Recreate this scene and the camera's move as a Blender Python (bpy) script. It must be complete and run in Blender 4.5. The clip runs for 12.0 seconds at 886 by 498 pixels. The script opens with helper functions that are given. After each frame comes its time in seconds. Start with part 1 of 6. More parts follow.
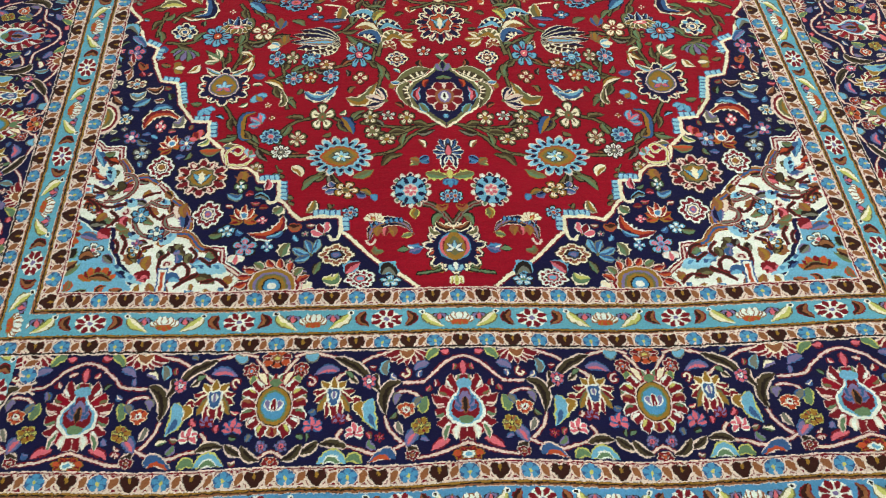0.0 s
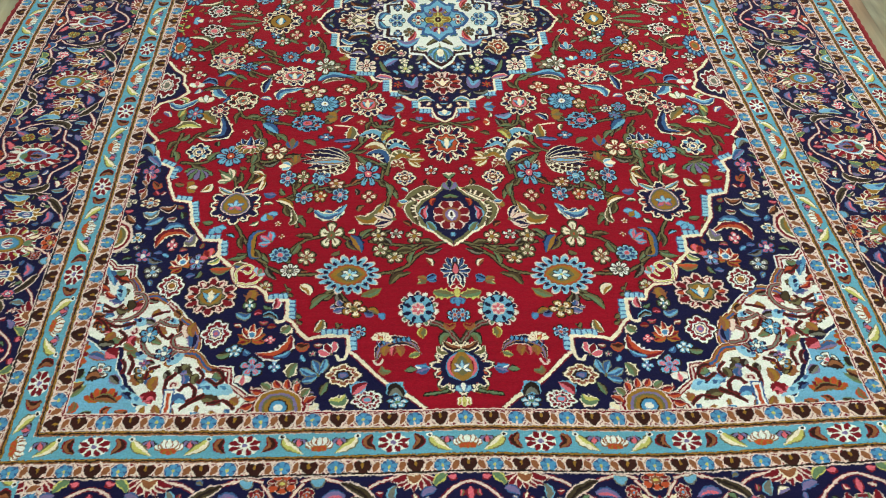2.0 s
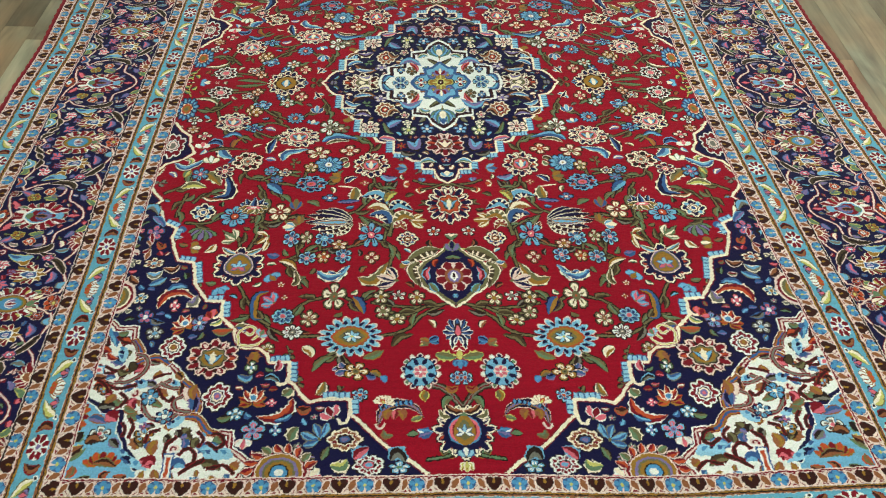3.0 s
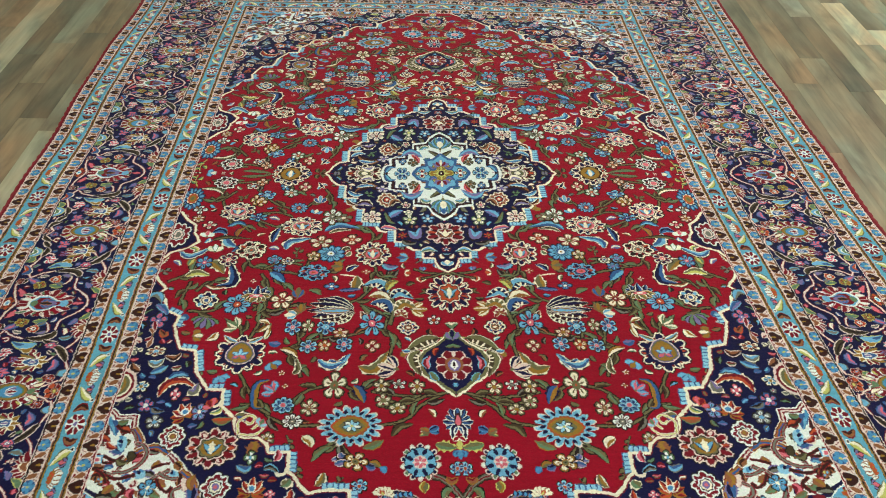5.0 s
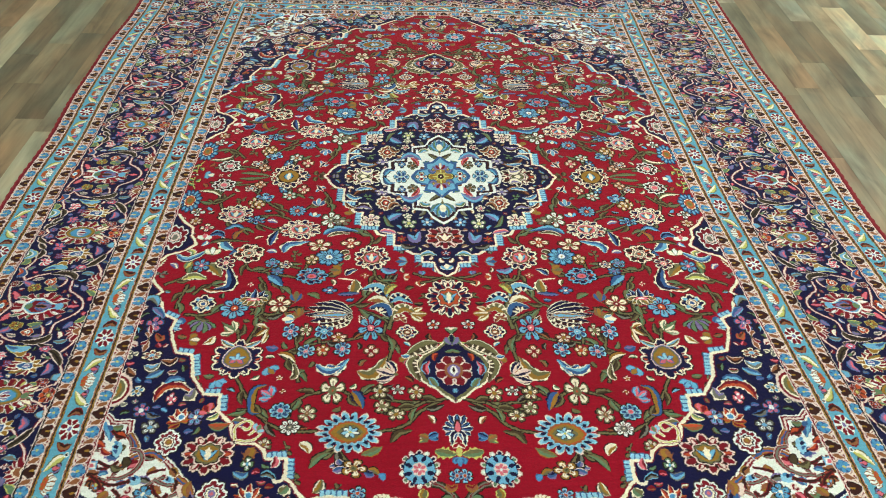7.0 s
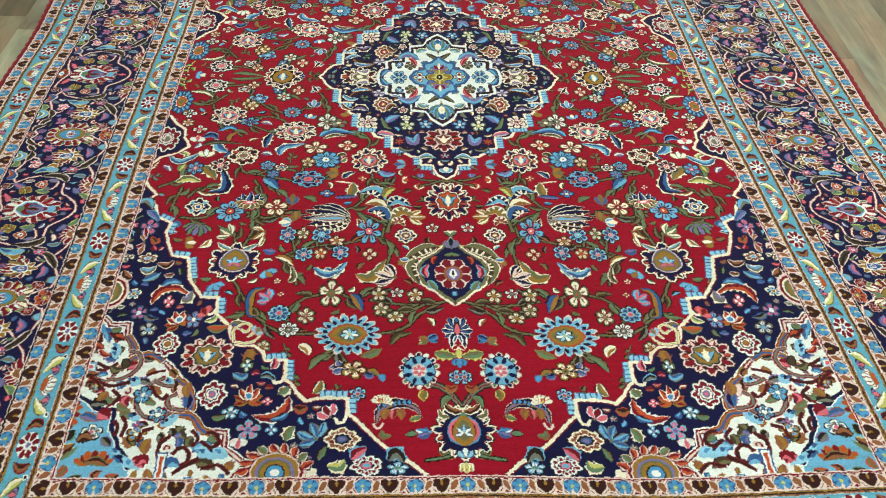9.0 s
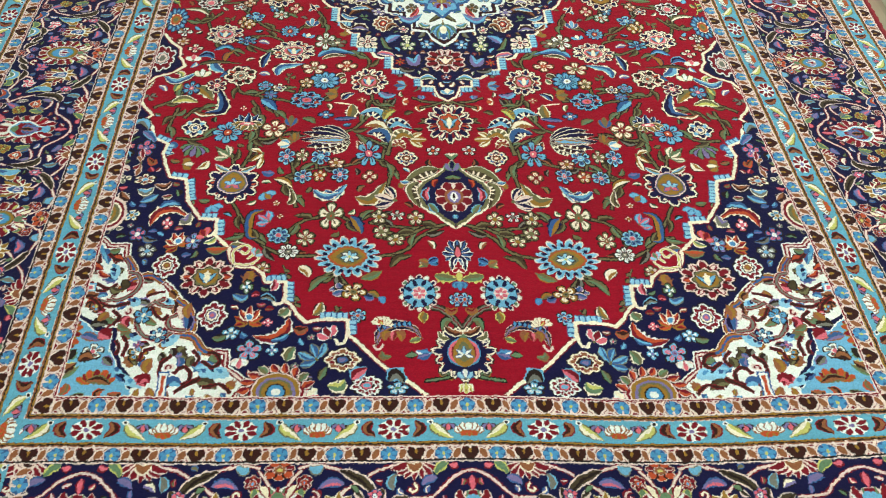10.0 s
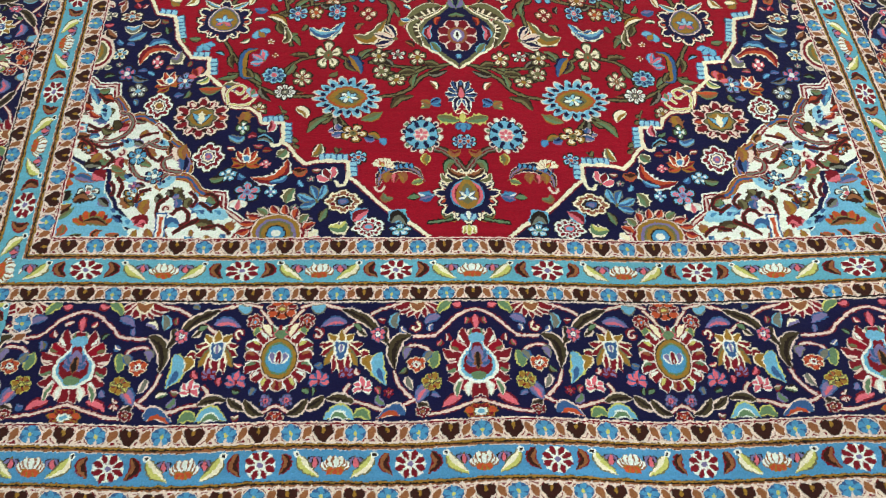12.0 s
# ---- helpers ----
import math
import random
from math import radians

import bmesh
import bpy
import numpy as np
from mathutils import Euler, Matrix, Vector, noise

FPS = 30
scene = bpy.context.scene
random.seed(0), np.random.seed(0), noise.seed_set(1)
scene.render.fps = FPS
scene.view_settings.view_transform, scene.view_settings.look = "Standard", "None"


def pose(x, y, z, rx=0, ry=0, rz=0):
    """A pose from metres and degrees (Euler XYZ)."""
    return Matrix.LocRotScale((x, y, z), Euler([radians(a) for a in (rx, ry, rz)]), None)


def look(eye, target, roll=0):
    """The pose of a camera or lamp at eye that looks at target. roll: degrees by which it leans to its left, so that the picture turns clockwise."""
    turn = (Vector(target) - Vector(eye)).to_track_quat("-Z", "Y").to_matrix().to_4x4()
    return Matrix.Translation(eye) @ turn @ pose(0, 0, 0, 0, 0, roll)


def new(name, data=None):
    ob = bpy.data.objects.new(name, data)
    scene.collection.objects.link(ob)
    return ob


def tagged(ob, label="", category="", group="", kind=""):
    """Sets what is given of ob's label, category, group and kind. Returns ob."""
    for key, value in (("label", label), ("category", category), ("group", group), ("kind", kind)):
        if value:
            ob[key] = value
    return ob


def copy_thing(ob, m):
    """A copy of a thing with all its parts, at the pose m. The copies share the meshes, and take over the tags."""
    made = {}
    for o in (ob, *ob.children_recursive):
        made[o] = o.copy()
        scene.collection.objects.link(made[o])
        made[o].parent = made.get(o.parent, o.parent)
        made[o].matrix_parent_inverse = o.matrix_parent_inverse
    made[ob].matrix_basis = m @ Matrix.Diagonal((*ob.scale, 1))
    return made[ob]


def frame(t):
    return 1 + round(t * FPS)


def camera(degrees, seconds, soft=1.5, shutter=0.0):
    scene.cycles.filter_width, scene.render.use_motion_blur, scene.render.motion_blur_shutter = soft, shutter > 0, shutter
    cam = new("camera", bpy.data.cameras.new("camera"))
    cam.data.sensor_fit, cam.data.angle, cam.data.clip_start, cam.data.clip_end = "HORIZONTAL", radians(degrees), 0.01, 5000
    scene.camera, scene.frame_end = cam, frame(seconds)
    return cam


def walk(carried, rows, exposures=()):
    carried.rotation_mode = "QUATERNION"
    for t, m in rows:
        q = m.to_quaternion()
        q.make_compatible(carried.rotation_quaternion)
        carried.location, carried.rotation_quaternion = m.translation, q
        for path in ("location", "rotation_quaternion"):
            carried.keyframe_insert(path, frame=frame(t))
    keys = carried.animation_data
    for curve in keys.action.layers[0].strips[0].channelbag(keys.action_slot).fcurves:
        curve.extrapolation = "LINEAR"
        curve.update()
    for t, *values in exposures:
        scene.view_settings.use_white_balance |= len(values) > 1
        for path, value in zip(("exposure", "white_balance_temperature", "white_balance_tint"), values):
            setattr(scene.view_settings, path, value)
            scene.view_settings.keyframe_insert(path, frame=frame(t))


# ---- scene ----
cam = camera(56.3, 12.0, soft=1.0)
PATH = [
    (0, (-0.079, -2.146, 1.364), (0.0, -1.011, -0.281), 2.1),
    (0.5, (-0.08, -2.141, 1.375), (-0.017, -0.952, -0.231), 1.1),
    (1, (-0.086, -2.138, 1.385), (-0.017, -0.907, -0.19), 1.5),
    (1.5, (-0.085, -2.126, 1.393), (-0.014, -0.858, -0.152), 1.5),
    (2, (-0.085, -2.114, 1.4), (-0.012, -0.796, -0.102), 1.5),
    (2.5, (-0.088, -2.102, 1.41), (-0.01, -0.738, -0.05), 1.7),
    (3, (-0.091, -2.101, 1.419), (-0.016, -0.692, 0.002), 1.6),
    (3.5, (-0.091, -2.104, 1.428), (-0.029, -0.656, 0.05), 1.1),
    (5.5, (-0.096, -2.113, 1.446), (-0.015, -0.54, 0.213), 1.8),
    (6, (-0.091, -2.107, 1.447), (-0.017, -0.519, 0.235), 1.6),
    (6.5, (-0.1, -2.1, 1.442), (-0.019, -0.526, 0.211), 1.9),
    (8.5, (-0.105, -2.082, 1.408), (-0.012, -0.632, 0.034), 2.5),
    (9, (-0.108, -2.08, 1.399), (-0.012, -0.677, -0.023), 2.7),
    (9.5, (-0.107, -2.082, 1.384), (-0.009, -0.736, -0.093), 3.1),
    (10, (-0.107, -2.08, 1.376), (-0.013, -0.802, -0.16), 3.2),
    (10.5, (-0.104, -2.077, 1.361), (-0.019, -0.865, -0.227), 3.0),
    (11, (-0.104, -2.08, 1.346), (-0.016, -0.931, -0.288), 3.4),
    (11.5, (-0.101, -2.096, 1.327), (-0.017, -1.007, -0.349), 3.4),
    (12, (-0.107, -2.098, 1.31), (-0.019, -1.078, -0.408), 3.8),
]
walk(cam, [(t, look(eye, target, roll)) for t, eye, target, roll in PATH],
     exposures=[(0, 0.0, 6400, 4), (2.5, -0.03, 6400, 4), (3.7, -0.06, 6400, 4), (5.5, -0.08, 6300, 3), (6.2, 0.1, 6300, 3), (8.5, 0.06, 6200, 3),
                (9.3, 0.16, 6200, 3), (11.5, 0.16, 6200, 3), (12, 0.08, 6200, 3)])

# ---- light ----
world = bpy.data.worlds.new("world")
scene.world = world
world.use_nodes = True
world.node_tree.nodes["Background"].inputs[0].default_value = (0.75, 0.85, 1.0, 1)
world.node_tree.nodes["Background"].inputs[1].default_value = 0.25
scene.view_settings.exposure = 0.0


# ---- materials ----
def material(name):
    m = bpy.data.materials.new(name)
    m.use_nodes = True
    return m, m.node_tree.nodes, m.node_tree.links, m.node_tree.nodes["Principled BSDF"]


def plain(name, colour, rough=0.8, scale=30.0, amount=0.15, bump=0.1):
    """A painted or woven surface with fine and broad variation."""
    m, n, l, p = material(name)
    co = n.new("ShaderNodeTexCoord")
    fine, broad = n.new("ShaderNodeTexNoise"), n.new("ShaderNodeTexNoise")
    fine.inputs["Scale"].default_value, broad.inputs["Scale"].default_value = scale * 8, scale * 0.2
    add = n.new("ShaderNodeMath")
    add.operation = "ADD"
    ramp = n.new("ShaderNodeMapRange")
    ramp.inputs[1].default_value, ramp.inputs[2].default_value = 0.6, 1.4
    ramp.inputs[3].default_value, ramp.inputs[4].default_value = 1 - amount, 1 + amount
    mul = n.new("ShaderNodeVectorMath")
    mul.operation = "SCALE"
    mul.inputs[0].default_value = colour
    bm_node = n.new("ShaderNodeBump")
    bm_node.inputs["Strength"].default_value = bump
    bm_node.inputs["Distance"].default_value = 0.003
    for tex in (fine, broad):
        l.new(co.outputs["Object"], tex.inputs["Vector"])
    l.new(fine.outputs["Fac"], add.inputs[0])
    l.new(broad.outputs["Fac"], add.inputs[1])
    l.new(add.outputs[0], ramp.inputs[0])
    l.new(ramp.outputs[0], mul.inputs["Scale"])
    l.new(mul.outputs[0], p.inputs["Base Color"])
    l.new(fine.outputs["Fac"], bm_node.inputs["Height"])
    l.new(bm_node.outputs[0], p.inputs["Normal"])
    p.inputs["Roughness"].default_value = rough
    return m


def wool():
    """Knotted pile: dye colour from the weave, with streaks between rows of knots and a soft velvet gloss."""
    m, n, l, p = material("wool_pile")
    dye = n.new("ShaderNodeAttribute")
    dye.attribute_name = "dye"
    co = n.new("ShaderNodeTexCoord")
    fibre, streak, patch = (n.new("ShaderNodeTexNoise") for _ in range(3))
    fibre.inputs["Scale"].default_value = 420
    streak.inputs["Scale"].default_value = 1.0
    patch.inputs["Scale"].default_value = 2.2
    stretch = n.new("ShaderNodeMapping")
    stretch.inputs["Scale"].default_value = (3, 90, 1)
    l.new(co.outputs["Object"], stretch.inputs[0])
    l.new(stretch.outputs[0], streak.inputs["Vector"])
    l.new(co.outputs["Object"], fibre.inputs["Vector"])
    l.new(co.outputs["Object"], patch.inputs["Vector"])
    total = None
    for tex, weight in ((fibre, 0.5), (streak, 0.35), (patch, 0.35)):
        k = n.new("ShaderNodeMath")
        k.operation = "MULTIPLY_ADD"
        k.inputs[1].default_value = weight
        if total is None:
            k.inputs[2].default_value = 1.0 - 0.6
        else:
            l.new(total, k.inputs[2])
        l.new(tex.outputs["Fac"], k.inputs[0])
        total = k.outputs[0]
    mul = n.new("ShaderNodeVectorMath")
    mul.operation = "SCALE"
    l.new(dye.outputs["Color"], mul.inputs[0])
    l.new(total, mul.inputs["Scale"])
    l.new(mul.outputs[0], p.inputs["Base Color"])
    bump_node = n.new("ShaderNodeBump")
    bump_node.inputs["Strength"].default_value = 0.5
    bump_node.inputs["Distance"].default_value = 0.003
    l.new(fibre.outputs["Fac"], bump_node.inputs["Height"])
    l.new(bump_node.outputs[0], p.inputs["Normal"])
    p.inputs["Roughness"].default_value = 0.85
    p.inputs["Specular IOR Level"].default_value = 0.15
    p.inputs["Sheen Weight"].default_value = 0.08
    p.inputs["Sheen Roughness"].default_value = 0.4
    return m


def board_material(name="laminate_strip", joined=False):
    """Printed wood laminate: each strip with its own tone, long grain and pale whorls."""
    m, n, l, p = material(name)
    info = n.new("ShaderNodeNewGeometry") if joined else n.new("ShaderNodeObjectInfo")
    lot = info.outputs["Random Per Island"] if joined else info.outputs["Random"]
    co = n.new("ShaderNodeTexCoord")
    shift = n.new("ShaderNodeVectorMath")
    shift.operation = "MULTIPLY_ADD"
    shift.inputs[1].default_value = (40, 40, 40)
    comb = n.new("ShaderNodeCombineXYZ")
    for i in range(3):
        l.new(lot, comb.inputs[i])
    l.new(comb.outputs[0], shift.inputs[0])
    l.new(co.outputs["Object"], shift.inputs[2])
    grain, cloud = n.new("ShaderNodeTexNoise"), n.new("ShaderNodeTexNoise")
    for tex, sc, scale, detail in ((grain, (60, 2.6, 1), 1.0, 5), (cloud, (11, 3.4, 1), 1.0, 4)):
        mp = n.new("ShaderNodeMapping")
        mp.inputs["Scale"].default_value = sc
        l.new(shift.outputs[0], mp.inputs[0])
        l.new(mp.outputs[0], tex.inputs["Vector"])
        tex.inputs["Scale"].default_value, tex.inputs["Detail"].default_value = scale, detail
        tex.inputs["Distortion"].default_value = 0.8
    tone = n.new("ShaderNodeValToRGB")
    tone.color_ramp.interpolation = "CONSTANT"
    tones = TONES
    e = tone.color_ramp.elements
    while len(e) < len(tones):
        e.new(0.5)
    for i, c in enumerate(tones):
        e[i].position = i / len(tones)
        e[i].color = (*c, 1)
    l.new(lot, tone.inputs[0])
    tint = n.new("ShaderNodeTexNoise")
    mp = n.new("ShaderNodeMapping")
    mp.inputs["Scale"].default_value = (7, 3.2, 1)
    mp.inputs["Location"].default_value = (13, 5, 2)
    l.new(shift.outputs[0], mp.inputs[0])
    l.new(mp.outputs[0], tint.inputs["Vector"])
    tint.inputs["Scale"].default_value = 1.0
    hue = n.new("ShaderNodeValToRGB")
    for q, c in zip(hue.color_ramp.elements, ((1.13, 0.99, 0.84, 1), (0.91, 1.03, 1.0, 1))):
        q.color = c
    hue.color_ramp.elements[0].position, hue.color_ramp.elements[1].position = 0.36, 0.62
    l.new(tint.outputs["Fac"], hue.inputs[0])
    hued = n.new("ShaderNodeVectorMath")
    hued.operation = "MULTIPLY"
    l.new(tone.outputs[0], hued.inputs[0])
    l.new(hue.outputs[0], hued.inputs[1])
    k = n.new("ShaderNodeMath")
    k.operation = "MULTIPLY_ADD"
    k.inputs[1].default_value, k.inputs[2].default_value = 0.6, -0.22
    l.new(grain.outputs["Fac"], k.inputs[0])
    k2 = n.new("ShaderNodeMath")
    k2.operation = "MULTIPLY_ADD"
    k2.inputs[1].default_value = 1.75
    l.new(cloud.outputs["Fac"], k2.inputs[0])
    l.new(k.outputs[0], k2.inputs[2])
    mul = n.new("ShaderNodeVectorMath")
    mul.operation = "SCALE"
    l.new(hued.outputs[0], mul.inputs[0])
    l.new(k2.outputs[0], mul.inputs["Scale"])
    l.new(mul.outputs[0], p.inputs["Base Color"])
    b = n.new("ShaderNodeBump")
    b.inputs["Strength"].default_value, b.inputs["Distance"].default_value = 0.12, 0.001
    l.new(grain.outputs["Fac"], b.inputs["Height"])
    l.new(b.outputs[0], p.inputs["Normal"])
    p.inputs["Roughness"].default_value = 0.38
    p.inputs["Specular IOR Level"].default_value = 0.4
    return m


TONES = [(0.25, 0.215, 0.14), (0.42, 0.375, 0.255), (0.30, 0.28, 0.195), (0.68, 0.61, 0.42), (0.33, 0.255, 0.16),
         (0.40, 0.39, 0.295), (0.21, 0.18, 0.12), (0.32, 0.28, 0.19)]
WOOL = wool()
SELVEDGE = plain("red_overcast_wool", (0.30, 0.018, 0.025), 0.9, 60, 0.3, 0.6)
FRINGE = plain("cream_cotton_warp", (0.82, 0.79, 0.72), 0.9, 60, 0.2, 0.6)
BACKING = plain("rug_back", (0.18, 0.12, 0.10), 0.95, 60, 0.2, 0.3)
BOARD = board_material()
BOARD_FAR = board_material("laminate_strip_far", True)
SUBFLOOR = plain("dark_joint", (0.05, 0.04, 0.03), 0.8)
PAINT = plain("white_wall_paint", (0.78, 0.77, 0.74), 0.7, 10, 0.05, 0.1)
SOFFIT = plain("ceiling_paint", (0.8, 0.8, 0.79), 0.8, 10, 0.05, 0.1)
TRIM = plain("white_gloss_trim", (0.75, 0.75, 0.73), 0.4, 10, 0.04, 0.05)
HOUSING = plain("white_enamel", (0.8, 0.8, 0.8), 0.4, 10, 0.03, 0.02)
# glow of the added, unseen ceiling panels
GLOW, _n, _l, _p = material("lit_diffuser")
_p.inputs["Base Color"].default_value = (0.9, 0.9, 0.9, 1)
_p.inputs["Emission Color"].default_value = (1.0, 0.985, 0.96, 1)
_p.inputs["Emission Strength"].default_value = 8.8


def part(name, bm, mat, parent, label=""):
    me = bpy.data.meshes.new(name)
    bm.to_mesh(me)
    bm.free()
    me.materials.append(mat)
    ob = new(name, me)
    ob.parent = parent
    return tagged(ob, label)


def box(bm, x0, x1, y0, y1, z0, z1, bevel=0.0):
    got = bmesh.ops.create_cube(bm, size=1.0)
    for v in got["verts"]:
        v.co = Vector((x0 + (v.co.x + 0.5) * (x1 - x0), y0 + (v.co.y + 0.5) * (y1 - y0), z0 + (v.co.z + 0.5) * (z1 - z0)))
    if bevel:
        edges = list({e for v in got["verts"] for e in v.link_edges})
        bmesh.ops.bevel(bm, geom=edges, offset=bevel, segments=2, affect="EDGES")
    return bm


# ---- the rug's design, woven knot by knot ----
# One quarter is drawn (u from the middle to a side, v from the middle to an end) and mirrored, as a weaver does.
# The design is drawn on a grid of half knots; every knot of the pile is two by two of them, so its yarn may shade from one dye to the next.
KNOT = 0.00125
HALF_U, HALF_V = 1.25, 1.795
NU, NV = 2 * int(HALF_U / KNOT / 2), 2 * int(HALF_V / KNOT / 2)
DYES = dict(
    R=(151, 10, 35), N=(20, 20, 62), S=(116, 182, 214), C=(246, 240, 212), O=(114, 112, 74), G=(158, 120, 44),
    B=(58, 28, 22), P=(222, 110, 124), T=(104, 136, 98), K=(38, 28, 24), M=(124, 22, 34), L=(126, 116, 164),
    W=(238, 247, 236), Y=(206, 206, 112), E=(194, 82, 44), D=(58, 98, 150), A=(150, 96, 58), Q=(232, 216, 202),
    U=(104, 176, 200), J=(120, 122, 108), H=(84, 154, 202), I=(150, 208, 228), V=(72, 62, 40), Z=(84, 150, 198))
DYE_ORDER = "".join(DYES)
weave = np.zeros((NV, NU), np.uint8)
piece = np.zeros((NV, NU), np.int16)
PIECES = ["field"]
frame_of = [Matrix.Identity(3)]
clip_to = [(0.0, 0.0, 9.0, 9.0)]


def wander(seed, step, reach):
    """Smooth random offsets over the quarter, by which a weaver's line strays."""
    rng = np.random.default_rng(seed)
    rough = rng.normal(0, reach, (NV // step + 3, NU // step + 3))
    j, i = np.arange(NV) / step, np.arange(NU) / step
    j0, i0 = j.astype(int), i.astype(int)
    fj, fi = (j - j0)[:, None], (i - i0)[None, :]
    a, b = rough[j0][:, i0], rough[j0][:, i0 + 1]
    c, d = rough[j0 + 1][:, i0], rough[j0 + 1][:, i0 + 1]
    return (a * (1 - fi) + b * fi) * (1 - fj) + (c * (1 - fi) + d * fi) * fj


stray_u = wander(1, 9, 0.0007) + wander(2, 3, 0.0007)
stray_v = wander(3, 9, 0.0007) + wander(4, 3, 0.0007)


def dye(c):
    return DYE_ORDER.index(c)


def fill(points, c, number=None):
    """Weave one shape, given by its outline, in the dye c."""
    m = frame_of[-1]
    p = np.array(points, float)
    x = m[0][0] * p[:, 0] + m[0][1] * p[:, 1] + m[0][2]
    y = m[1][0] * p[:, 0] + m[1][1] * p[:, 1] + m[1][2]
    i0, i1 = max(0, int(x.min() / KNOT) - 1), min(NU, int(x.max() / KNOT) + 2)
    j0, j1 = max(0, int(y.min() / KNOT) - 1), min(NV, int(y.max() / KNOT) + 2)
    if i1 <= i0 or j1 <= j0:
        return
    c0, c1, c2, c3 = clip_to[-1]
    i0, i1 = max(i0, round(c0 / KNOT)), min(i1, round(c2 / KNOT))
    j0, j1 = max(j0, round(c1 / KNOT)), min(j1, round(c3 / KNOT))
    if i1 <= i0 or j1 <= j0:
        return
    gx = (np.arange(i0, i1) + 0.5)[None, :] * KNOT + stray_u[j0:j1, i0:i1]
    gy = (np.arange(j0, j1) + 0.5)[:, None] * KNOT + stray_v[j0:j1, i0:i1]
    inside = np.zeros((j1 - j0, i1 - i0), bool)
    for a in range(len(x)):
        b = a - 1
        if y[a] != y[b]:
            inside ^= ((y[a] > gy) != (y[b] > gy)) & (gx < (x[b] - x[a]) * (gy - y[a]) / (y[b] - y[a]) + x[a])
    if c:
        weave[j0:j1, i0:i1][inside] = dye(c)
    if number is not None:
        piece[j0:j1, i0:i1][inside] = number


def numbered(name):
    PIECES.append(name)
    return len(PIECES) - 1


def oval(u, v, ru, rv, turn=0.0, n=18):
    a = np.linspace(0, 2 * math.pi, n, endpoint=False)
    x, y, c, s = ru * np.cos(a), rv * np.sin(a), math.cos(turn), math.sin(turn)
    return np.stack([u + x * c - y * s, v + x * s + y * c], 1)


def rect(u0, v0, u1, v1):
    return [(u0, v0), (u1, v0), (u1, v1), (u0, v1)]


def smooth(points, n=6):
    p = [np.array(q, float) for q in points]
    p = [2 * p[0] - p[1]] + p + [2 * p[-1] - p[-2]]
    out = []
    for a, b, c, d in zip(p, p[1:], p[2:], p[3:]):
        for t in np.arange(n) / n:
            out.append(0.5 * (2 * b + (c - a) * t + (2 * a - 5 * b + 4 * c - d) * t * t + (3 * b - a - 3 * c + d) * t ** 3))
    return np.array(out + [p[-2]])


def stroke(points, w, c, sharp=False):
    q = np.array(points, float) if sharp else smooth(points)
    for a, b in zip(q, q[1:]):
        d = b - a
        long = np.hypot(*d)
        if long < 1e-6:
            continue
        d, s = d / long, np.array([-d[1], d[0]]) / long
        e = d * w * 0.35
        fill([a - e + s * w / 2, b + e + s * w / 2, b + e - s * w / 2, a - e - s * w / 2], c)


def vine(points, w=0.0055, c="O", edge="K"):
    if edge:
        stroke(points, w + 0.006, edge)
    stroke(points, w, c)


def blade(points, w, fat=0.45):
    """The outline of a leaf along a bent midrib."""
    q = smooth(points)
    d = np.gradient(q, axis=0)
    d /= np.hypot(d[:, 0], d[:, 1])[:, None] + 1e-9
    s = np.stack([-d[:, 1], d[:, 0]], 1)
    t = np.linspace(0, 1, len(q))
    h = (w / 2 * np.sin(math.pi * t ** (0.69 / -math.log(fat) if fat != 0.5 else 1)) ** 0.8)[:, None]
    return np.concatenate([q + s * h, (q - s * h)[::-1]])


def half_blade(points, w):
    """One side of a leaf, from the midrib to the edge."""
    whole = blade(points, w)
    n = len(whole) // 2
    return np.concatenate([whole[:n], ((whole[:n] + whole[n:][::-1]) / 2)[::-1]])


def leaf(points, w, c="O", edge="C", vein=None):
    """A two-toned leaf with a thin outline; broad ones have a notched edge."""
    if edge:
        shape = blade(points, w + 0.0062)
        if w > 0.017:
            mid = shape.mean(0)
            n = len(shape) // 2
            rib = (shape[:n] + shape[n:][::-1]) / 2
            rib = np.concatenate([rib, rib[::-1]])
            shape = rib + (shape - rib) * np.where(np.arange(len(shape)) % 3 == 1, 1.35, 0.95)[:, None]
        if edge in "CWQ" and w > 0.012:
            fill(blade(points, w + 0.0125), "K")
        fill(shape, edge)
    fill(blade(points, w), c)
    if not vein and w > 0.0095:
        vein = SHADES.get(c)
    if vein:
        fill(half_blade(points, w), vein)


SHADES = dict(T="O", A="B", S="D", P="M", O="V", G="A", L="D", J="K", C="A", D="N", E="M", Y="T", B="A", M="E", W="S", I="S")


def petal_shape(u, v, ru, rv, t, root, tip, wide, notch=0.0):
    shape = [(tip - notch, 0), (tip, wide * 0.28), (tip - 0.13, wide * 0.82), (tip - 0.27, wide), (root + 0.05, wide * 0.75), (root, 0.0),
             (root + 0.05, -wide * 0.75), (tip - 0.27, -wide), (tip - 0.13, -wide * 0.82), (tip, -wide * 0.28)]
    return [(u + ru * q * math.sin(t + z), v + rv * q * math.cos(t + z)) for q, z in shape]


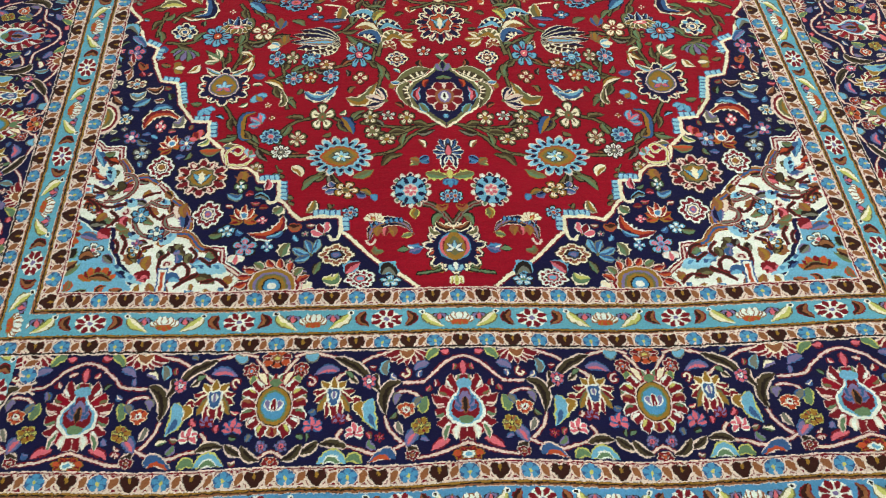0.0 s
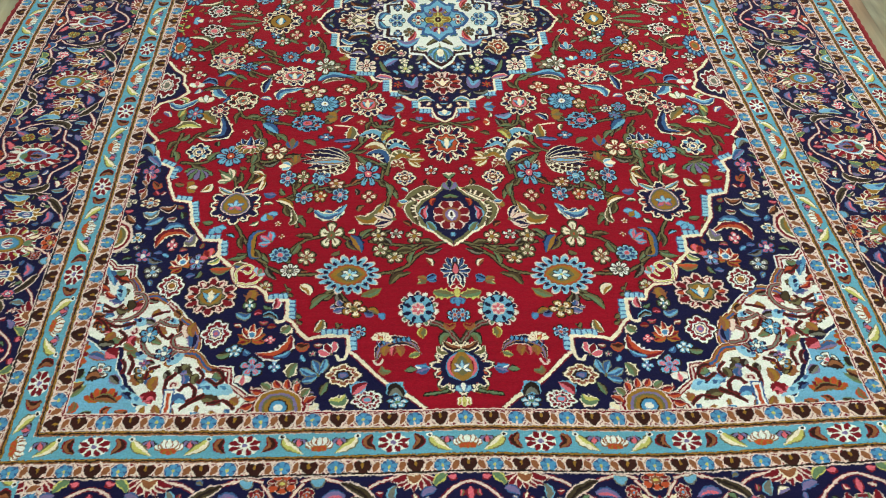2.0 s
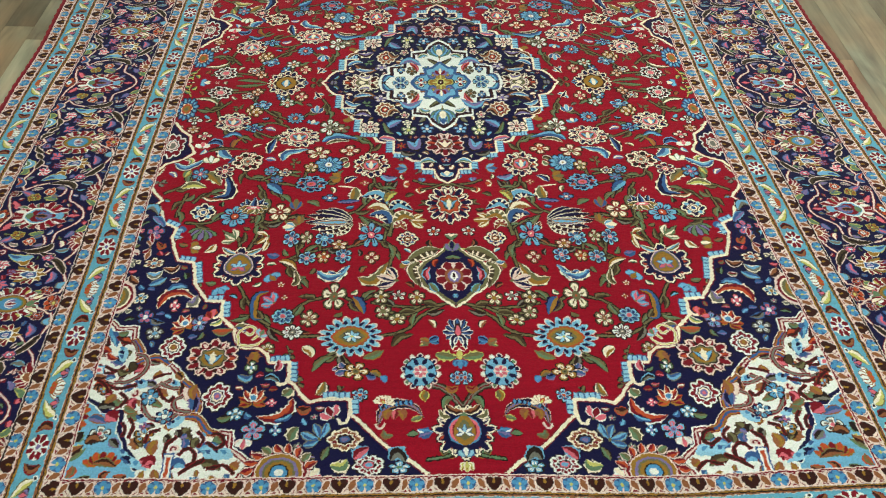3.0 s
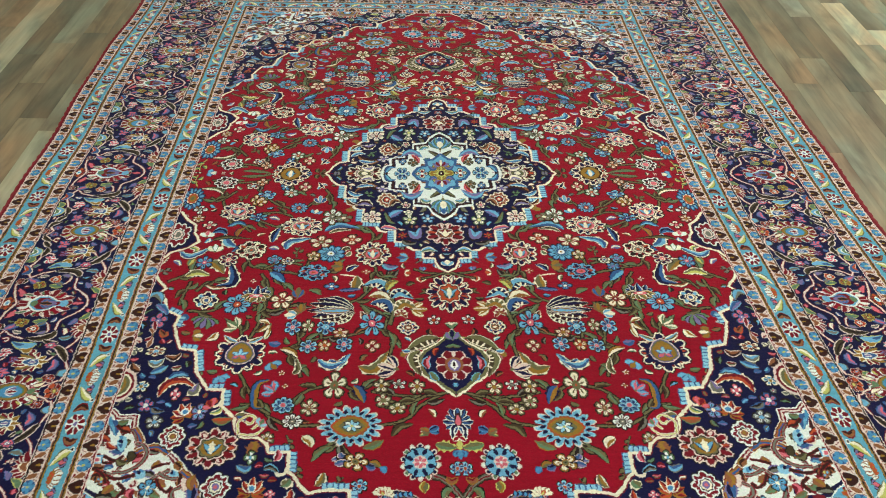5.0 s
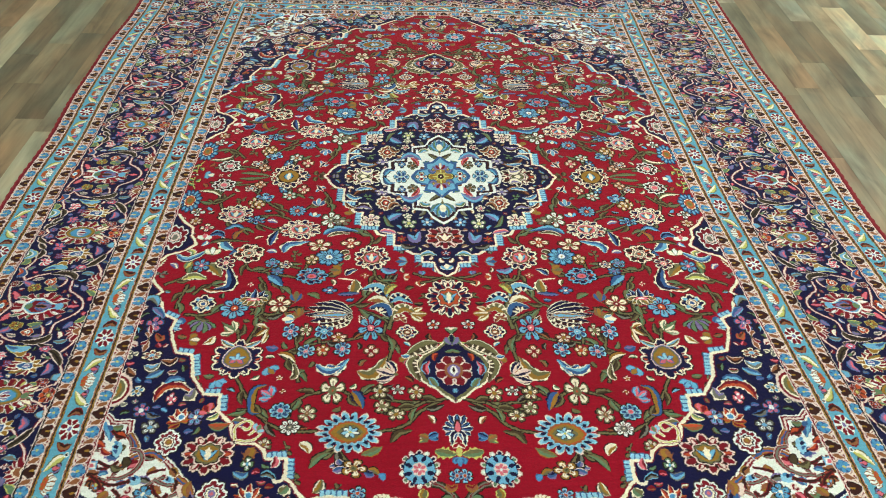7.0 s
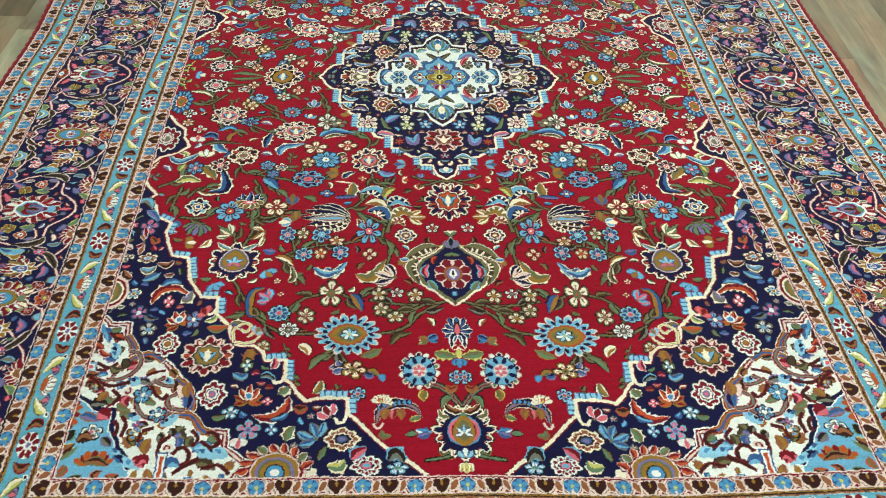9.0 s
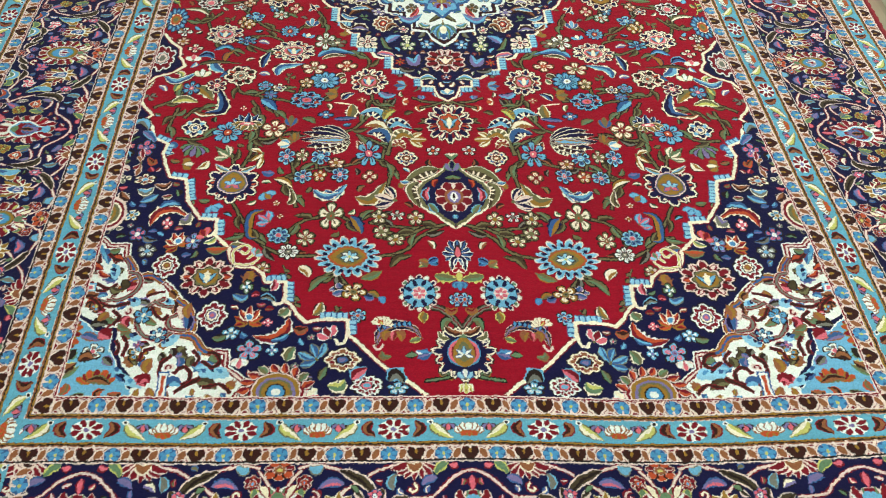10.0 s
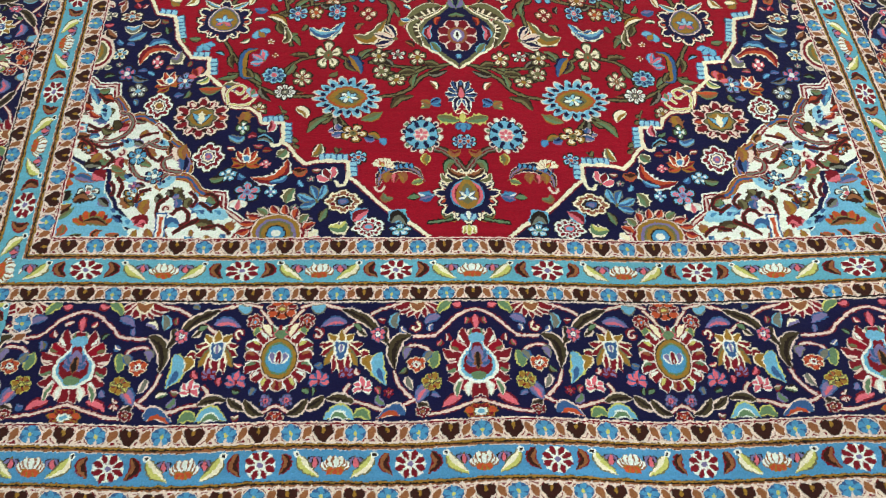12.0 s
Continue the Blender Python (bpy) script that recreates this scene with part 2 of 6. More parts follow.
def palmette(u, v, ru, rv, n=14, petal="N", edge="C", discs=((0.5, "P"), (0.36, "R"), (0.2, "C")), bud="S", name="palmette"):
    """A round lotus head: pale-edged ragged petals round a ringed disc."""
    number = numbered(name) if name else None
    line = 0.0030 / max(math.sqrt(ru * rv), 0.012) if ru < 0.14 else 0.06
    inner = max((f for f, _ in discs), default=0.4)
    n = max(5, min(n, 15))
    # dark brown outline; it also paints the pile's shadow round the head
    if 0.02 < ru < 0.14:
        for k in range(n):
            fill(petal_shape(u, v, ru, rv, 2 * math.pi * k / n, inner * 0.7, (1.04 if k % 2 == 0 else 0.97) + line * 0.9, math.pi / n * 1.1, 0.04), "K")
    for k in range(n):
        t = 2 * math.pi * (k + 0.5) / n
        fill(petal_shape(u, v, ru, rv, t, inner * 0.8, 0.84, math.pi / n * 0.8), edge)
    for k in range(n):
        t = 2 * math.pi * k / n
        long = 1.04 if k % 2 == 0 else 0.97
        fill(petal_shape(u, v, ru, rv, t, inner * 0.7, long, math.pi / n * 0.98, 0.05), edge, number)
    for k in range(n):
        t = 2 * math.pi * (k + 0.5) / n
        fill(petal_shape(u, v, ru, rv, t, inner * 0.9, 0.84 - line, math.pi / n * 0.42), "N" if "S" in petal else "M" if edge != "Q" else "B")
        t = 2 * math.pi * k / n
        long = 1.04 if k % 2 == 0 else 0.97
        wide = math.pi / n * 0.98 * max(0.35, 1 - line / (0.75 * math.sin(math.pi / n)) * 0.85)
        c = petal if len(petal) == 1 else petal[k % len(petal)]
        fill(petal_shape(u, v, ru, rv, t, inner * 0.9, long - line * 1.3, wide, 0.04), c)
        if 0.040 < ru < 0.14 and k % 2:
            bend = 0.25 * wide * (1 if k % 2 else -1)
            q = [(u + ru * r * math.sin(t + bend * z), v + rv * r * math.cos(t + bend * z)) for r, z in ((inner + 0.02, 0), (0.72, 1), (0.86, -0.4))]
            fill(blade(q, 0.0065, 0.4), "N" if "S" in petal else edge if k % 3 else "E")
    if number is not None:
        fill(oval(u, v, ru * 0.9, rv * 0.9), None, number)
    for i, (f, c) in enumerate(discs):
        f *= 0.84
        if i == 0:
            for grow, shade in ((line * 1.9, edge), (line * 0.9, "K"), (0.0, c)):
                a = np.linspace(0, 2 * math.pi, 48, endpoint=False)
                r = (f + grow) * (1 + 0.10 * np.cos(8 * a))
                fill(np.stack([u + ru * r * np.sin(a), v + rv * r * np.cos(a)], 1), shade)
        else:
            fill(oval(u, v, ru * f, rv * f), c)
    if bud:
        for t in (-0.9, 0.9, 0):
            b = 0.33
            q = [(u, v + rv * b), (u + ru * b * 0.6 * math.sin(t), v), (u + ru * b * 1.3 * math.sin(t), v - rv * b * math.cos(t))]
            fill(blade(q, max(0.012, ru * 0.2)), "N" if t else "C")
            fill(blade(q, max(0.008, ru * 0.13)), "C" if t == 0 else bud)


def flower(u, v, ru, rv, n=6, petal="S", centre="E", edge="N", eye="C", turn=0.0, name=None):
    """A small open flower; each pointed petal is outlined and has a streak down its middle."""
    number = numbered(name) if name else None
    size = math.sqrt(ru * rv)
    line = 0.0030 / max(size, 0.008)
    sweep = math.pi / n * (0.76 if n < 8 else 0.94)
    if petal == "D":
        edge = "I"
    if edge not in "KNM" and size > 0.012:
        for k in range(n):
            fill(petal_shape(u, v, ru, rv, 2 * math.pi * k / n + turn + math.pi, 0.1, 1.06 + line, sweep * 1.15, 0.06), "K")
    for k in range(n):
        fill(petal_shape(u, v, ru, rv, 2 * math.pi * k / n + turn + math.pi, 0.1, 1.06, sweep * 0.98, 0.05), edge, number)
    for k in range(n):
        t = 2 * math.pi * k / n + turn + math.pi
        fill(petal_shape(u, v, ru, rv, t, 0.22, 1.06 - line * 1.2, max(0.1, sweep * (0.98 - line * 1.2)), 0.05), petal)
        if size > 0.015:
            fill(petal_shape(u, v, ru, rv, t, 0.25, 0.74, sweep * 0.26), "N" if petal in "SDH" else edge if edge not in "CWQ" else "M")
    fill(oval(u, v, ru * 0.36, rv * 0.36, n=12), edge or petal)
    fill(oval(u, v, ru * 0.27, rv * 0.27, n=12), centre)
    if size > 0.02:
        fill(oval(u, v, ru * 0.09, rv * 0.09, n=8), eye)


def lotus(u, v, ru, rv, way=0.0, petals=5, c="N", edge="C", inner="S", spread=1.15, name=None):
    """A fan of petals seen from the side; way: degrees, 0 opens towards the rug's middle."""
    number = numbered(name) if name else None
    w = radians(way)
    base = np.array([u - math.sin(w) * ru * 0.75, v + math.cos(w) * rv * 0.75])
    petals = petals if petals < 5 else petals + 2
    for k in sorted(range(petals), key=lambda q: -abs(q - (petals - 1) / 2)):
        f = k / max(1, petals - 1) - 0.5
        t = w + f * 2 * spread
        tip = base + np.array([math.sin(t) * ru, -math.cos(t) * rv]) * (1.72 - 0.25 * abs(f) - 0.16 * (k % 2))
        mid = (base + tip) / 2 + np.array([math.cos(t) * ru, math.sin(t) * rv]) * 0.14 * np.sign(f) * (abs(f) > 0.1)
        wd = (2.1 if petals > 4 else 1.35) * min(ru, rv) / petals + 0.004
        fill(blade([base, mid, tip], wd + 0.0066, 0.62), edge, number)
        fill(blade([base, mid, tip], wd + 0.0010, 0.62), c if k % 2 == 0 else inner)
        if wd > 0.012:
            fill(half_blade([base, mid, tip], wd * 0.8), inner if k % 2 == 0 else c)
    fill(oval(base[0], base[1], ru * 0.16, rv * 0.16, n=10), "O")


def ray_blade(u, v, ru, rv, t, r0, r1, w, c, bend=0.0, fat=0.5):
    """A petal or streak that runs outwards at the angle t, from r0 to r1 of the head's radius."""
    q = [(u + ru * r * math.sin(t + bend * z), v - rv * r * math.cos(t + bend * z)) for r, z in ((r0, 0.0), ((r0 + r1) / 2, 1.0), (r1, 0.3))]
    fill(blade(q, w, fat), c)


def eye_shape(u, v, ru, rv, n=13):
    """A pointed oval, as long as 2 ru along u."""
    a = np.linspace(-1, 1, n)
    h = rv * (1 - a * a) ** 0.8
    return np.concatenate([np.stack([u + ru * a, v + h], 1), np.stack([u + ru * a, v - h], 1)[::-1]])


def wavy(u, v, ru, rv, n, depth, m=96):
    a = np.linspace(0, 2 * math.pi, m, endpoint=False)
    r = 1 + depth * np.cos(n * a)
    return np.stack([u + ru * r * np.sin(a), v + rv * r * np.cos(a)], 1)


def blue_star_head(u, v, ru, rv, n=17, name="sky_blue_palmette"):
    """The broad head of the field: two-toned blue rays round a gold eye with a small flower."""
    number = numbered(name)
    for k in range(n):
        t = 2 * math.pi * k / n
        fill(petal_shape(u, v, ru, rv, t, 0.5, 1.09, math.pi / n * 0.92), "Q" if k % 3 else "M", number)
    for k in range(n):
        t = 2 * math.pi * k / n
        fill(petal_shape(u, v, ru, rv, t, 0.4, 1.02, math.pi / n * 0.86), "I", number)
        fill(petal_shape(u, v, ru, rv, t + 0.04, 0.5, 0.94, math.pi / n * 0.48), "S")
    fill(wavy(u, v, ru * 0.74, rv * 0.74, n, 0.05), "S", number)
    for k in range(n):
        t = 2 * math.pi * (k + 0.5) / n
        ray_blade(u, v, ru, rv, t, 0.58, 0.88, 0.0085, "N", 0.08)
    fill(wavy(u, v, ru * 0.66, rv * 0.62, n, 0.09), "I")
    fill(wavy(u, v, ru * 0.60, rv * 0.56, n, 0.05), "A")
    fill(eye_shape(u + ru * 0.02, v, ru * 0.64, rv * 0.50), "E")
    fill(eye_shape(u, v, ru * 0.58, rv * 0.46), "G")
    fill(eye_shape(u - ru * 0.03, v, ru * 0.42, rv * 0.36), "O")
    for k in range(7):
        ray_blade(u - ru * 0.04, v, ru * 0.34, rv * 0.34, 2 * math.pi * k / 7, 0.1, 1.0, 0.011, "N")
        ray_blade(u - ru * 0.04, v, ru * 0.34, rv * 0.34, 2 * math.pi * k / 7, 0.1, 0.9, 0.0075, "IW"[k % 2])
    fill(oval(u - ru * 0.04, v, 0.0035, 0.0035), "Y")


def blue_wheel(u, v, ru, rv, name="blue_rosette"):
    """A round head: blue disc with eight navy blocks, rim of white and navy beads, pink flower in the middle."""
    number = numbered(name)
    for k in range(14):
        t = 2 * math.pi * k / 14
        q = (u + ru * 0.90 * math.sin(t), v - rv * 0.90 * math.cos(t))
        fill(oval(*q, ru * 0.20, rv * 0.20, n=10), "M", number)
        fill(oval(*q, ru * 0.165, rv * 0.165, n=10), "Q")
        fill(oval(*q, ru * 0.10, rv * 0.10, n=8), "NWT"[k % 3])
    fill(oval(u, v, ru * 0.84, rv * 0.84), "N", number)
    fill(oval(u, v, ru * 0.80, rv * 0.80), "S")
    for k in range(8):
        t = 2 * math.pi * (k + 0.5) / 8
        fill(petal_shape(u, v, ru, rv, t, 0.40, 0.80, math.pi / 8 * 0.50), "N")
    fill(wavy(u, v, ru * 0.37, rv * 0.37, 8, 0.08), "Q")
    for k in range(6):
        ray_blade(u, v, ru * 0.36, rv * 0.36, 2 * math.pi * k / 6, 0.15, 0.95, 0.0070, "P")
    fill(oval(u, v, 0.0030, 0.0030), "W")


def heart_head(u, v, ru, rv, name="navy_palmette"):
    """The large navy head near the point of the field: pink arms round a gold drop, with a ragged cream rim."""
    palmette(u, v, ru * 1.02, rv * 1.04, 15, "N", "C", ((0.5, "N"),), None, name)
    fill(oval(u, v + rv * 0.02, ru * 0.74, rv * 0.74), "N")
    fill(oval(u, v - rv * 0.02, ru * 0.56, rv * 0.56), "Z")
    fill(oval(u, v - rv * 0.03, ru * 0.52, rv * 0.50), "P")
    fill(oval(u, v - rv * 0.02, ru * 0.40, rv * 0.46), "M")
    fill(eye_drop(u, v + rv * 0.06, ru * 0.37, rv * 0.56), "G")
    fill(eye_drop(u, v + rv * 0.02, ru * 0.25, rv * 0.36), "O")
    for t in (-1.9, -1.0, 0.0, 1.0, 1.9):
        ray_blade(u, v + rv * 0.06, ru * 0.32, rv * 0.36, t, 0.0, 1.0, 0.0085, "D")
        ray_blade(u, v + rv * 0.06, ru * 0.32, rv * 0.36, t, 0.0, 0.92, 0.0055, "W" if t else "I")
    tulip(u, v + rv * 0.78, ru * 0.18, rv * 0.22, 0, "I", "D", "W")
    fill(oval(u, v - rv * 0.66, ru * 0.14, rv * 0.12), "T")
    for d in (-1, 1):
        leaf([(u, v - rv * 0.72), (u + d * ru * 0.35, v - rv * 0.80), (u + d * ru * 0.62, v - rv * 1.04)], 0.012, "A", "C", "B")
        leaf([(u + d * ru * 0.42, v - rv * 0.56), (u + d * ru * 0.66, v - rv * 0.60), (u + d * ru * 0.84, v - rv * 0.84)], 0.009, "O", "C")


def eye_drop(u, v, ru, rv, n=24):
    """A drop with its point towards the middle of the rug."""
    a = np.linspace(0, 2 * math.pi, n, endpoint=False)
    r = np.where(np.cos(a) < 0, 1 + 0.25 * np.cos(a) ** 4, 0.85)
    return np.stack([u + ru * np.sin(a) * 0.95, v + rv * np.cos(a) * r], 1)


def feather(points, w, c, d, e):
    """A plume: outlined leaf in two dyes with a toothed outer edge."""
    q = smooth(points)
    fill(blade(points, w + 0.008), "K")
    fill(blade(points, w + 0.0052), e)
    fill(blade(points, w), c)
    fill(half_blade(points, w * 0.9), d)
    for k in range(3, len(q) - 2, 2):
        g = q[k + 1] - q[k - 1]
        n = np.array([-g[1], g[0]]) / (np.hypot(*g) + 1e-9)
        fill(blade([q[k], q[k] + n * w * 0.3, q[k] + n * w * 0.62], 0.0055), e)


def cup_flower(u, v, ru, rv, name="navy_cup"):
    """A cup of navy petals over a fan of gold ones."""
    number = numbered(name)
    fill(oval(u, v, ru * 0.9, rv * 0.9), None, number)
    for t in (-1.2, 1.2, -0.6, 0.6, 0.0):
        leaf([(u, v + rv * 0.3), (u + ru * 0.5 * math.sin(t), v - rv * 0.2 * math.cos(t)), (u + ru * math.sin(t), v - rv * math.cos(t))], 0.015, "N", "W", "D")
    for t in (-1.35, 1.35, -0.8, 0.8, -0.3, 0.3):
        leaf([(u, v + rv * 0.1), (u + ru * 0.5 * math.sin(t), v + rv * 0.5 * math.cos(t)), (u + ru * math.sin(t), v + rv * 0.85 * math.cos(t))], 0.014, "G", "C", "O")
    fill(oval(u, v + rv * 0.1, ru * 0.45, rv * 0.16), "P")
    fill(oval(u, v + rv * 0.1, ru * 0.2, rv * 0.09), "W")


def gold_head(u, v, ru, rv, name="gold_palmette"):
    """A navy head with a cream ragged rim round an olive-gold disc with a blue and pink bud."""
    palmette(u, v, ru, rv, 12, "N", "C", ((0.5, "N"),), None, name)
    fill(oval(u, v, ru * 0.70, rv * 0.70), "N")
    for r, c in ((0.60, "Q"), (0.56, "L"), (0.52, "O"), (0.46, "G")):
        fill(eye_drop(u, v + rv * 0.03, ru * r, rv * r), c)
    for t in (-2.2, 2.2, -1.2, 1.2, 0.0):
        ray_blade(u, v + rv * 0.05, ru * 0.36, rv * 0.36, t, 0.0, 1.0, 0.012, "D")
        ray_blade(u, v + rv * 0.05, ru * 0.36, rv * 0.36, t, 0.0, 0.9, 0.008, "P" if abs(t) > 2 else "I")
    for d in (-1, 1):
        leaf([(u + d * ru * 0.2, v - rv * 0.62), (u + d * ru * 0.5, v - rv * 0.74), (u + d * ru * 0.8, v - rv * 1.0)], 0.010, "S", "C", "O")


def tulip(u, v, ru, rv, way=0.0, c="S", edge="C", inner="P"):
    lotus(u, v, ru, rv, way, 3, c, edge, inner, 0.78)


def comb(a, b, out, depth=0.016):
    """A straight step of the scalloped edge, trimmed with short sky-blue bars."""
    a, b = np.array(a, float), np.array(b, float)
    d = b - a
    long = np.hypot(*d)
    d = d / long
    s = np.array([-d[1], d[0]])
    if s @ np.array(out, float) < 0:
        s = -s
    fill([a, b, b + s * depth, a + s * depth], "D")
    k = max(2, int(long / 0.0095))
    for i in range(k):
        p, q = a + d * long * (i + 0.10) / k, a + d * long * (i + 0.84) / k
        fill([p, q, q + s * depth * 0.9, p + s * depth * 0.9], "I")


def scatter(ground, box_uv, gap, count, seed, kinds):
    """Fill what is left bare of a ground with small leaves, buds and flowers."""
    rnd = random.Random(seed)
    g = dye(ground)
    r = int(gap / KNOT)
    for _ in range(count):
        u, v = rnd.uniform(box_uv[0], box_uv[2]), rnd.uniform(box_uv[1], box_uv[3])
        i, j = int(u / KNOT), int(v / KNOT)
        if i < -r or j < -r or i + r >= NU or j + r >= NV:
            continue
        if (weave[max(0, j - r):j + r + 1, max(0, i - r):i + r + 1] != g).any():
            continue
        t = rnd.uniform(0, 2 * math.pi)
        c, e, k = rnd.choice(kinds)
        d, n = np.array([math.cos(t), math.sin(t)]), np.array([-math.sin(t), math.cos(t)])
        o = np.array([u, v])
        h = gap * 0.95
        if k == "leaf":
            leaf([o - d * h, o + n * h * 0.35, o + d * h], gap * rnd.uniform(0.65, 0.9), c, e, rnd.choice((None, "O", "C", e)))
        elif k == "bud":
            tulip(u, v, h * 0.8, h * 0.8, math.degrees(t), c, e, rnd.choice("PSCG"))
        elif k == "sprig":
            stroke([o - d * h * 1.1, o + n * h * 0.2, o + d * h], 0.0055, "K")
            stroke([o - d * h * 1.1, o + n * h * 0.2, o + d * h], 0.0030, c)
            for q, m in ((-0.4, 1), (0.1, -1), (0.5, 1)):
                p = o + d * h * q
                leaf([p, p + n * m * h * 0.35 + d * h * 0.15, p + n * m * h * 0.6 + d * h * 0.5], gap * 0.4, c, e)
        elif k == "curl":
            q = [o + h * (0.25 + 0.75 * a / 5) * (d * math.cos(a * 0.9) + n * math.sin(a * 0.9)) for a in range(6)]
            stroke(q, 0.0085, e)
            stroke(q, 0.0035, c)
        else:
            flower(u, v, h * 0.85, h * 0.85, rnd.choice((4, 5, 6)), c, rnd.choice("EPGM"), e)


# field
fill(rect(0, 0, 0.76, 1.31), "R")

# stems of the field
for way_points in (
    [(0.493, 0.814), (0.455, 0.883), (0.419, 0.933), (0.369, 0.963), (0.303, 0.964)],
    [(0.413, 0.933), (0.446, 0.911), (0.477, 0.907)],
    [(0.173, 0.967), (0.114, 0.951), (0.078, 0.912), (0.031, 0.879)],
    [(0.295, 0.852), (0.332, 0.863), (0.361, 0.893), (0.365, 0.929)],
    [(0.249, 0.853), (0.226, 0.865), (0.188, 0.849), (0.163, 0.829)],
    [(0.397, 0.735), (0.366, 0.717), (0.315, 0.699), (0.243, 0.689), (0.189, 0.667)],
    [(0.366, 0.717), (0.374, 0.679)],
    [(0.315, 0.699), (0.322, 0.671)],
    [(0.404, 0.735), (0.369, 0.772), (0.354, 0.821)],
    [(0.485, 0.696), (0.475, 0.658), (0.458, 0.620), (0.421, 0.591), (0.381, 0.577)],
    [(0.505, 0.696), (0.514, 0.658), (0.530, 0.638)],
    [(0.019, 0.875), (0.069, 0.885), (0.125, 0.884), (0.188, 0.870)],
    [(0.069, 0.885), (0.113, 0.906), (0.157, 0.897)],
    [(0.304, 1.045), (0.282, 1.020), (0.259, 1.011), (0.234, 1.039)],
    [(0.163, 0.667), (0.152, 0.585), (0.160, 0.502), (0.178, 0.455)],
    [(0.189, 0.667), (0.152, 0.683), (0.147, 0.739), (0.169, 0.802)],
    [(0.152, 0.634), (0.156, 0.563), (0.160, 0.488), (0.147, 0.455)],
    [(0.224, 0.584), (0.184, 0.604), (0.152, 0.629)],
    [(0.253, 0.573), (0.225, 0.553), (0.191, 0.499)],
    [(0.492, 0.582), (0.447, 0.602), (0.394, 0.583), (0.366, 0.579)],
    [(0.648, 0.605), (0.600, 0.605), (0.563, 0.581)],
    [(0.470, 0.530), (0.459, 0.561), (0.490, 0.598)],
    [(0.533, 0.396), (0.521, 0.430), (0.483, 0.442), (0.391, 0.465)],
    [(0.483, 0.442), (0.440, 0.419), (0.387, 0.426)],
    [(0.466, 0.453), (0.433, 0.487), (0.421, 0.520)],
    [(0.325, 0.465), (0.304, 0.443), (0.282, 0.427)],
    [(0.372, 0.431), (0.367, 0.396)],
    [(0.487, 0.465), (0.468, 0.498), (0.469, 0.540)],
    [(0.559, 0.222), (0.491, 0.256), (0.449, 0.276)],
    [(0.634, 0.208), (0.579, 0.248), (0.542, 0.286)],
    [(0.632, 0.168), (0.647, 0.112), (0.643, 0.083)],
    [(0.687, 0.040), (0.651, 0.054), (0.584, 0.048), (0.519, 0.033)],
    [(0.623, -0.084), (0.600, -0.052), (0.530, -0.053)],
    [(0.608, 0.098), (0.651, 0.147), (0.675, 0.130)],
    [(0.460, 0.024), (0.443, 0.083), (0.427, 0.103)],
    [(0.435, 0.181), (0.487, 0.154), (0.536, 0.098), (0.547, 0.083)],
    [(0.396, 0.168), (0.374, 0.140)],
    [(0.321, 0.195), (0.277, 0.256), (0.236, 0.274)],
    [(0.211, 0.337), (0.200, 0.300), (0.221, 0.266)],
    [(0.192, 0.432), (0.184, 0.466), (0.154, 0.482)],
    [(0.433, 0.215), (0.477, 0.197), (0.533, 0.207)],
    [(0.345, 0.083), (0.325, 0.126), (0.331, 0.154)],
    [(0.663, 0.497), (0.673, 0.550), (0.675, 0.581)],
    [(0.642, 0.529), (0.620, 0.497), (0.576, 0.497)],
    [(0.721, 0.496), (0.677, 0.464), (0.661, 0.430)],
):
    vine(way_points)
    trail = smooth(way_points, 8)
    for k in range(4, len(trail) - 3, 7):
        d = trail[k + 1] - trail[k - 1]
        d = d / (np.hypot(*d) + 1e-9)
        side = np.array([-d[1], d[0]]) * (1 if (k // 7) % 2 else -1)
        root = trail[k]
        leaf([root, root + d * 0.014 + side * 0.012, root + d * 0.040 + side * 0.016], 0.0115, "TOAJ"[(k + len(trail)) % 4], "K")

# leaves of the field
leaf([(0.422, 0.832), (0.449, 0.849), (0.448, 0.908), (0.427, 0.916)], 0.016, "D", "K", "G")
leaf([(0.292, 0.769), (0.272, 0.788), (0.243, 0.752)], 0.022, "S", "C", "D")
leaf([(0.318, 0.769), (0.291, 0.791), (0.253, 0.777)], 0.018, "D", "C", "S")
leaf([(0.410, 0.734), (0.384, 0.739), (0.365, 0.763)], 0.016, "C", "K", "G")
leaf([(0.224, 0.792), (0.188, 0.802), (0.153, 0.743)], 0.024, "G", "C", "O")
leaf([(0.232, 0.850), (0.216, 0.871), (0.206, 0.904)], 0.020, "G", "N", "D")
leaf([(0.145, 0.995), (0.127, 0.971), (0.096, 0.964)], 0.015, "O", "K")
leaf([(0.204, 1.025), (0.181, 1.017), (0.160, 1.004)], 0.016, "T", "G")
leaf([(0.310, 1.060), (0.293, 1.030), (0.268, 1.020)], 0.014, "T", "K", "O")
for w, c in ((0.026, "Q"), (0.022, "K"), (0.018, "N"), (0.010, "G"), (0.005, "L")):
    fill(blade([(0.080, 1.176), (0.096, 1.150), (0.132, 1.140), (0.162, 1.158), (0.171, 1.190)], w, 0.6), c)
for k in range(7):
    leaf([(0.104 + 0.010 * k, 1.145 - 0.002 * k + 0.0007 * k * k), (0.106 + 0.010 * k, 1.138), (0.104 + 0.010 * k, 1.130 + 0.0006 * k * k)], 0.006, "Z", "N")
for d in (-0.016, 0.0, 0.016):
    leaf([(0.138 + d * 0.4, 1.156), (0.138 + d, 1.164), (0.138 + d, 1.178)], 0.013, "GPG"[int(d / 0.016) + 1], "A")
leaf([(0.084, 1.172), (0.094, 1.176), (0.106, 1.178)], 0.010, "T", "Y")
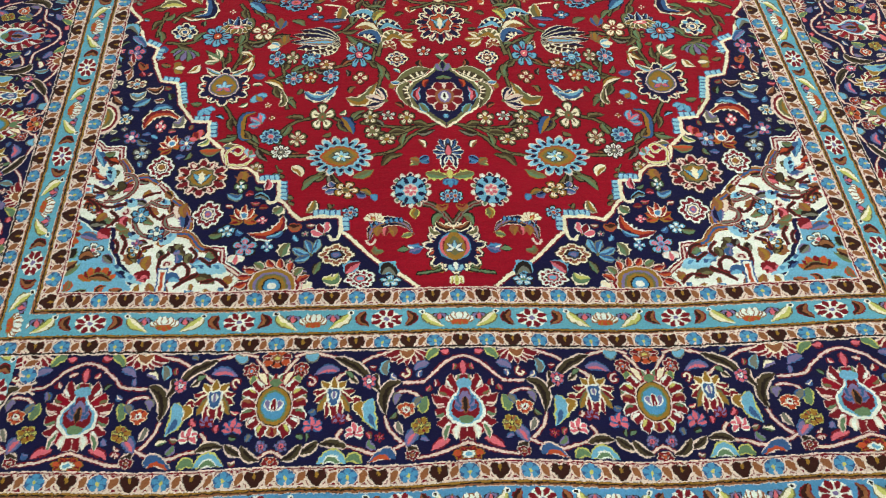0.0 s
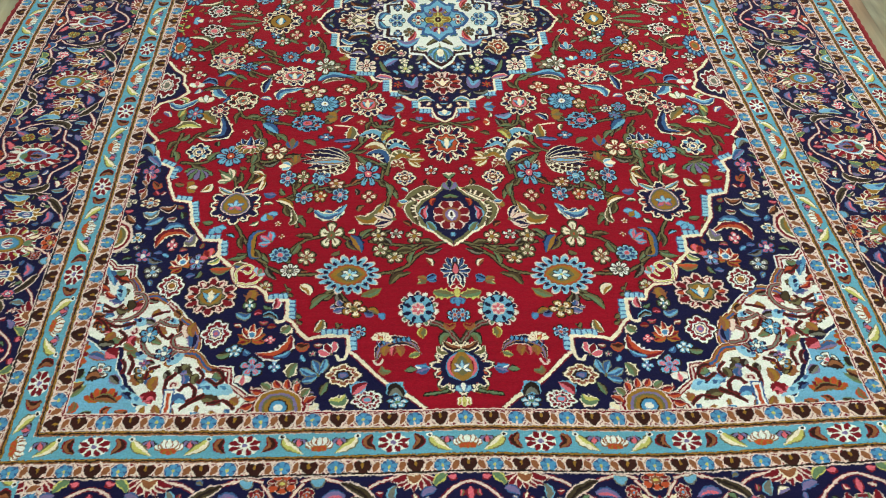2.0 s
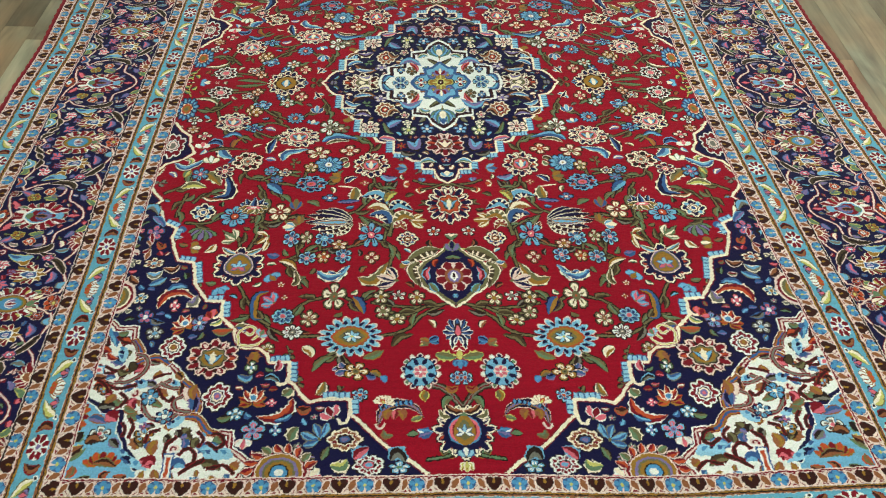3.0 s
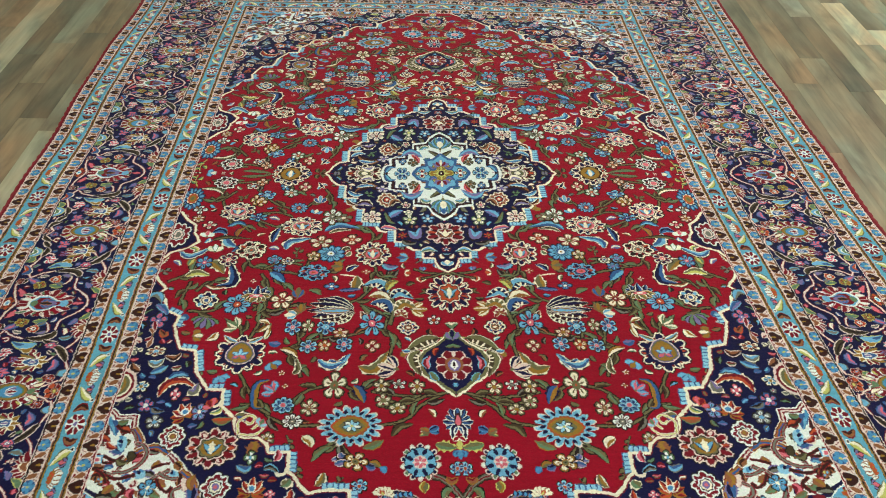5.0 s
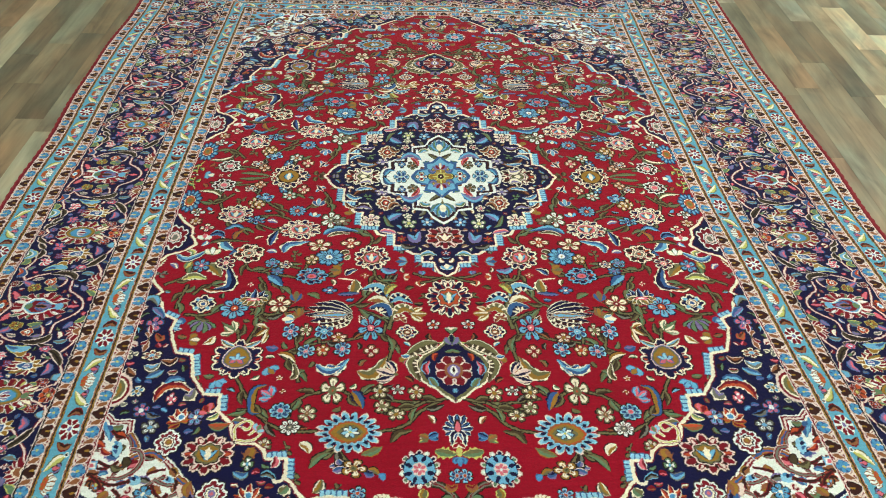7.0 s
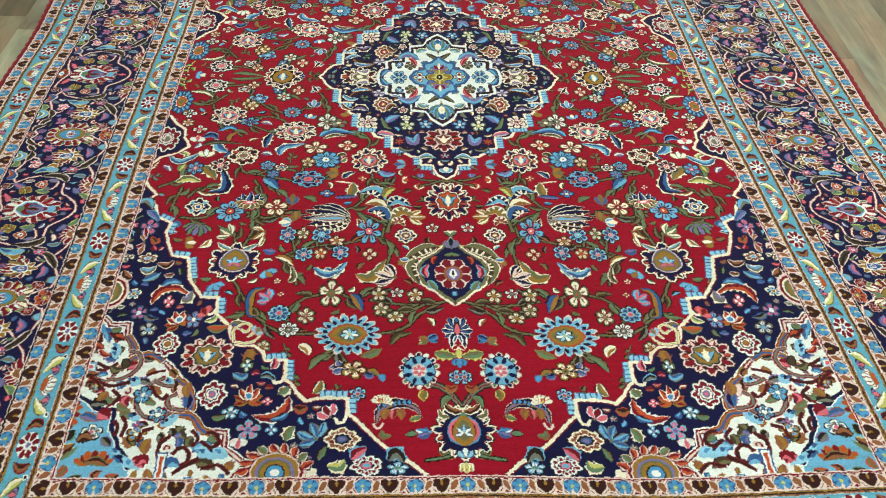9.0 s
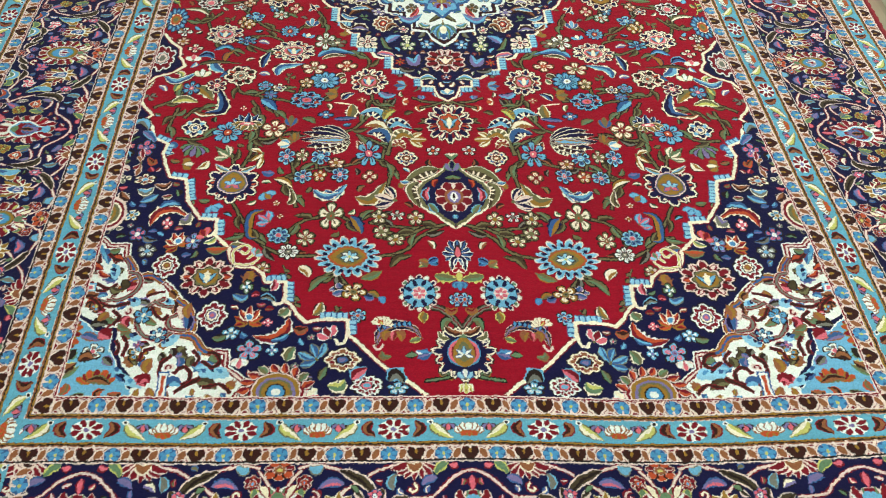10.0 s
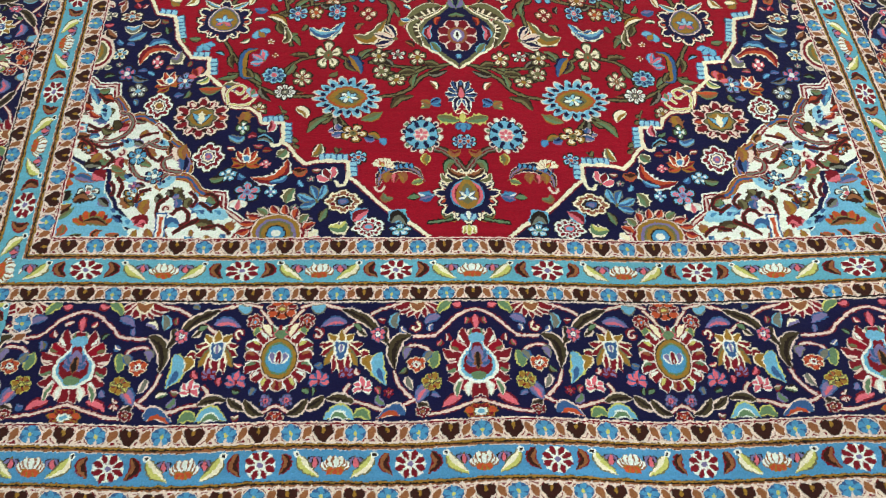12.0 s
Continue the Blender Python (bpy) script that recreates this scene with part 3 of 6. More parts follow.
stroke([(0.158, 1.186), (0.164, 1.196), (0.172, 1.196), (0.176, 1.188)], 0.005, "Q")
leaf([(0.142, 1.214), (0.156, 1.214), (0.160, 1.200)], 0.012, "T", "A")
for t in (-1.5, -1.05, -0.6, -0.15, 0.3, 0.75, 1.2):
    q = [(0.158, 1.142), (0.160 + 0.014 * math.sin(t), 1.140 - 0.014 * math.cos(t)), (0.160 + 0.023 * math.sin(t), 1.140 - 0.022 * math.cos(t))]
    fill(blade(q, 0.013, 0.65), "A")
    fill(blade(q, 0.0105, 0.65), "C")
fill(blade([(0.158, 1.142), (0.163, 1.133), (0.166, 1.126)], 0.009), "E")
fill(blade([(0.158, 1.142), (0.162, 1.136), (0.164, 1.131)], 0.005), "Y")
# forked stem under the two wheels, with its leaves
for w, c in ((0.017, "K"), (0.013, "V"), (0.009, "J"), (0.003, "M")):
    stroke([(0.004, 1.150), (0.022, 1.122), (0.040, 1.104), (0.056, 1.098)], w, c)
leaf([(0.022, 1.130), (0.034, 1.134), (0.040, 1.158)], 0.015, "T", "K", "O")
leaf([(0.030, 1.100), (0.022, 1.110), (0.006, 1.102)], 0.012, "A", "G", "M")
leaf([(0.074, 1.110), (0.078, 1.122), (0.074, 1.136)], 0.014, "G", "Y", "O")
leaf([(0.020, 1.258), (0.032, 1.256), (0.052, 1.250)], 0.016, "T", "G")
vine([(0.024, 1.258), (0.044, 1.264), (0.074, 1.268)], 0.004, "T")
leaf([(0.152, 0.683), (0.140, 0.702), (0.142, 0.730)], 0.014, "T", "K")
leaf([(0.369, 0.768), (0.361, 0.790), (0.342, 0.786)], 0.016, "T", "K")
leaf([(0.373, 0.816), (0.363, 0.798), (0.369, 0.763)], 0.012, "O", "C")
leaf([(0.596, 0.510), (0.561, 0.501), (0.559, 0.464), (0.584, 0.407)], 0.024, "N", "C", "D")
leaf([(0.625, 0.508), (0.601, 0.518), (0.571, 0.514)], 0.012, "C", "K")
leaf([(0.632, 0.412), (0.610, 0.426), (0.582, 0.464)], 0.026, "G", "C", "O")
leaf([(0.682, 0.475), (0.656, 0.459), (0.618, 0.471)], 0.020, "Y", "C", "O")
leaf([(0.683, 0.434), (0.678, 0.407), (0.674, 0.383)], 0.014, "Y", "G")
leaf([(0.665, 0.522), (0.652, 0.514), (0.646, 0.497)], 0.013, "T", "K")
leaf([(0.610, 0.299), (0.596, 0.336), (0.567, 0.355)], 0.022, "S", "C", "D")
leaf([(0.645, 0.291), (0.621, 0.281), (0.602, 0.299)], 0.016, "D", "S")
leaf([(0.608, 0.266), (0.579, 0.248), (0.553, 0.261)], 0.014, "S", "K")
leaf([(0.576, 0.311), (0.573, 0.286), (0.553, 0.266)], 0.014, "G", "N")
leaf([(0.477, 0.336), (0.473, 0.299), (0.461, 0.266)], 0.018, "D", "C", "N")
leaf([(0.435, 0.365), (0.428, 0.331), (0.367, 0.312)], 0.020, "S", "C", "D")
leaf([(0.338, 0.282), (0.301, 0.253), (0.236, 0.269)], 0.022, "D", "K", "S")
leaf([(0.326, 0.292), (0.299, 0.274), (0.260, 0.277)], 0.010, "O", "C")
leaf([(0.466, 0.458), (0.446, 0.471), (0.424, 0.498)], 0.024, "S", "N", "D")
leaf([(0.286, 0.373), (0.272, 0.356), (0.261, 0.361)], 0.014, "O", "C")
leaf([(0.274, 0.385), (0.266, 0.380), (0.260, 0.366)], 0.010, "T", "C")
leaf([(0.248, 0.521), (0.239, 0.499), (0.241, 0.466)], 0.024, "O", "C", "G")
leaf([(0.236, 0.472), (0.266, 0.466), (0.288, 0.465)], 0.006, "C", None)
leaf([(0.284, 0.527), (0.255, 0.525), (0.226, 0.521)], 0.012, "L", "N")
leaf([(0.407, 0.593), (0.391, 0.607), (0.370, 0.607)], 0.016, "O", "G")
leaf([(0.482, 0.606), (0.475, 0.586), (0.477, 0.572)], 0.014, "T", "K")
leaf([(0.224, 0.584), (0.202, 0.608), (0.184, 0.600)], 0.014, "O", "K", "T")
leaf([(0.223, 0.604), (0.215, 0.628), (0.209, 0.608)], 0.010, "A", "C")
leaf([(0.371, 0.083), (0.358, 0.060), (0.342, 0.063)], 0.010, "N", "C", "S")
leaf([(0.371, 0.045), (0.362, 0.063), (0.349, 0.080)], 0.007, "N", "C")
leaf([(0.607, 0.015), (0.564, 0.015), (0.514, 0.003)], 0.014, "O", "K", "T")
leaf([(0.713, 0.083), (0.671, 0.086), (0.642, 0.112)], 0.015, "C", "K", "O")
leaf([(0.753, 0.163), (0.719, 0.173), (0.692, 0.196)], 0.012, "C", "O")
leaf([(0.677, 0.388), (0.676, 0.360), (0.715, 0.355)], 0.010, "Y", "C")
leaf([(0.718, 0.374), (0.683, 0.393), (0.628, 0.348)], 0.016, "D", "C", "S")
leaf([(0.579, 0.375), (0.552, 0.349), (0.511, 0.328)], 0.014, "S", "N")
leaf([(0.644, 0.327), (0.604, 0.312), (0.529, 0.320)], 0.010, "O", "K")
leaf([(0.177, 0.420), (0.154, 0.437), (0.130, 0.432)], 0.018, "S", "N", "L")
leaf([(0.073, 0.522), (0.059, 0.532), (0.081, 0.543)], 0.010, "O", "K")

# heads of the field, the large ones first
gold_head(0.501, 0.751, 0.060, 0.062)
blue_star_head(0.233, 0.966, 0.066, 0.053)
heart_head(0.0, 1.207, 0.060, 0.060)
palmette(0.000, 0.539, 0.059, 0.072, 18, "N", "C", ((0.50, "E"), (0.42, "E"), (0.34, "O"), (0.16, "C")), "S", "navy_palmette")
blue_wheel(0.084, 1.062, 0.041, 0.045)
palmette(0.200, 0.379, 0.048, 0.051, 13, "N", "C", ((0.56, "A"), (0.48, "P"), (0.34, "E"), (0.18, "C")), "S", "navy_palmette")
palmette(0.401, 0.260, 0.058, 0.044, 16, "N", "C", ((0.58, "C"), (0.52, "P"), (0.40, "A"), (0.2, "C")), "S", "pink_palmette")
palmette(0.588, 0.196, 0.050, 0.044, 12, "N", "C", ((0.58, "Q"), (0.50, "P"), (0.38, "A"), (0.22, "C")), "S", "pink_palmette")
palmette(0.527, 0.367, 0.041, 0.038, 9, "K", "C", ((0.40, "C"), (0.30, "J"), (0.14, "E")), None, "brown_palmette")
palmette(0.646, 0.052, 0.035, 0.033, 9, "K", "W", ((0.40, "Q"), (0.30, "P")), None, "white_rosette")
palmette(0.353, 0.457, 0.041, 0.033, 11, "N", "S", ((0.42, "D"), (0.34, "P"), (0.16, "E")), None, "blue_rosette")
palmette(0.740, -0.050, 0.057, 0.051, 9, "B", "C", ((0.42, "Q"), (0.32, "P")), None, "brown_palmette")
palmette(0.729, 0.133, 0.032, 0.054, 14, "S", "D", ((0.58, "C"), (0.52, "E"), (0.36, "G"), (0.18, "O")), None, "sky_blue_rosette")
flower(0.534, 0.579, 0.035, 0.038, 8, "S", "E", "N", name="sky_blue_flower")
flower(0.313, 0.378, 0.036, 0.033, 10, "S", "W", "D", "G", name="sky_blue_flower")
flower(0.418, 0.174, 0.026, 0.026, 11, "S", "E", "N", name="sky_blue_flower")
flower(0.195, 0.649, 0.030, 0.045, 7, "S", "P", "N", name="sky_blue_flower")
flower(0.424, 0.565, 0.028, 0.030, 5, "C", "M", "A")
flower(0.326, 0.915, 0.019, 0.023, 6, "C", "A", "O")
flower(0.360, 0.953, 0.024, 0.023, 8, "W", "J", "K")
flower(0.384, 0.908, 0.023, 0.022, 8, "D", "P", "S", "E")
flower(0.275, 0.849, 0.027, 0.039, 5, "C", "O", "O", "E")
flower(0.387, 0.660, 0.019, 0.025, 6, "D", "P", "S")
flower(0.351, 0.657, 0.015, 0.022, 5, "C", "O", "O")
flower(0.307, 0.661, 0.022, 0.025, 6, "D", "S", "N")
flower(0.345, 0.726, 0.020, 0.021, 6, "D", "P", "S")
flower(0.306, 0.724, 0.015, 0.018, 5, "C", "E", "G")
flower(0.260, 0.720, 0.019, 0.024, 6, "D", "P", "S")
flower(0.271, 0.682, 0.019, 0.016, 5, "C", "G", "A")
flower(0.169, 0.853, 0.018, 0.020, 5, "C", "G", "O")
flower(0.129, 0.849, 0.018, 0.017, 5, "W", "J", "K")
flower(0.088, 0.857, 0.018, 0.021, 5, "C", "G", "O")
flower(0.164, 0.896, 0.017, 0.019, 5, "C", "O", "O")
flower(0.132, 0.919, 0.019, 0.017, 5, "C", "G", "O")
flower(0.192, 0.728, 0.017, 0.019, 4, "C", "M", "A")
flower(0.582, 0.407, 0.024, 0.026, 6, "N", "P", "C")
flower(0.644, 0.418, 0.020, 0.025, 6, "S", "P", "D")
flower(0.461, 0.406, 0.018, 0.017, 5, "N", "L", "S")
flower(0.425, 0.413, 0.016, 0.015, 5, "N", "D", "C")
flower(0.444, 0.439, 0.017, 0.015, 6, "S", "L", "D")
flower(0.359, 0.390, 0.017, 0.020, 5, "C", "O", "G")
flower(0.043, 0.638, 0.018, 0.019, 5, "W", "E", "K")
flower(0.319, 0.215, 0.027, 0.036, 6, "W", "J", "O")
flower(0.287, 0.222, 0.024, 0.018, 5, "J", "C", "O")
flower(0.448, 0.099, 0.021, 0.021, 6, "W", "E", "T")
flower(0.467, 0.067, 0.014, 0.019, 5, "S", "W", "D")
flower(0.409, 0.070, 0.017, 0.022, 4, "C", "P", "A")
flower(0.562, 0.067, 0.020, 0.016, 5, "N", "S", "C")
flower(0.539, 0.046, 0.017, 0.020, 4, "C", "A", "A")
flower(0.654, -0.037, 0.025, 0.022, 6, "N", "W", "C")
flower(0.527, 0.222, 0.028, 0.021, 6, "S", "D", "N")
flower(0.696, 0.188, 0.022, 0.020, 4, "W", "J", "K")
flower(0.259, 0.318, 0.026, 0.021, 4, "C", "E", "A")
flower(0.343, 0.329, 0.031, 0.025, 5, "C", "O", "A")
flower(0.658, 0.258, 0.022, 0.018, 4, "C", "P", "K")
flower(0.303, 0.512, 0.018, 0.013, 4, "S", "C", "D")
flower(0.774, 0.168, 0.026, 0.029, 5, "C", "O", "O")
flower(0.546, 0.139, 0.014, 0.025, 4, "C", "O", "G")
flower(0.216, 0.452, 0.012, 0.009, 4, "C", "P", "A")
flower(0.517, 0.112, 0.025, 0.020, 5, "D", "S", "N")
flower(0.529, 0.147, 0.016, 0.021, 4, "C", "G", "G")
palmette(0.613, 0.565, 0.030, 0.033, 8, ("N", "S"), "C", ((0.36, "C"), (0.2, "D")), None, "navy_rosette")
lotus(0.604, 0.647, 0.024, 0.026, 170, 5, "T", "K", "L")
palmette(0.107, 0.663, 0.026, 0.026, 8, ("N", "D"), "C", ((0.36, "A"), (0.2, "C")), None, "navy_rosette")
tulip(0.419, 0.859, 0.019, 0.021, 60, "S", "D", "P")
tulip(0.374, 0.594, 0.009, 0.021, 10, "A", "O", "G")
tulip(0.455, 0.663, 0.019, 0.033, 120, "C", "B", "G")
tulip(0.534, 0.652, 0.022, 0.024, 60, "C", "O", "T")
tulip(0.156, 0.795, 0.032, 0.029, 70, "N", "C", "Q")
tulip(0.078, 0.599, 0.027, 0.021, -90, "C", "G", "G")
tulip(0.386, 0.536, 0.012, 0.027, 0, "D", "A", "O")
tulip(0.293, 0.431, 0.019, 0.016, 90, "G", "A", "O")
tulip(0.597, -0.037, 0.021, 0.022, 90, "S", "A", "D")
tulip(0.360, 0.133, 0.014, 0.024, 0, "D", "C", "S")
tulip(0.120, 0.396, 0.021, 0.015, 90, "S", "A", "D")
tulip(0.069, 0.444, 0.007, 0.012, 20, "S", "D", "L")
tulip(0.071, 0.484, 0.009, 0.016, 0, "C", "A", "E")
tulip(0.106, 0.459, 0.011, 0.010, -90, "C", "A", "E")
tulip(0.397, 0.617, 0.021, 0.010, 90, "S", "C", "C")
tulip(0.657, 0.298, 0.015, 0.017, 0, "W", "C", "P")
tulip(0.625, 0.358, 0.017, 0.021, 0, "C", "T", "W")
# the plumed stem, the dark fan lotus and the cup
vine([(0.151, 0.650), (0.142, 0.599), (0.150, 0.547), (0.172, 0.507), (0.201, 0.484)], 0.0075)
feather([(0.156, 0.536), (0.182, 0.497), (0.223, 0.508)], 0.03, "S", "N", "C")
feather([(0.152, 0.566), (0.177, 0.542), (0.208, 0.550)], 0.026, "C", "G", "A")
feather([(0.149, 0.611), (0.167, 0.574), (0.204, 0.577)], 0.032, "D", "N", "C")
feather([(0.148, 0.557), (0.129, 0.533), (0.092, 0.560)], 0.026, "S", "N", "C")
feather([(0.141, 0.603), (0.118, 0.575), (0.087, 0.593)], 0.026, "G", "O", "C")
feather([(0.141, 0.623), (0.124, 0.607), (0.109, 0.631)], 0.018, "A", "M", "C")
feather([(0.161, 0.527), (0.149, 0.498), (0.131, 0.491)], 0.02, "Y", "G", "O")
feather([(0.241, 0.601)] + [(0.278, 0.566), (0.311, 0.556)], 0.022, "N", "B", "C")
feather([(0.241, 0.601)] + [(0.291, 0.573), (0.340, 0.560)], 0.022, "N", "B", "C")
feather([(0.241, 0.601)] + [(0.303, 0.585), (0.357, 0.577)], 0.022, "N", "B", "C")
feather([(0.241, 0.601)] + [(0.267, 0.635), (0.291, 0.643)], 0.022, "N", "B", "C")
feather([(0.241, 0.601)] + [(0.282, 0.629), (0.323, 0.639)], 0.022, "N", "B", "C")
feather([(0.241, 0.601)] + [(0.298, 0.617), (0.347, 0.627)], 0.022, "N", "B", "C")
feather([(0.241, 0.601)] + [(0.303, 0.601), (0.360, 0.603)], 0.022, "N", "B", "C")
for w, c in ((0.026, "C"), (0.021, "L"), (0.016, "G"), (0.008, "S")):
    fill(blade([(0.251, 0.601), (0.286, 0.604), (0.340, 0.605)], w), c)
cup_flower(0.491, 0.543, 0.040, 0.036)
# small navy lotus on the axis, the yellow leaf pair under it, and the buds beside
number = numbered("navy_lotus")
for t, r in ((2.6, 0.9), (2.0, 0.8), (1.5, 0.95), (1.0, 0.85), (0.5, 1.0), (0.0, 0.9)):
    q = [(0.0, 0.962), (0.020 * math.sin(t), 0.962 - 0.024 * math.cos(t)), (0.036 * r * math.sin(t), 0.962 - 0.046 * r * math.cos(t))]
    fill(blade(q, 0.017, 0.6), "W", number)
    fill(blade(q, 0.012, 0.6), "N")
    fill(half_blade(q, 0.007), "D")
for w, c in ((0.010, "W"), (0.006, "N")):
    stroke([(0.004, 0.968), (0.013, 0.978), (0.013, 1.002)], w, c)
fill(eye_drop(0, 0.956, 0.009, 0.018), "B")
fill(eye_drop(0, 0.958, 0.0065, 0.014), "P")
for t in (-0.9, 0.0, 0.9):
    leaf([(0.0, 0.998), (0.010 * math.sin(t), 1.006), (0.018 * math.sin(t), 1.006 + 0.010 * math.cos(t))], 0.008, "R", "C")
leaf([(0.052, 1.018), (0.030, 1.024), (0.004, 1.030)], 0.019, "T", "Y", "O")
fill(blade([(0.0, 1.010), (0.0, 1.024), (0.0, 1.036)], 0.014), "Y")
for t in (-0.9, 0.9, 0.0):
    leaf([(0.0, 1.036), (0.010 * math.sin(t), 1.044), (0.014 * math.sin(t), 1.046 + 0.012 * math.cos(t))], 0.012, "Z", "D")
for t, c in ((0.5, "Y"), (0.0, "C"), (-0.5, "G")):
    leaf([(0.062, 0.982), (0.072, 0.984 + 0.008 * t), (0.084, 0.986 + 0.020 * t)], 0.010, c, "O")
for t in (0.6, -0.6):
    leaf([(0.064, 0.982), (0.052, 0.980 + 0.006 * t), (0.042, 0.980 + 0.014 * t)], 0.011, "D", "Z")
leaf([(0.062, 1.208), (0.080, 1.206), (0.094, 1.202)], 0.013, "H", "D", "W")
leaf([(0.064, 1.210), (0.080, 1.214), (0.092, 1.218)], 0.010, "L", "D")
leaf([(0.092, 1.210), (0.104, 1.210), (0.116, 1.211)], 0.009, "T", "K")
for t in (-0.8, 0.8, 0.0):
    leaf([(0.0, 1.274), (0.010 * math.sin(t), 1.284), (0.016 * math.sin(t), 1.284 + 0.014 * math.cos(t))], 0.009, "Y", "C", "G")
# the speckled flower between two buds
leaf([(0.192, 1.062), (0.178, 1.064), (0.164, 1.074)], 0.014, "O", "K", "G")
leaf([(0.168, 1.072), (0.160, 1.078), (0.156, 1.088)], 0.012, "Z", "D")
leaf([(0.196, 1.066), (0.186, 1.072), (0.180, 1.068)], 0.012, "D", "L")
for q in ([(0.270, 1.052), (0.244, 1.054), (0.232, 1.062)], [(0.252, 1.036), (0.246, 1.048), (0.232, 1.056)], [(0.262, 1.066), (0.246, 1.062), (0.232, 1.060)]):
    leaf(q, 0.013, "L", "Q", "D")
flower(0.218, 1.058, 0.024, 0.021, 5, "C", "O", "G", "K", 0.4)
for k in range(5):
    t = 2 * math.pi * k / 5 + 0.4
    fill(oval(0.218 + 0.013 * math.sin(t), 1.058 - 0.011 * math.cos(t), 0.0032, 0.0032, n=8), "K")
vine([(0.000, 0.467), (0.058, 0.460), (0.088, 0.444)], 0.005)
vine([(0.000, 0.456), (0.036, 0.473), (0.069, 0.482)], 0.005)

scatter("R", (0, 0, 0.75, 0.95), 0.030, 7200, 1, (("O", "K", "sprig"), ("Y", "K", "sprig"), ("J", "K", "sprig"), ("C", "O", "flower"), ("D", "C", "leaf"), ("G", "C", "leaf"), ("S", "K", "sprig")))
scatter("R", (0, 0, 0.75, 0.95), 0.021, 12000, 2, (("T", "K", "leaf"), ("O", "K", "sprig"), ("S", "D", "bud"), ("C", "A", "flower"), ("G", "O", "bud"), ("D", "C", "leaf"), ("J", "K", "sprig")))
scatter("R", (0, 0, 0.75, 0.95), 0.0135, 900, 3, (("T", "K", "leaf"), ("O", "K", "leaf"), ("S", "D", "leaf"), ("C", "M", "flower"), ("A", "K", "leaf")))

scatter("R", (0, 0, 0.75, 1.12), 0.0190, 9000, 41, (("D", "C", "flower"), ("O", "K", "sprig"), ("S", "N", "bud"), ("C", "O", "flower"), ("O", "K", "sprig"), ("G", "C", "leaf")))
scatter("R", (0, 0, 0.75, 0.95), 0.0165, 9000, 21, (("O", "K", "sprig"), ("T", "K", "sprig"), ("J", "K", "leaf"), ("C", "O", "flower"), ("Y", "O", "leaf"), ("S", "N", "leaf"), ("A", "C", "leaf"), ("L", "D", "leaf")))
scatter("R", (0, 0, 0.75, 0.95), 0.0115, 2200, 22, (("T", "K", "leaf"), ("O", "K", "leaf"), ("C", "K", "leaf"), ("J", "K", "leaf"), ("S", "K", "leaf")))

palmette(0.460, 0.0, 0.058, 0.062, 15, "N", "C", ((0.66, "B"), (0.60, "G"), (0.24, "S"), (0.15, "C")), "S", "gold_palmette")

# the pendant below the medallion
number = numbered("pendant")
shape = [(0.000, 0.643), (0.002, 0.670), (0.024, 0.700), (0.042, 0.719), (0.072, 0.741), (0.088, 0.780), (0.077, 0.822), (0.049, 0.845), (0.025, 0.869), (0.003, 0.890)]
shape = smooth(shape, 4)
fill(list(shape) + [(0, shape[-1][1])], "C", number)
fill([(q[0] * 0.94, shape.mean(0)[1] + (q[1] - shape.mean(0)[1]) * 0.94) for q in shape] + [(0, shape[-1][1])], "O")
fill([(q[0] * 0.84, shape.mean(0)[1] + (q[1] - shape.mean(0)[1]) * 0.86) for q in shape] + [(0, shape[-1][1])], "N")
for k in range(8):
    t = 2 * math.pi * (k + 0.5) / 8
    q = [(0.010 * math.sin(t), 0.790 - 0.010 * math.cos(t)), (0.028 * math.sin(t), 0.790 - 0.030 * math.cos(t)), (0.044 * math.sin(t), 0.790 - 0.050 * math.cos(t))]
    fill(blade(q, 0.034, 0.62), "Q")
    fill(blade(q, 0.024, 0.62), "M")
fill(oval(0, 0.790, 0.022, 0.026), "A")
fill(oval(0, 0.790, 0.015, 0.020), "L")
fill(oval(0, 0.790, 0.008, 0.016), "W")
fill(oval(0, 0.790, 0.003, 0.012), "K")
tulip(0.000, 0.690, 0.014, 0.024, 0, "L", "T", "N")
leaf([(0.060, 0.804), (0.066, 0.781), (0.056, 0.759)], 0.014, "P", "S")
leaf([(0.039, 0.842), (0.049, 0.824), (0.058, 0.810)], 0.012, "T", "S")
leaf([(0.036, 0.735), (0.044, 0.745), (0.044, 0.760)], 0.012, "E", "B")
for q, w in (([(0.030, 0.700), (0.070, 0.712), (0.118, 0.752)], 0.030), ([(0.080, 0.742), (0.096, 0.772), (0.078, 0.826)], 0.024)):
    feather(q, w, "O", "V", "C")
leaf([(0.100, 0.742), (0.112, 0.745), (0.122, 0.742)], 0.010, "S", "C")

# ---- medallion ----
edge = [(0.352, -0.016), (0.343, 0.012), (0.331, 0.039), (0.316, 0.060), (0.289, 0.066), (0.290, 0.126), (0.252, 0.129), (0.262, 0.135), (0.266, 0.151), (0.261, 0.171), (0.249, 0.182), (0.231, 0.182), (0.233, 0.238), (0.183, 0.241), (0.193, 0.246), (0.195, 0.261), (0.185, 0.279), (0.169, 0.287), (0.141, 0.282), (0.141, 0.330), (0.100, 0.330), (0.107, 0.340), (0.104, 0.354), (0.088, 0.366), (0.065, 0.369), (0.064, 0.400), (0.035, 0.402), (0.032, 0.419), (0.022, 0.442), (0.004, 0.458)]
edge[0], edge[-1] = (edge[1][0] + 0.009, 0.0), (0.0, edge[-1][1])
number = numbered("medallion")
fill(edge + [(0, 0)], "N", number)
stroke(edge, 0.0105, "M", True)
stroke(edge, 0.0068, "C", True)
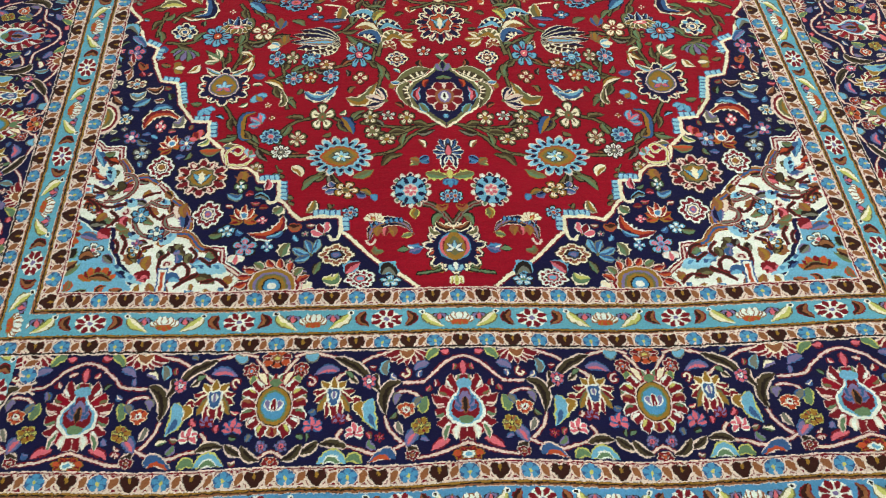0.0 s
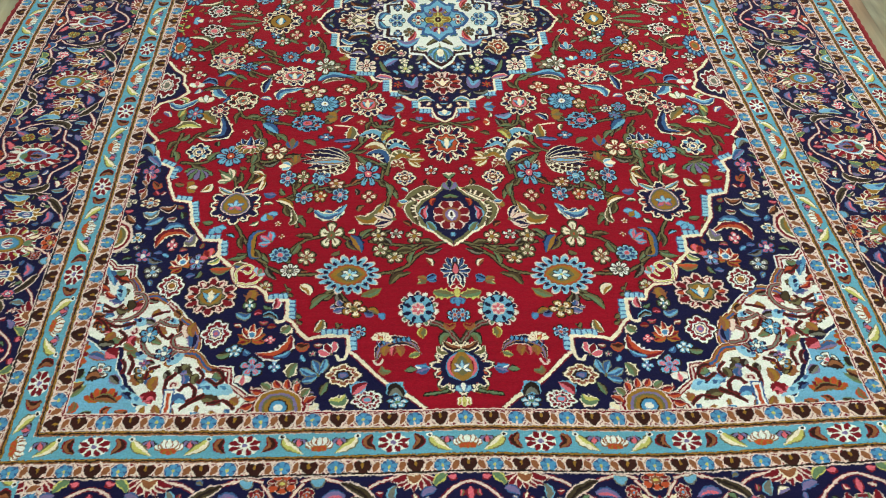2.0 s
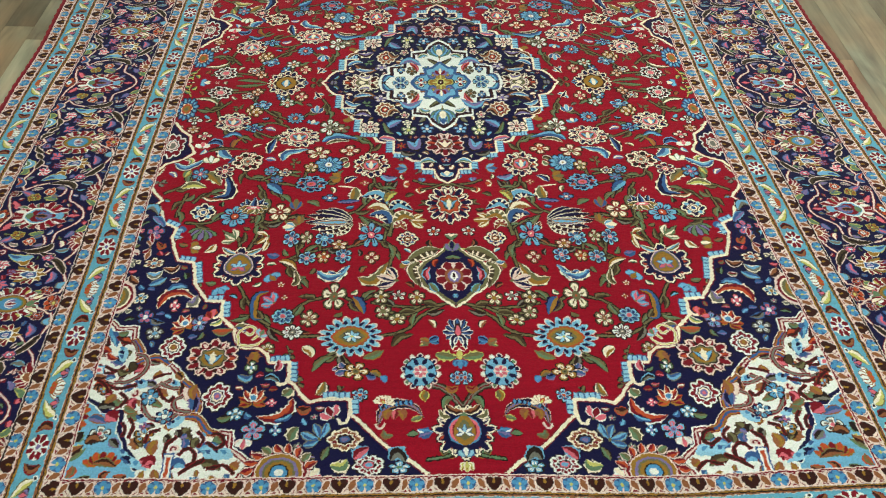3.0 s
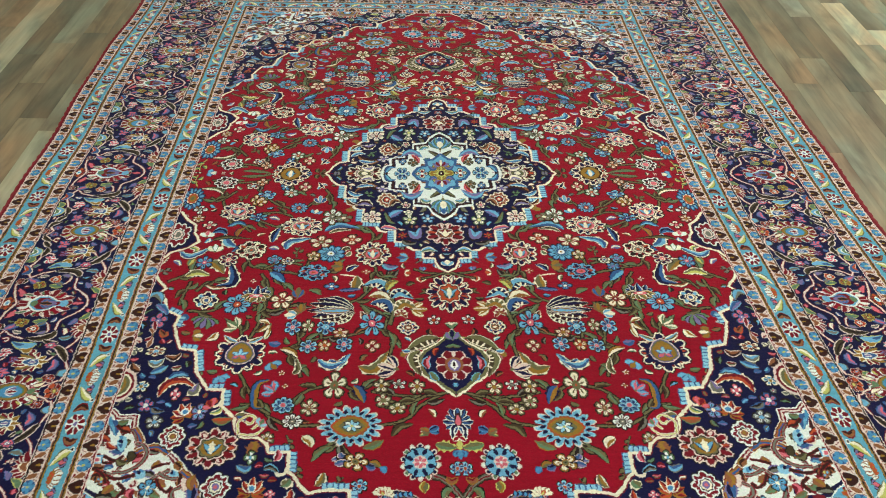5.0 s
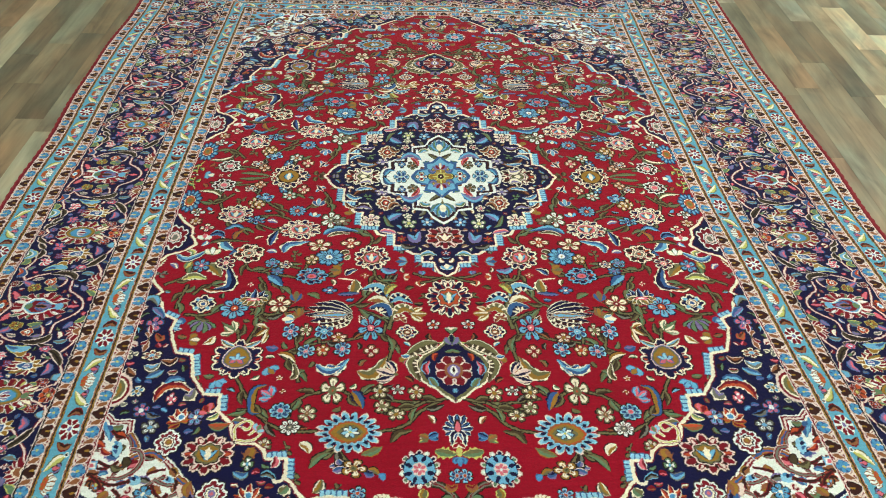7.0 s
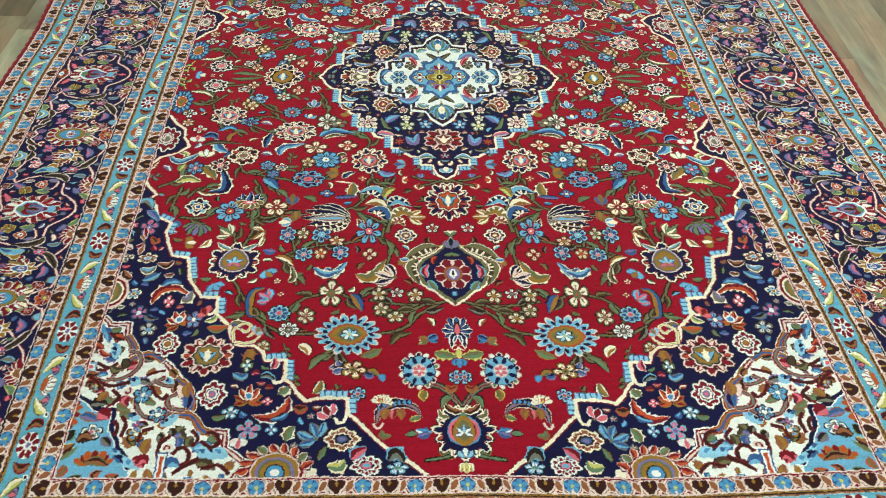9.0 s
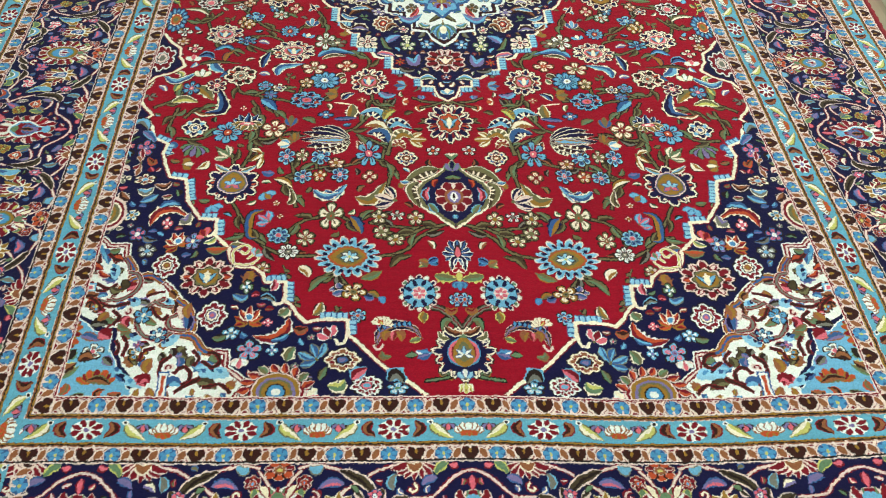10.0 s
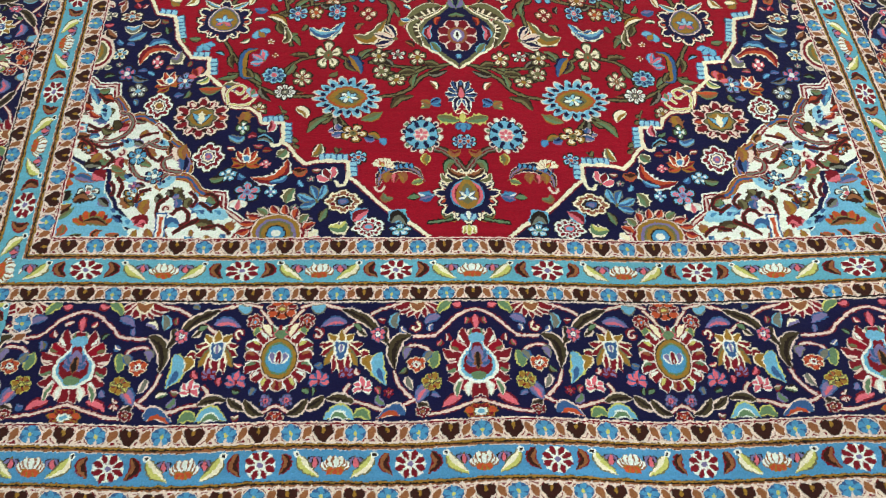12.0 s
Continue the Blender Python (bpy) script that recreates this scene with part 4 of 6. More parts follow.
for a in (7, 14, 21):
    stroke(edge[a - 1:a + 4], 0.0085, "C", True)
for a, b, out in ((4, 5, (1, 0)), (5, 6, (0, 1)), (11, 12, (1, 0)), (12, 13, (0, 1)), (18, 19, (1, 0)), (19, 20, (0, 1)), (24, 25, (1, 0)), (25, 26, (0, 1))):
    comb(edge[a], edge[b], out, 0.021)
    stroke([edge[a], edge[b]], 0.0062, "C")
palmette(0.235, -0.005, 0.060, 0.055, 14, "B", "C", ((0.52, "Q"), (0.44, "O"), (0.30, "T"), (0.14, "C")), "C", "brown_palmette")
flower(0.319, -0.009, 0.012, 0.021, 5, "L", "C", "J")
palmette(0.165, 0.135, 0.030, 0.037, 9, "A", "C", ((0.4, "M"), (0.3, "E"), (0.15, "C")), None, "brown_rosette")
palmette(0.000, 0.293, 0.056, 0.052, 11, "M", "Q", ((0.42, "A"), (0.34, "M"), (0.2, "S")), "C", "maroon_palmette")
leaf([(0.260, 0.098), (0.220, 0.063), (0.177, 0.092)], 0.024, "B", "K", "A")
leaf([(0.258, 0.074), (0.228, 0.063), (0.198, 0.068)], 0.012, "S", "C")
leaf([(0.246, 0.033), (0.221, 0.021), (0.208, 0.039)], 0.016, "L", "C", "C")
leaf([(0.254, 0.160), (0.228, 0.149), (0.204, 0.168)], 0.020, "L", "C", "B")
leaf([(0.281, 0.092), (0.260, 0.112), (0.235, 0.109)], 0.014, "S", "C")
flower(0.206, 0.216, 0.026, 0.026, 6, "Q", "M", "C")
flower(0.099, 0.231, 0.020, 0.023, 5, "C", "Y", "T")
flower(0.103, 0.197, 0.013, 0.012, 5, "T", "C", "C")
flower(0.047, 0.226, 0.019, 0.020, 5, "I", "C", "D")
leaf([(0.158, 0.222), (0.142, 0.201), (0.117, 0.187)], 0.020, "L", "D", "S")
flower(0.120, 0.302, 0.014, 0.015, 6, "E", "G", "M")
leaf([(0.103, 0.282), (0.081, 0.307), (0.069, 0.267)], 0.026, "L", "K", "S")
leaf([(0.181, 0.267), (0.157, 0.267), (0.133, 0.277)], 0.016, "L", "C", "P")
leaf([(0.122, 0.322), (0.102, 0.337), (0.079, 0.332)], 0.016, "J", "K")
tulip(0.000, 0.421, 0.013, 0.016, 0, "S", "C", "C")
flower(0.000, 0.362, 0.015, 0.012, 5, "Q", "S", "M")
leaf([(0.071, 0.374), (0.048, 0.362), (0.025, 0.374)], 0.014, "T", "C", "S")
leaf([(0.158, 0.168), (0.142, 0.140), (0.122, 0.149)], 0.016, "B", "C")
flower(0.109, 0.161, 0.013, 0.015, 5, "M", "P", "C")
leaf([(0.283, 0.132), (0.271, 0.154), (0.247, 0.165)], 0.010, "A", "C")
flower(0.178, 0.081, 0.019, 0.018, 5, "C", "L", "L")
leaf([(0.170, 0.195), (0.158, 0.235), (0.141, 0.248)], 0.012, "T", "K")

scatter("N", (0, 0, 0.36, 0.47), 0.018, 12000, 4, (("L", "C", "leaf"), ("A", "Q", "leaf"), ("J", "K", "leaf"), ("C", "J", "flower"), ("S", "C", "leaf"), ("M", "Q", "flower"), ("T", "K", "sprig")))
scatter("N", (0, 0, 0.36, 0.47), 0.0115, 12000, 5, (("L", "K", "leaf"), ("A", "K", "leaf"), ("S", "K", "leaf"), ("P", "M", "flower"), ("C", "A", "leaf")))
scatter("N", (0, 0, 0.36, 0.47), 0.0085, 9000, 31, (("A", "K", "leaf"), ("C", "M", "flower"), ("Q", "A", "leaf"), ("T", "K", "leaf"), ("S", "K", "leaf")))
edge = [(0.183, -0.004), (0.177, 0.033), (0.156, 0.045), (0.157, 0.083), (0.113, 0.086), (0.114, 0.118), (0.084, 0.132), (0.084, 0.162), (0.043, 0.168), (0.028, 0.203), (-0.002, 0.230)]
edge[0], edge[-1] = (edge[0][0], 0.0), (0.0, edge[-1][1])
number = numbered("medallion_centre")
fill(edge + [(0, 0)], "W", number)
stroke(edge, 0.0085, "W", True)
stroke([(q[0] * 0.945, q[1] * 0.95) for q in edge], 0.0088, "B", True)
stroke([(q[0] * 0.91, q[1] * 0.915) for q in edge], 0.0030, "N", True)
flower(0.120, -0.007, 0.022, 0.037, 7, "D", "Y", "C", "O")
leaf([(0.173, -0.004), (0.161, -0.038), (0.140, -0.032)], 0.014, "D", "N", "S")
leaf([(0.173, 0.002), (0.160, 0.033), (0.139, 0.033)], 0.014, "D", "N", "S")
flower(0.086, 0.061, 0.015, 0.019, 5, "B", "A", "O")
leaf([(0.123, 0.097), (0.092, 0.120), (0.055, 0.086)], 0.020, "S", "D", "L")
leaf([(0.092, 0.103), (0.075, 0.083), (0.066, 0.054)], 0.010, "P", "E")
lotus(0.000, 0.164, 0.028, 0.044, 180, 5, "T", "D", "S", 0.9)
fill(oval(0.000, 0.158, 0.010, 0.018), "C")
fill(oval(0.000, 0.190, 0.006, 0.014), "D")
leaf([(0.000, 0.092), (0.016, 0.103), (0.039, 0.126)], 0.012, "O", "K")
leaf([(0.067, 0.126), (0.051, 0.143), (0.034, 0.137)], 0.014, "T", "C", "S")
flower(0.119, 0.066, 0.010, 0.015, 4, "S", "C", "D")
scatter("W", (0, 0, 0.2, 0.24), 0.0125, 5600, 6, (("S", "D", "leaf"), ("A", "K", "leaf"), ("S", "N", "flower"), ("T", "D", "leaf"), ("P", "E", "leaf")))
edge = [(0.086, -0.004), (0.072, 0.030), (0.045, 0.042), (0.046, 0.068), (0.024, 0.074), (-0.007, 0.103)]
edge[0], edge[-1] = (edge[0][0], 0.0), (0.0, edge[-1][1])
number = numbered("medallion_star")
fill(edge + [(0, 0)], "S", number)
stroke(edge, 0.009, "D", True)
flower(0, 0, 0.036, 0.050, 8, "G", "B", "Y", "C")
flower(0.059, -0.004, 0.017, 0.025, 4, "M", "W", "C")
leaf([(0.026, 0.053), (0.009, 0.045), (-0.003, 0.074)], 0.014, "D", "L", "L")
leaf([(0.040, 0.039), (0.025, 0.020), (0.014, 0.033)], 0.010, "L", "D")
tulip(0.000, 0.053, 0.014, 0.021, 180, "M", "L", "C")

# ---- corner pieces ----
edge = [(0.077, 1.297), (0.102, 1.273), (0.130, 1.254), (0.157, 1.232), (0.186, 1.201), (0.210, 1.173), (0.226, 1.160), (0.228, 1.121), (0.284, 1.121), (0.310, 1.128), (0.330, 1.107), (0.343, 1.085), (0.355, 1.076), (0.358, 1.024), (0.398, 1.026), (0.407, 1.003), (0.427, 0.987), (0.466, 0.985), (0.478, 0.964), (0.484, 0.936), (0.518, 0.900), (0.521, 0.853), (0.557, 0.852), (0.572, 0.829), (0.592, 0.798), (0.606, 0.731), (0.643, 0.723), (0.660, 0.684), (0.672, 0.647), (0.666, 0.613), (0.699, 0.596), (0.712, 0.560), (0.731, 0.525)]
edge += [(0.720, 0.514), (0.747, 0.479), (0.763, 0.439), (0.755, 0.398), (0.739, 0.368), (0.698, 0.348), (0.673, 0.319), (0.692, 0.282), (0.695, 0.250), (0.722, 0.224), (0.747, 0.188)]
edge = [(q[0], q[1] + 0.010 * min(1.0, 4 * (1.30 - q[1]))) for q in edge]
number = numbered("corner_piece")
fill(edge + [(0.77, edge[-1][1]), (0.77, 1.32), (edge[0][0], 1.32)], "N", number)
stroke(edge, 0.0125, "M", True)
stroke(edge, 0.0072, "C", True)
for a, b, out in ((6, 7, (-1, 0)), (7, 8, (0, -1)), (12, 13, (-1, 0)), (13, 14, (0, -1)), (20, 21, (-1, 0)), (21, 22, (0, -1)), (24, 25, (-1, 0)), (25, 26, (0, -1)), (28, 29, (-1, 0)), (29, 30, (0, -1))):
    comb(edge[a], edge[b], out, 0.018)
    stroke([edge[a], edge[b]], 0.0078, "C", True)
# the two loops by which the scallop turns
fill(oval(0.440, 0.962, 0.024, 0.022), "R")
for q in ([(0.470, 0.986), (0.474, 0.956), (0.456, 0.938), (0.440, 0.944), (0.446, 0.960), (0.458, 0.956)], [(0.466, 0.988), (0.438, 0.990), (0.420, 0.974), (0.430, 0.962), (0.442, 0.974)]):
    for w, c in ((0.0095, "M"), (0.0066, "C"), (0.0026, "Y")):
        stroke(q, w, c)
tulip(0.424, 0.956, 0.010, 0.014, -30, "I", "P", "T")
for q in ([(0.228, 1.160), (0.232, 1.180), (0.244, 1.186), (0.250, 1.176)], [(0.358, 1.076), (0.362, 1.088), (0.374, 1.092), (0.380, 1.082)], [(0.521, 0.900), (0.530, 0.912), (0.544, 0.908)]):
    stroke(q, 0.0066, "C")

# cream corner with its scrolls
number = numbered("cream_corner")
edge = [(0.751, 0.922), (0.737, 0.943), (0.694, 0.943), (0.689, 0.973), (0.668, 1.004), (0.665, 1.025), (0.636, 1.018), (0.600, 1.041), (0.573, 1.075), (0.541, 1.098), (0.521, 1.137), (0.525, 1.164), (0.494, 1.198), (0.455, 1.201), (0.452, 1.237), (0.413, 1.269), (0.399, 1.285)]
fill([(0.77, edge[0][1])] + edge + [(edge[-1][0], 1.32), (0.77, 1.32)], "W", number)
blue = [(0.770, 1.104), (0.749, 1.125), (0.731, 1.136), (0.714, 1.153), (0.677, 1.155), (0.673, 1.202), (0.659, 1.221), (0.653, 1.238), (0.636, 1.253), (0.623, 1.281)]
fill([(0.77, blue[0][1])] + blue + [(blue[-1][0], 1.32), (0.77, 1.32)], "S", numbered("blue_corner"))
stroke(blue, 0.0130, "W", True)
stroke(blue, 0.0085, "N", True)
TRIPLE = ((0.0190, "C"), (0.0155, "M"), (0.0118, "G"), (0.0072, "E"), (0.0048, "D"))
SCROLL = ((0.0078, "M"), (0.0030, "J"))
BROWN = ((0.0082, "M"), (0.0048, "B"))
ZIGZAG = ((0.0180, "W"), (0.0115, "M"), (0.0040, "Q"))
for q, layers, sharp in (
    ([(0.751, 0.922), (0.736, 0.939), (0.698, 0.939), (0.693, 0.973)], ZIGZAG, True), ([(0.491, 1.202), (0.458, 1.205), (0.455, 1.238), (0.413, 1.271)], ZIGZAG, True),
    ([(0.691, 0.973), (0.673, 1.002), (0.673, 1.037), (0.693, 1.055)], TRIPLE, False), ([(0.687, 1.053), (0.662, 1.028), (0.633, 1.018), (0.602, 1.040)], TRIPLE, False),
    ([(0.602, 1.040), (0.581, 1.063), (0.565, 1.085)], ZIGZAG, False), ([(0.570, 1.082), (0.542, 1.107), (0.531, 1.148), (0.544, 1.162), (0.567, 1.162), (0.582, 1.188)], TRIPLE, False),
    ([(0.581, 1.191), (0.561, 1.169), (0.529, 1.168), (0.504, 1.198), (0.489, 1.204)], TRIPLE, False), ([(0.714, 0.985), (0.705, 0.973), (0.690, 0.982), (0.680, 1.008)], SCROLL, False),
    ([(0.743, 1.076), (0.708, 1.087), (0.698, 1.071)], SCROLL, False),
    ([(0.670, 1.181), (0.663, 1.196), (0.664, 1.210)], BROWN, False),
    ([(0.775, 0.945), (0.754, 0.961), (0.745, 0.985)], BROWN, False), ([(0.774, 1.034), (0.753, 1.014), (0.733, 1.017)], SCROLL, False), ([(0.737, 1.042), (0.713, 1.054), (0.699, 1.043)], BROWN, False)):
    for w, c in layers:
        stroke(q, w, c, sharp)
for q, w, c, e in (
    ([(0.719, 0.982), (0.711, 0.974), (0.697, 0.982)], 0.018, "M", "B"), ([(0.716, 1.014), (0.703, 1.008), (0.691, 1.002)], 0.018, "O", "B"), ([(0.728, 1.017), (0.713, 1.028), (0.698, 1.028)], 0.018, "D", "L"),
    ([(0.771, 0.991), (0.755, 0.994), (0.733, 1.005)], 0.018, "M", "B"), ([(0.748, 0.945), (0.736, 0.964), (0.726, 0.991)], 0.014, "S", "D"), ([(0.766, 0.945), (0.756, 0.940), (0.738, 0.964)], 0.012, "H", None),
    ([(0.731, 0.952), (0.719, 0.955), (0.709, 0.949)], 0.014, "T", "K"), ([(0.679, 1.048), (0.666, 1.048), (0.652, 1.040)], 0.018, "P", "M"), ([(0.653, 1.028), (0.640, 1.031), (0.624, 1.034)], 0.012, "J", "M"),
    ([(0.623, 1.118), (0.616, 1.107), (0.605, 1.106)], 0.020, "A", "G"), ([(0.654, 1.085), (0.635, 1.085), (0.618, 1.093)], 0.014, "J", "L"), ([(0.580, 1.166), (0.573, 1.153), (0.565, 1.145)], 0.020, "P", "M"),
    ([(0.667, 1.166), (0.654, 1.166), (0.638, 1.171)], 0.018, "T", "A"), ([(0.632, 1.240), (0.633, 1.223), (0.628, 1.212)], 0.022, "G", "A"), ([(0.537, 1.190), (0.545, 1.205), (0.529, 1.219)], 0.020, "O", "B"),
    ([(0.486, 1.211), (0.479, 1.219), (0.471, 1.216)], 0.016, "T", "K"), ([(0.520, 1.228), (0.493, 1.239), (0.456, 1.257)], 0.022, "S", "D"), ([(0.511, 1.239), (0.491, 1.231), (0.475, 1.239)], 0.014, "I", "D"),
    ([(0.507, 1.269), (0.486, 1.269), (0.465, 1.284)], 0.018, "O", "B"), ([(0.450, 1.271), (0.441, 1.276), (0.433, 1.283)], 0.018, "G", "A"), ([(0.557, 1.276), (0.546, 1.268), (0.530, 1.278)], 0.022, "S", None),
    ([(0.621, 1.263), (0.609, 1.268), (0.595, 1.280)], 0.020, "P", "M"), ([(0.609, 1.240), (0.607, 1.230), (0.602, 1.223)], 0.018, "L", "D"), ([(0.547, 1.113), (0.540, 1.132), (0.541, 1.153)], 0.018, "D", "L"),
    ([(0.589, 1.085), (0.576, 1.096), (0.572, 1.115)], 0.016, "A", "B"), ([(0.568, 1.096), (0.557, 1.110), (0.557, 1.129)], 0.016, "Q", "M"), ([(0.749, 1.098), (0.735, 1.093), (0.715, 1.096)], 0.018, "A", "E"),
    ([(0.726, 1.117), (0.720, 1.106), (0.707, 1.115)], 0.018, "P", "M"), ([(0.702, 1.123), (0.689, 1.134), (0.684, 1.126)], 0.018, "T", "M"), ([(0.728, 1.144), (0.712, 1.139), (0.694, 1.144)], 0.018, "J", "K"),
    ([(0.654, 1.136), (0.664, 1.142), (0.672, 1.134)], 0.016, "D", "N"), ([(0.651, 1.139), (0.644, 1.134), (0.635, 1.139)], 0.014, "G", "A"), ([(0.552, 1.203), (0.547, 1.210), (0.541, 1.205)], 0.012, "L", None),
    ([(0.564, 1.196), (0.558, 1.205), (0.561, 1.213)], 0.012, "J", "B"), ([(0.514, 1.211), (0.510, 1.206), (0.505, 1.213)], 0.010, "W", None), ([(0.585, 1.210), (0.578, 1.215), (0.578, 1.228)], 0.012, "J", "O"),
    ([(0.730, 1.076), (0.720, 1.068), (0.711, 1.073)], 0.012, "S", "D"), ([(0.761, 1.065), (0.744, 1.071), (0.727, 1.068)], 0.014, "B", "A"), ([(0.687, 1.085), (0.678, 1.098), (0.683, 1.109)], 0.012, "S", "D")):
    leaf(q, w, c, e)
# soft blue shading of the cream ground, then its inner scrolls
for q, w in (([(0.576, 1.094), (0.588, 1.086), (0.600, 1.082)], 0.020), ([(0.644, 1.080), (0.654, 1.088), (0.668, 1.086)], 0.024), ([(0.550, 1.166), (0.572, 1.180), (0.582, 1.194)], 0.024), ([(0.622, 1.158), (0.634, 1.170), (0.646, 1.176)], 0.022),
             ([(0.446, 1.256), (0.476, 1.246), (0.504, 1.256)], 0.030), ([(0.712, 0.990), (0.708, 1.010), (0.704, 1.032)], 0.022), ([(0.600, 1.286), (0.640, 1.262), (0.664, 1.236)], 0.016)):
    fill(blade(q, w), "I")
    for k in (0.25, 0.55, 0.8):
        m = smooth(q)[int(k * 12)]
        fill(blade([m, m + (0.004, -0.006), m + (0.010, -0.008)], 0.008), "DZN"[int(k * 4) % 3])
for q in ([(0.598, 1.078), (0.621, 1.094), (0.640, 1.118), (0.637, 1.147), (0.618, 1.168), (0.590, 1.175), (0.570, 1.160)], [(0.614, 1.086), (0.596, 1.094), (0.580, 1.098)], [(0.566, 1.116), (0.580, 1.130), (0.573, 1.150), (0.546, 1.154)],
          [(0.678, 1.012), (0.661, 1.016), (0.651, 1.037), (0.658, 1.061), (0.680, 1.080), (0.706, 1.084)]):
    for w, c in ((0.0118, "Q"), (0.0096, "M"), (0.0044, "J")):
        stroke(q, w, c)
for q in ([(0.548, 1.250), (0.536, 1.236), (0.520, 1.246), (0.519, 1.266), (0.530, 1.276)], [(0.562, 1.212), (0.576, 1.231), (0.574, 1.256), (0.557, 1.278)], [(0.498, 1.224), (0.480, 1.236), (0.467, 1.226), (0.475, 1.208), (0.492, 1.204)],
          [(0.500, 1.260), (0.521, 1.274), (0.540, 1.290)], [(0.666, 1.090), (0.693, 1.099), (0.728, 1.090)]):
    for w, c in ((0.0088, "M"), (0.0052, "B")):
        stroke(q, w, c)
for q, w, c, e in (([(0.540, 1.088), (0.548, 1.106), (0.542, 1.126)], 0.014, "G", "A"), ([(0.700, 1.112), (0.708, 1.124), (0.716, 1.134)], 0.014, "G", "A"), ([(0.596, 1.218), (0.602, 1.236), (0.598, 1.254)], 0.016, "G", "A"), ([(0.590, 1.058), (0.580, 1.066), (0.576, 1.078)], 0.012, "A", "G"),
                   ([(0.612, 1.098), (0.606, 1.110), (0.594, 1.114)], 0.014, "G", "A"), ([(0.622, 1.124), (0.614, 1.136), (0.600, 1.140)], 0.012, "T", "A"), ([(0.654, 1.122), (0.664, 1.134), (0.656, 1.146)], 0.014, "P", "M"), ([(0.676, 1.140), (0.664, 1.152), (0.650, 1.154)], 0.012, "T", "A"),
                   ([(0.630, 1.196), (0.618, 1.188), (0.606, 1.190)], 0.014, "J", "M"), ([(0.640, 1.212), (0.628, 1.222), (0.622, 1.236)], 0.014, "O", "B"), ([(0.612, 1.276), (0.600, 1.262), (0.590, 1.272)], 0.016, "P", "M"), ([(0.516, 1.214), (0.524, 1.224), (0.520, 1.236)], 0.014, "O", "B"),
                   ([(0.546, 1.216), (0.540, 1.226), (0.546, 1.236)], 0.010, "L", "D"), ([(0.708, 1.050), (0.698, 1.060), (0.684, 1.056)], 0.012, "O", "B"), ([(0.690, 1.030), (0.680, 1.044), (0.684, 1.058)], 0.014, "V", "K"), ([(0.742, 1.006), (0.730, 1.020), (0.716, 1.022)], 0.012, "M", "Q")):
    leaf(q, w, c, e)
flower(0.631, 1.119, 0.016, 0.018, 5, "S", "C", "H")
flower(0.593, 1.165, 0.018, 0.018, 6, "S", "W", "N")
flower(0.624, 1.209, 0.017, 0.016, 5, "S", "W", "G")
flower(0.627, 1.188, 0.010, 0.009, 4, "M", "P", "L")
flower(0.726, 1.099, 0.012, 0.014, 4, "S", "Y", "A")
scatter("W", (0.3, 1.0, 0.76, 1.3), 0.0125, 2600, 30, (("Q", "M", "curl"), ("G", "A", "leaf"), ("T", "A", "leaf"), ("S", "D", "leaf"), ("P", "M", "leaf")))
for q in ([(0.632, 1.071), (0.616, 1.064), (0.600, 1.060)], [(0.617, 1.099), (0.604, 1.120), (0.590, 1.128), (0.584, 1.118)], [(0.660, 1.170), (0.648, 1.190), (0.652, 1.212)], [(0.596, 1.196), (0.614, 1.204), (0.618, 1.222)], [(0.520, 1.200), (0.508, 1.216), (0.514, 1.232)],
          [(0.440, 1.290), (0.462, 1.274), (0.490, 1.280)], [(0.730, 0.962), (0.716, 0.976), (0.700, 0.980)], [(0.748, 1.040), (0.734, 1.058), (0.716, 1.060)], [(0.742, 1.078), (0.724, 1.092), (0.716, 1.108)], [(0.690, 1.110), (0.676, 1.124), (0.684, 1.142)]):
    for w, c in ((0.0080, "M"), (0.0046, "B")):
        stroke(q, w, c)
for gap, tries, seed in ((0.0100, 6000, 71), (0.0075, 6000, 72)):
    scatter("W", (0.3, 0.9, 0.76, 1.3), gap, tries, seed, (("A", "M", "leaf"), ("B", "A", "leaf"), ("S", "D", "leaf"), ("G", "A", "leaf"), ("I", "S", "leaf"), ("O", "B", "leaf"), ("M", "Q", "curl")))
u0, v0 = (0.566, 1.268)
fill(rect(u0 - 0.010, v0 - 0.020, u0 + 0.010, 1.31), "D")
fill(rect(u0 - 0.007, v0 - 0.017, u0 + 0.007, 1.31), "W")
fill(rect(u0 - 0.003, v0 - 0.012, u0 + 0.003, 1.31), "E")
u0, v0 = (0.757, 1.051)
fill(rect(u0 - 0.020, v0 - 0.010, 0.77, v0 + 0.010), "S")
fill(rect(u0 - 0.016, v0 - 0.007, 0.77, v0 + 0.007), "W")
fill(rect(u0 - 0.013, v0 - 0.004, 0.77, v0 + 0.004), "P")
lotus(0.690, 1.260, 0.025, 0.019, 0, 5, "E", "G", "M")
lotus(0.753, 1.166, 0.017, 0.030, -90, 5, "E", "G", "M")
flower(0.709, 1.206, 0.019, 0.016, 5, "J", "P", "W")
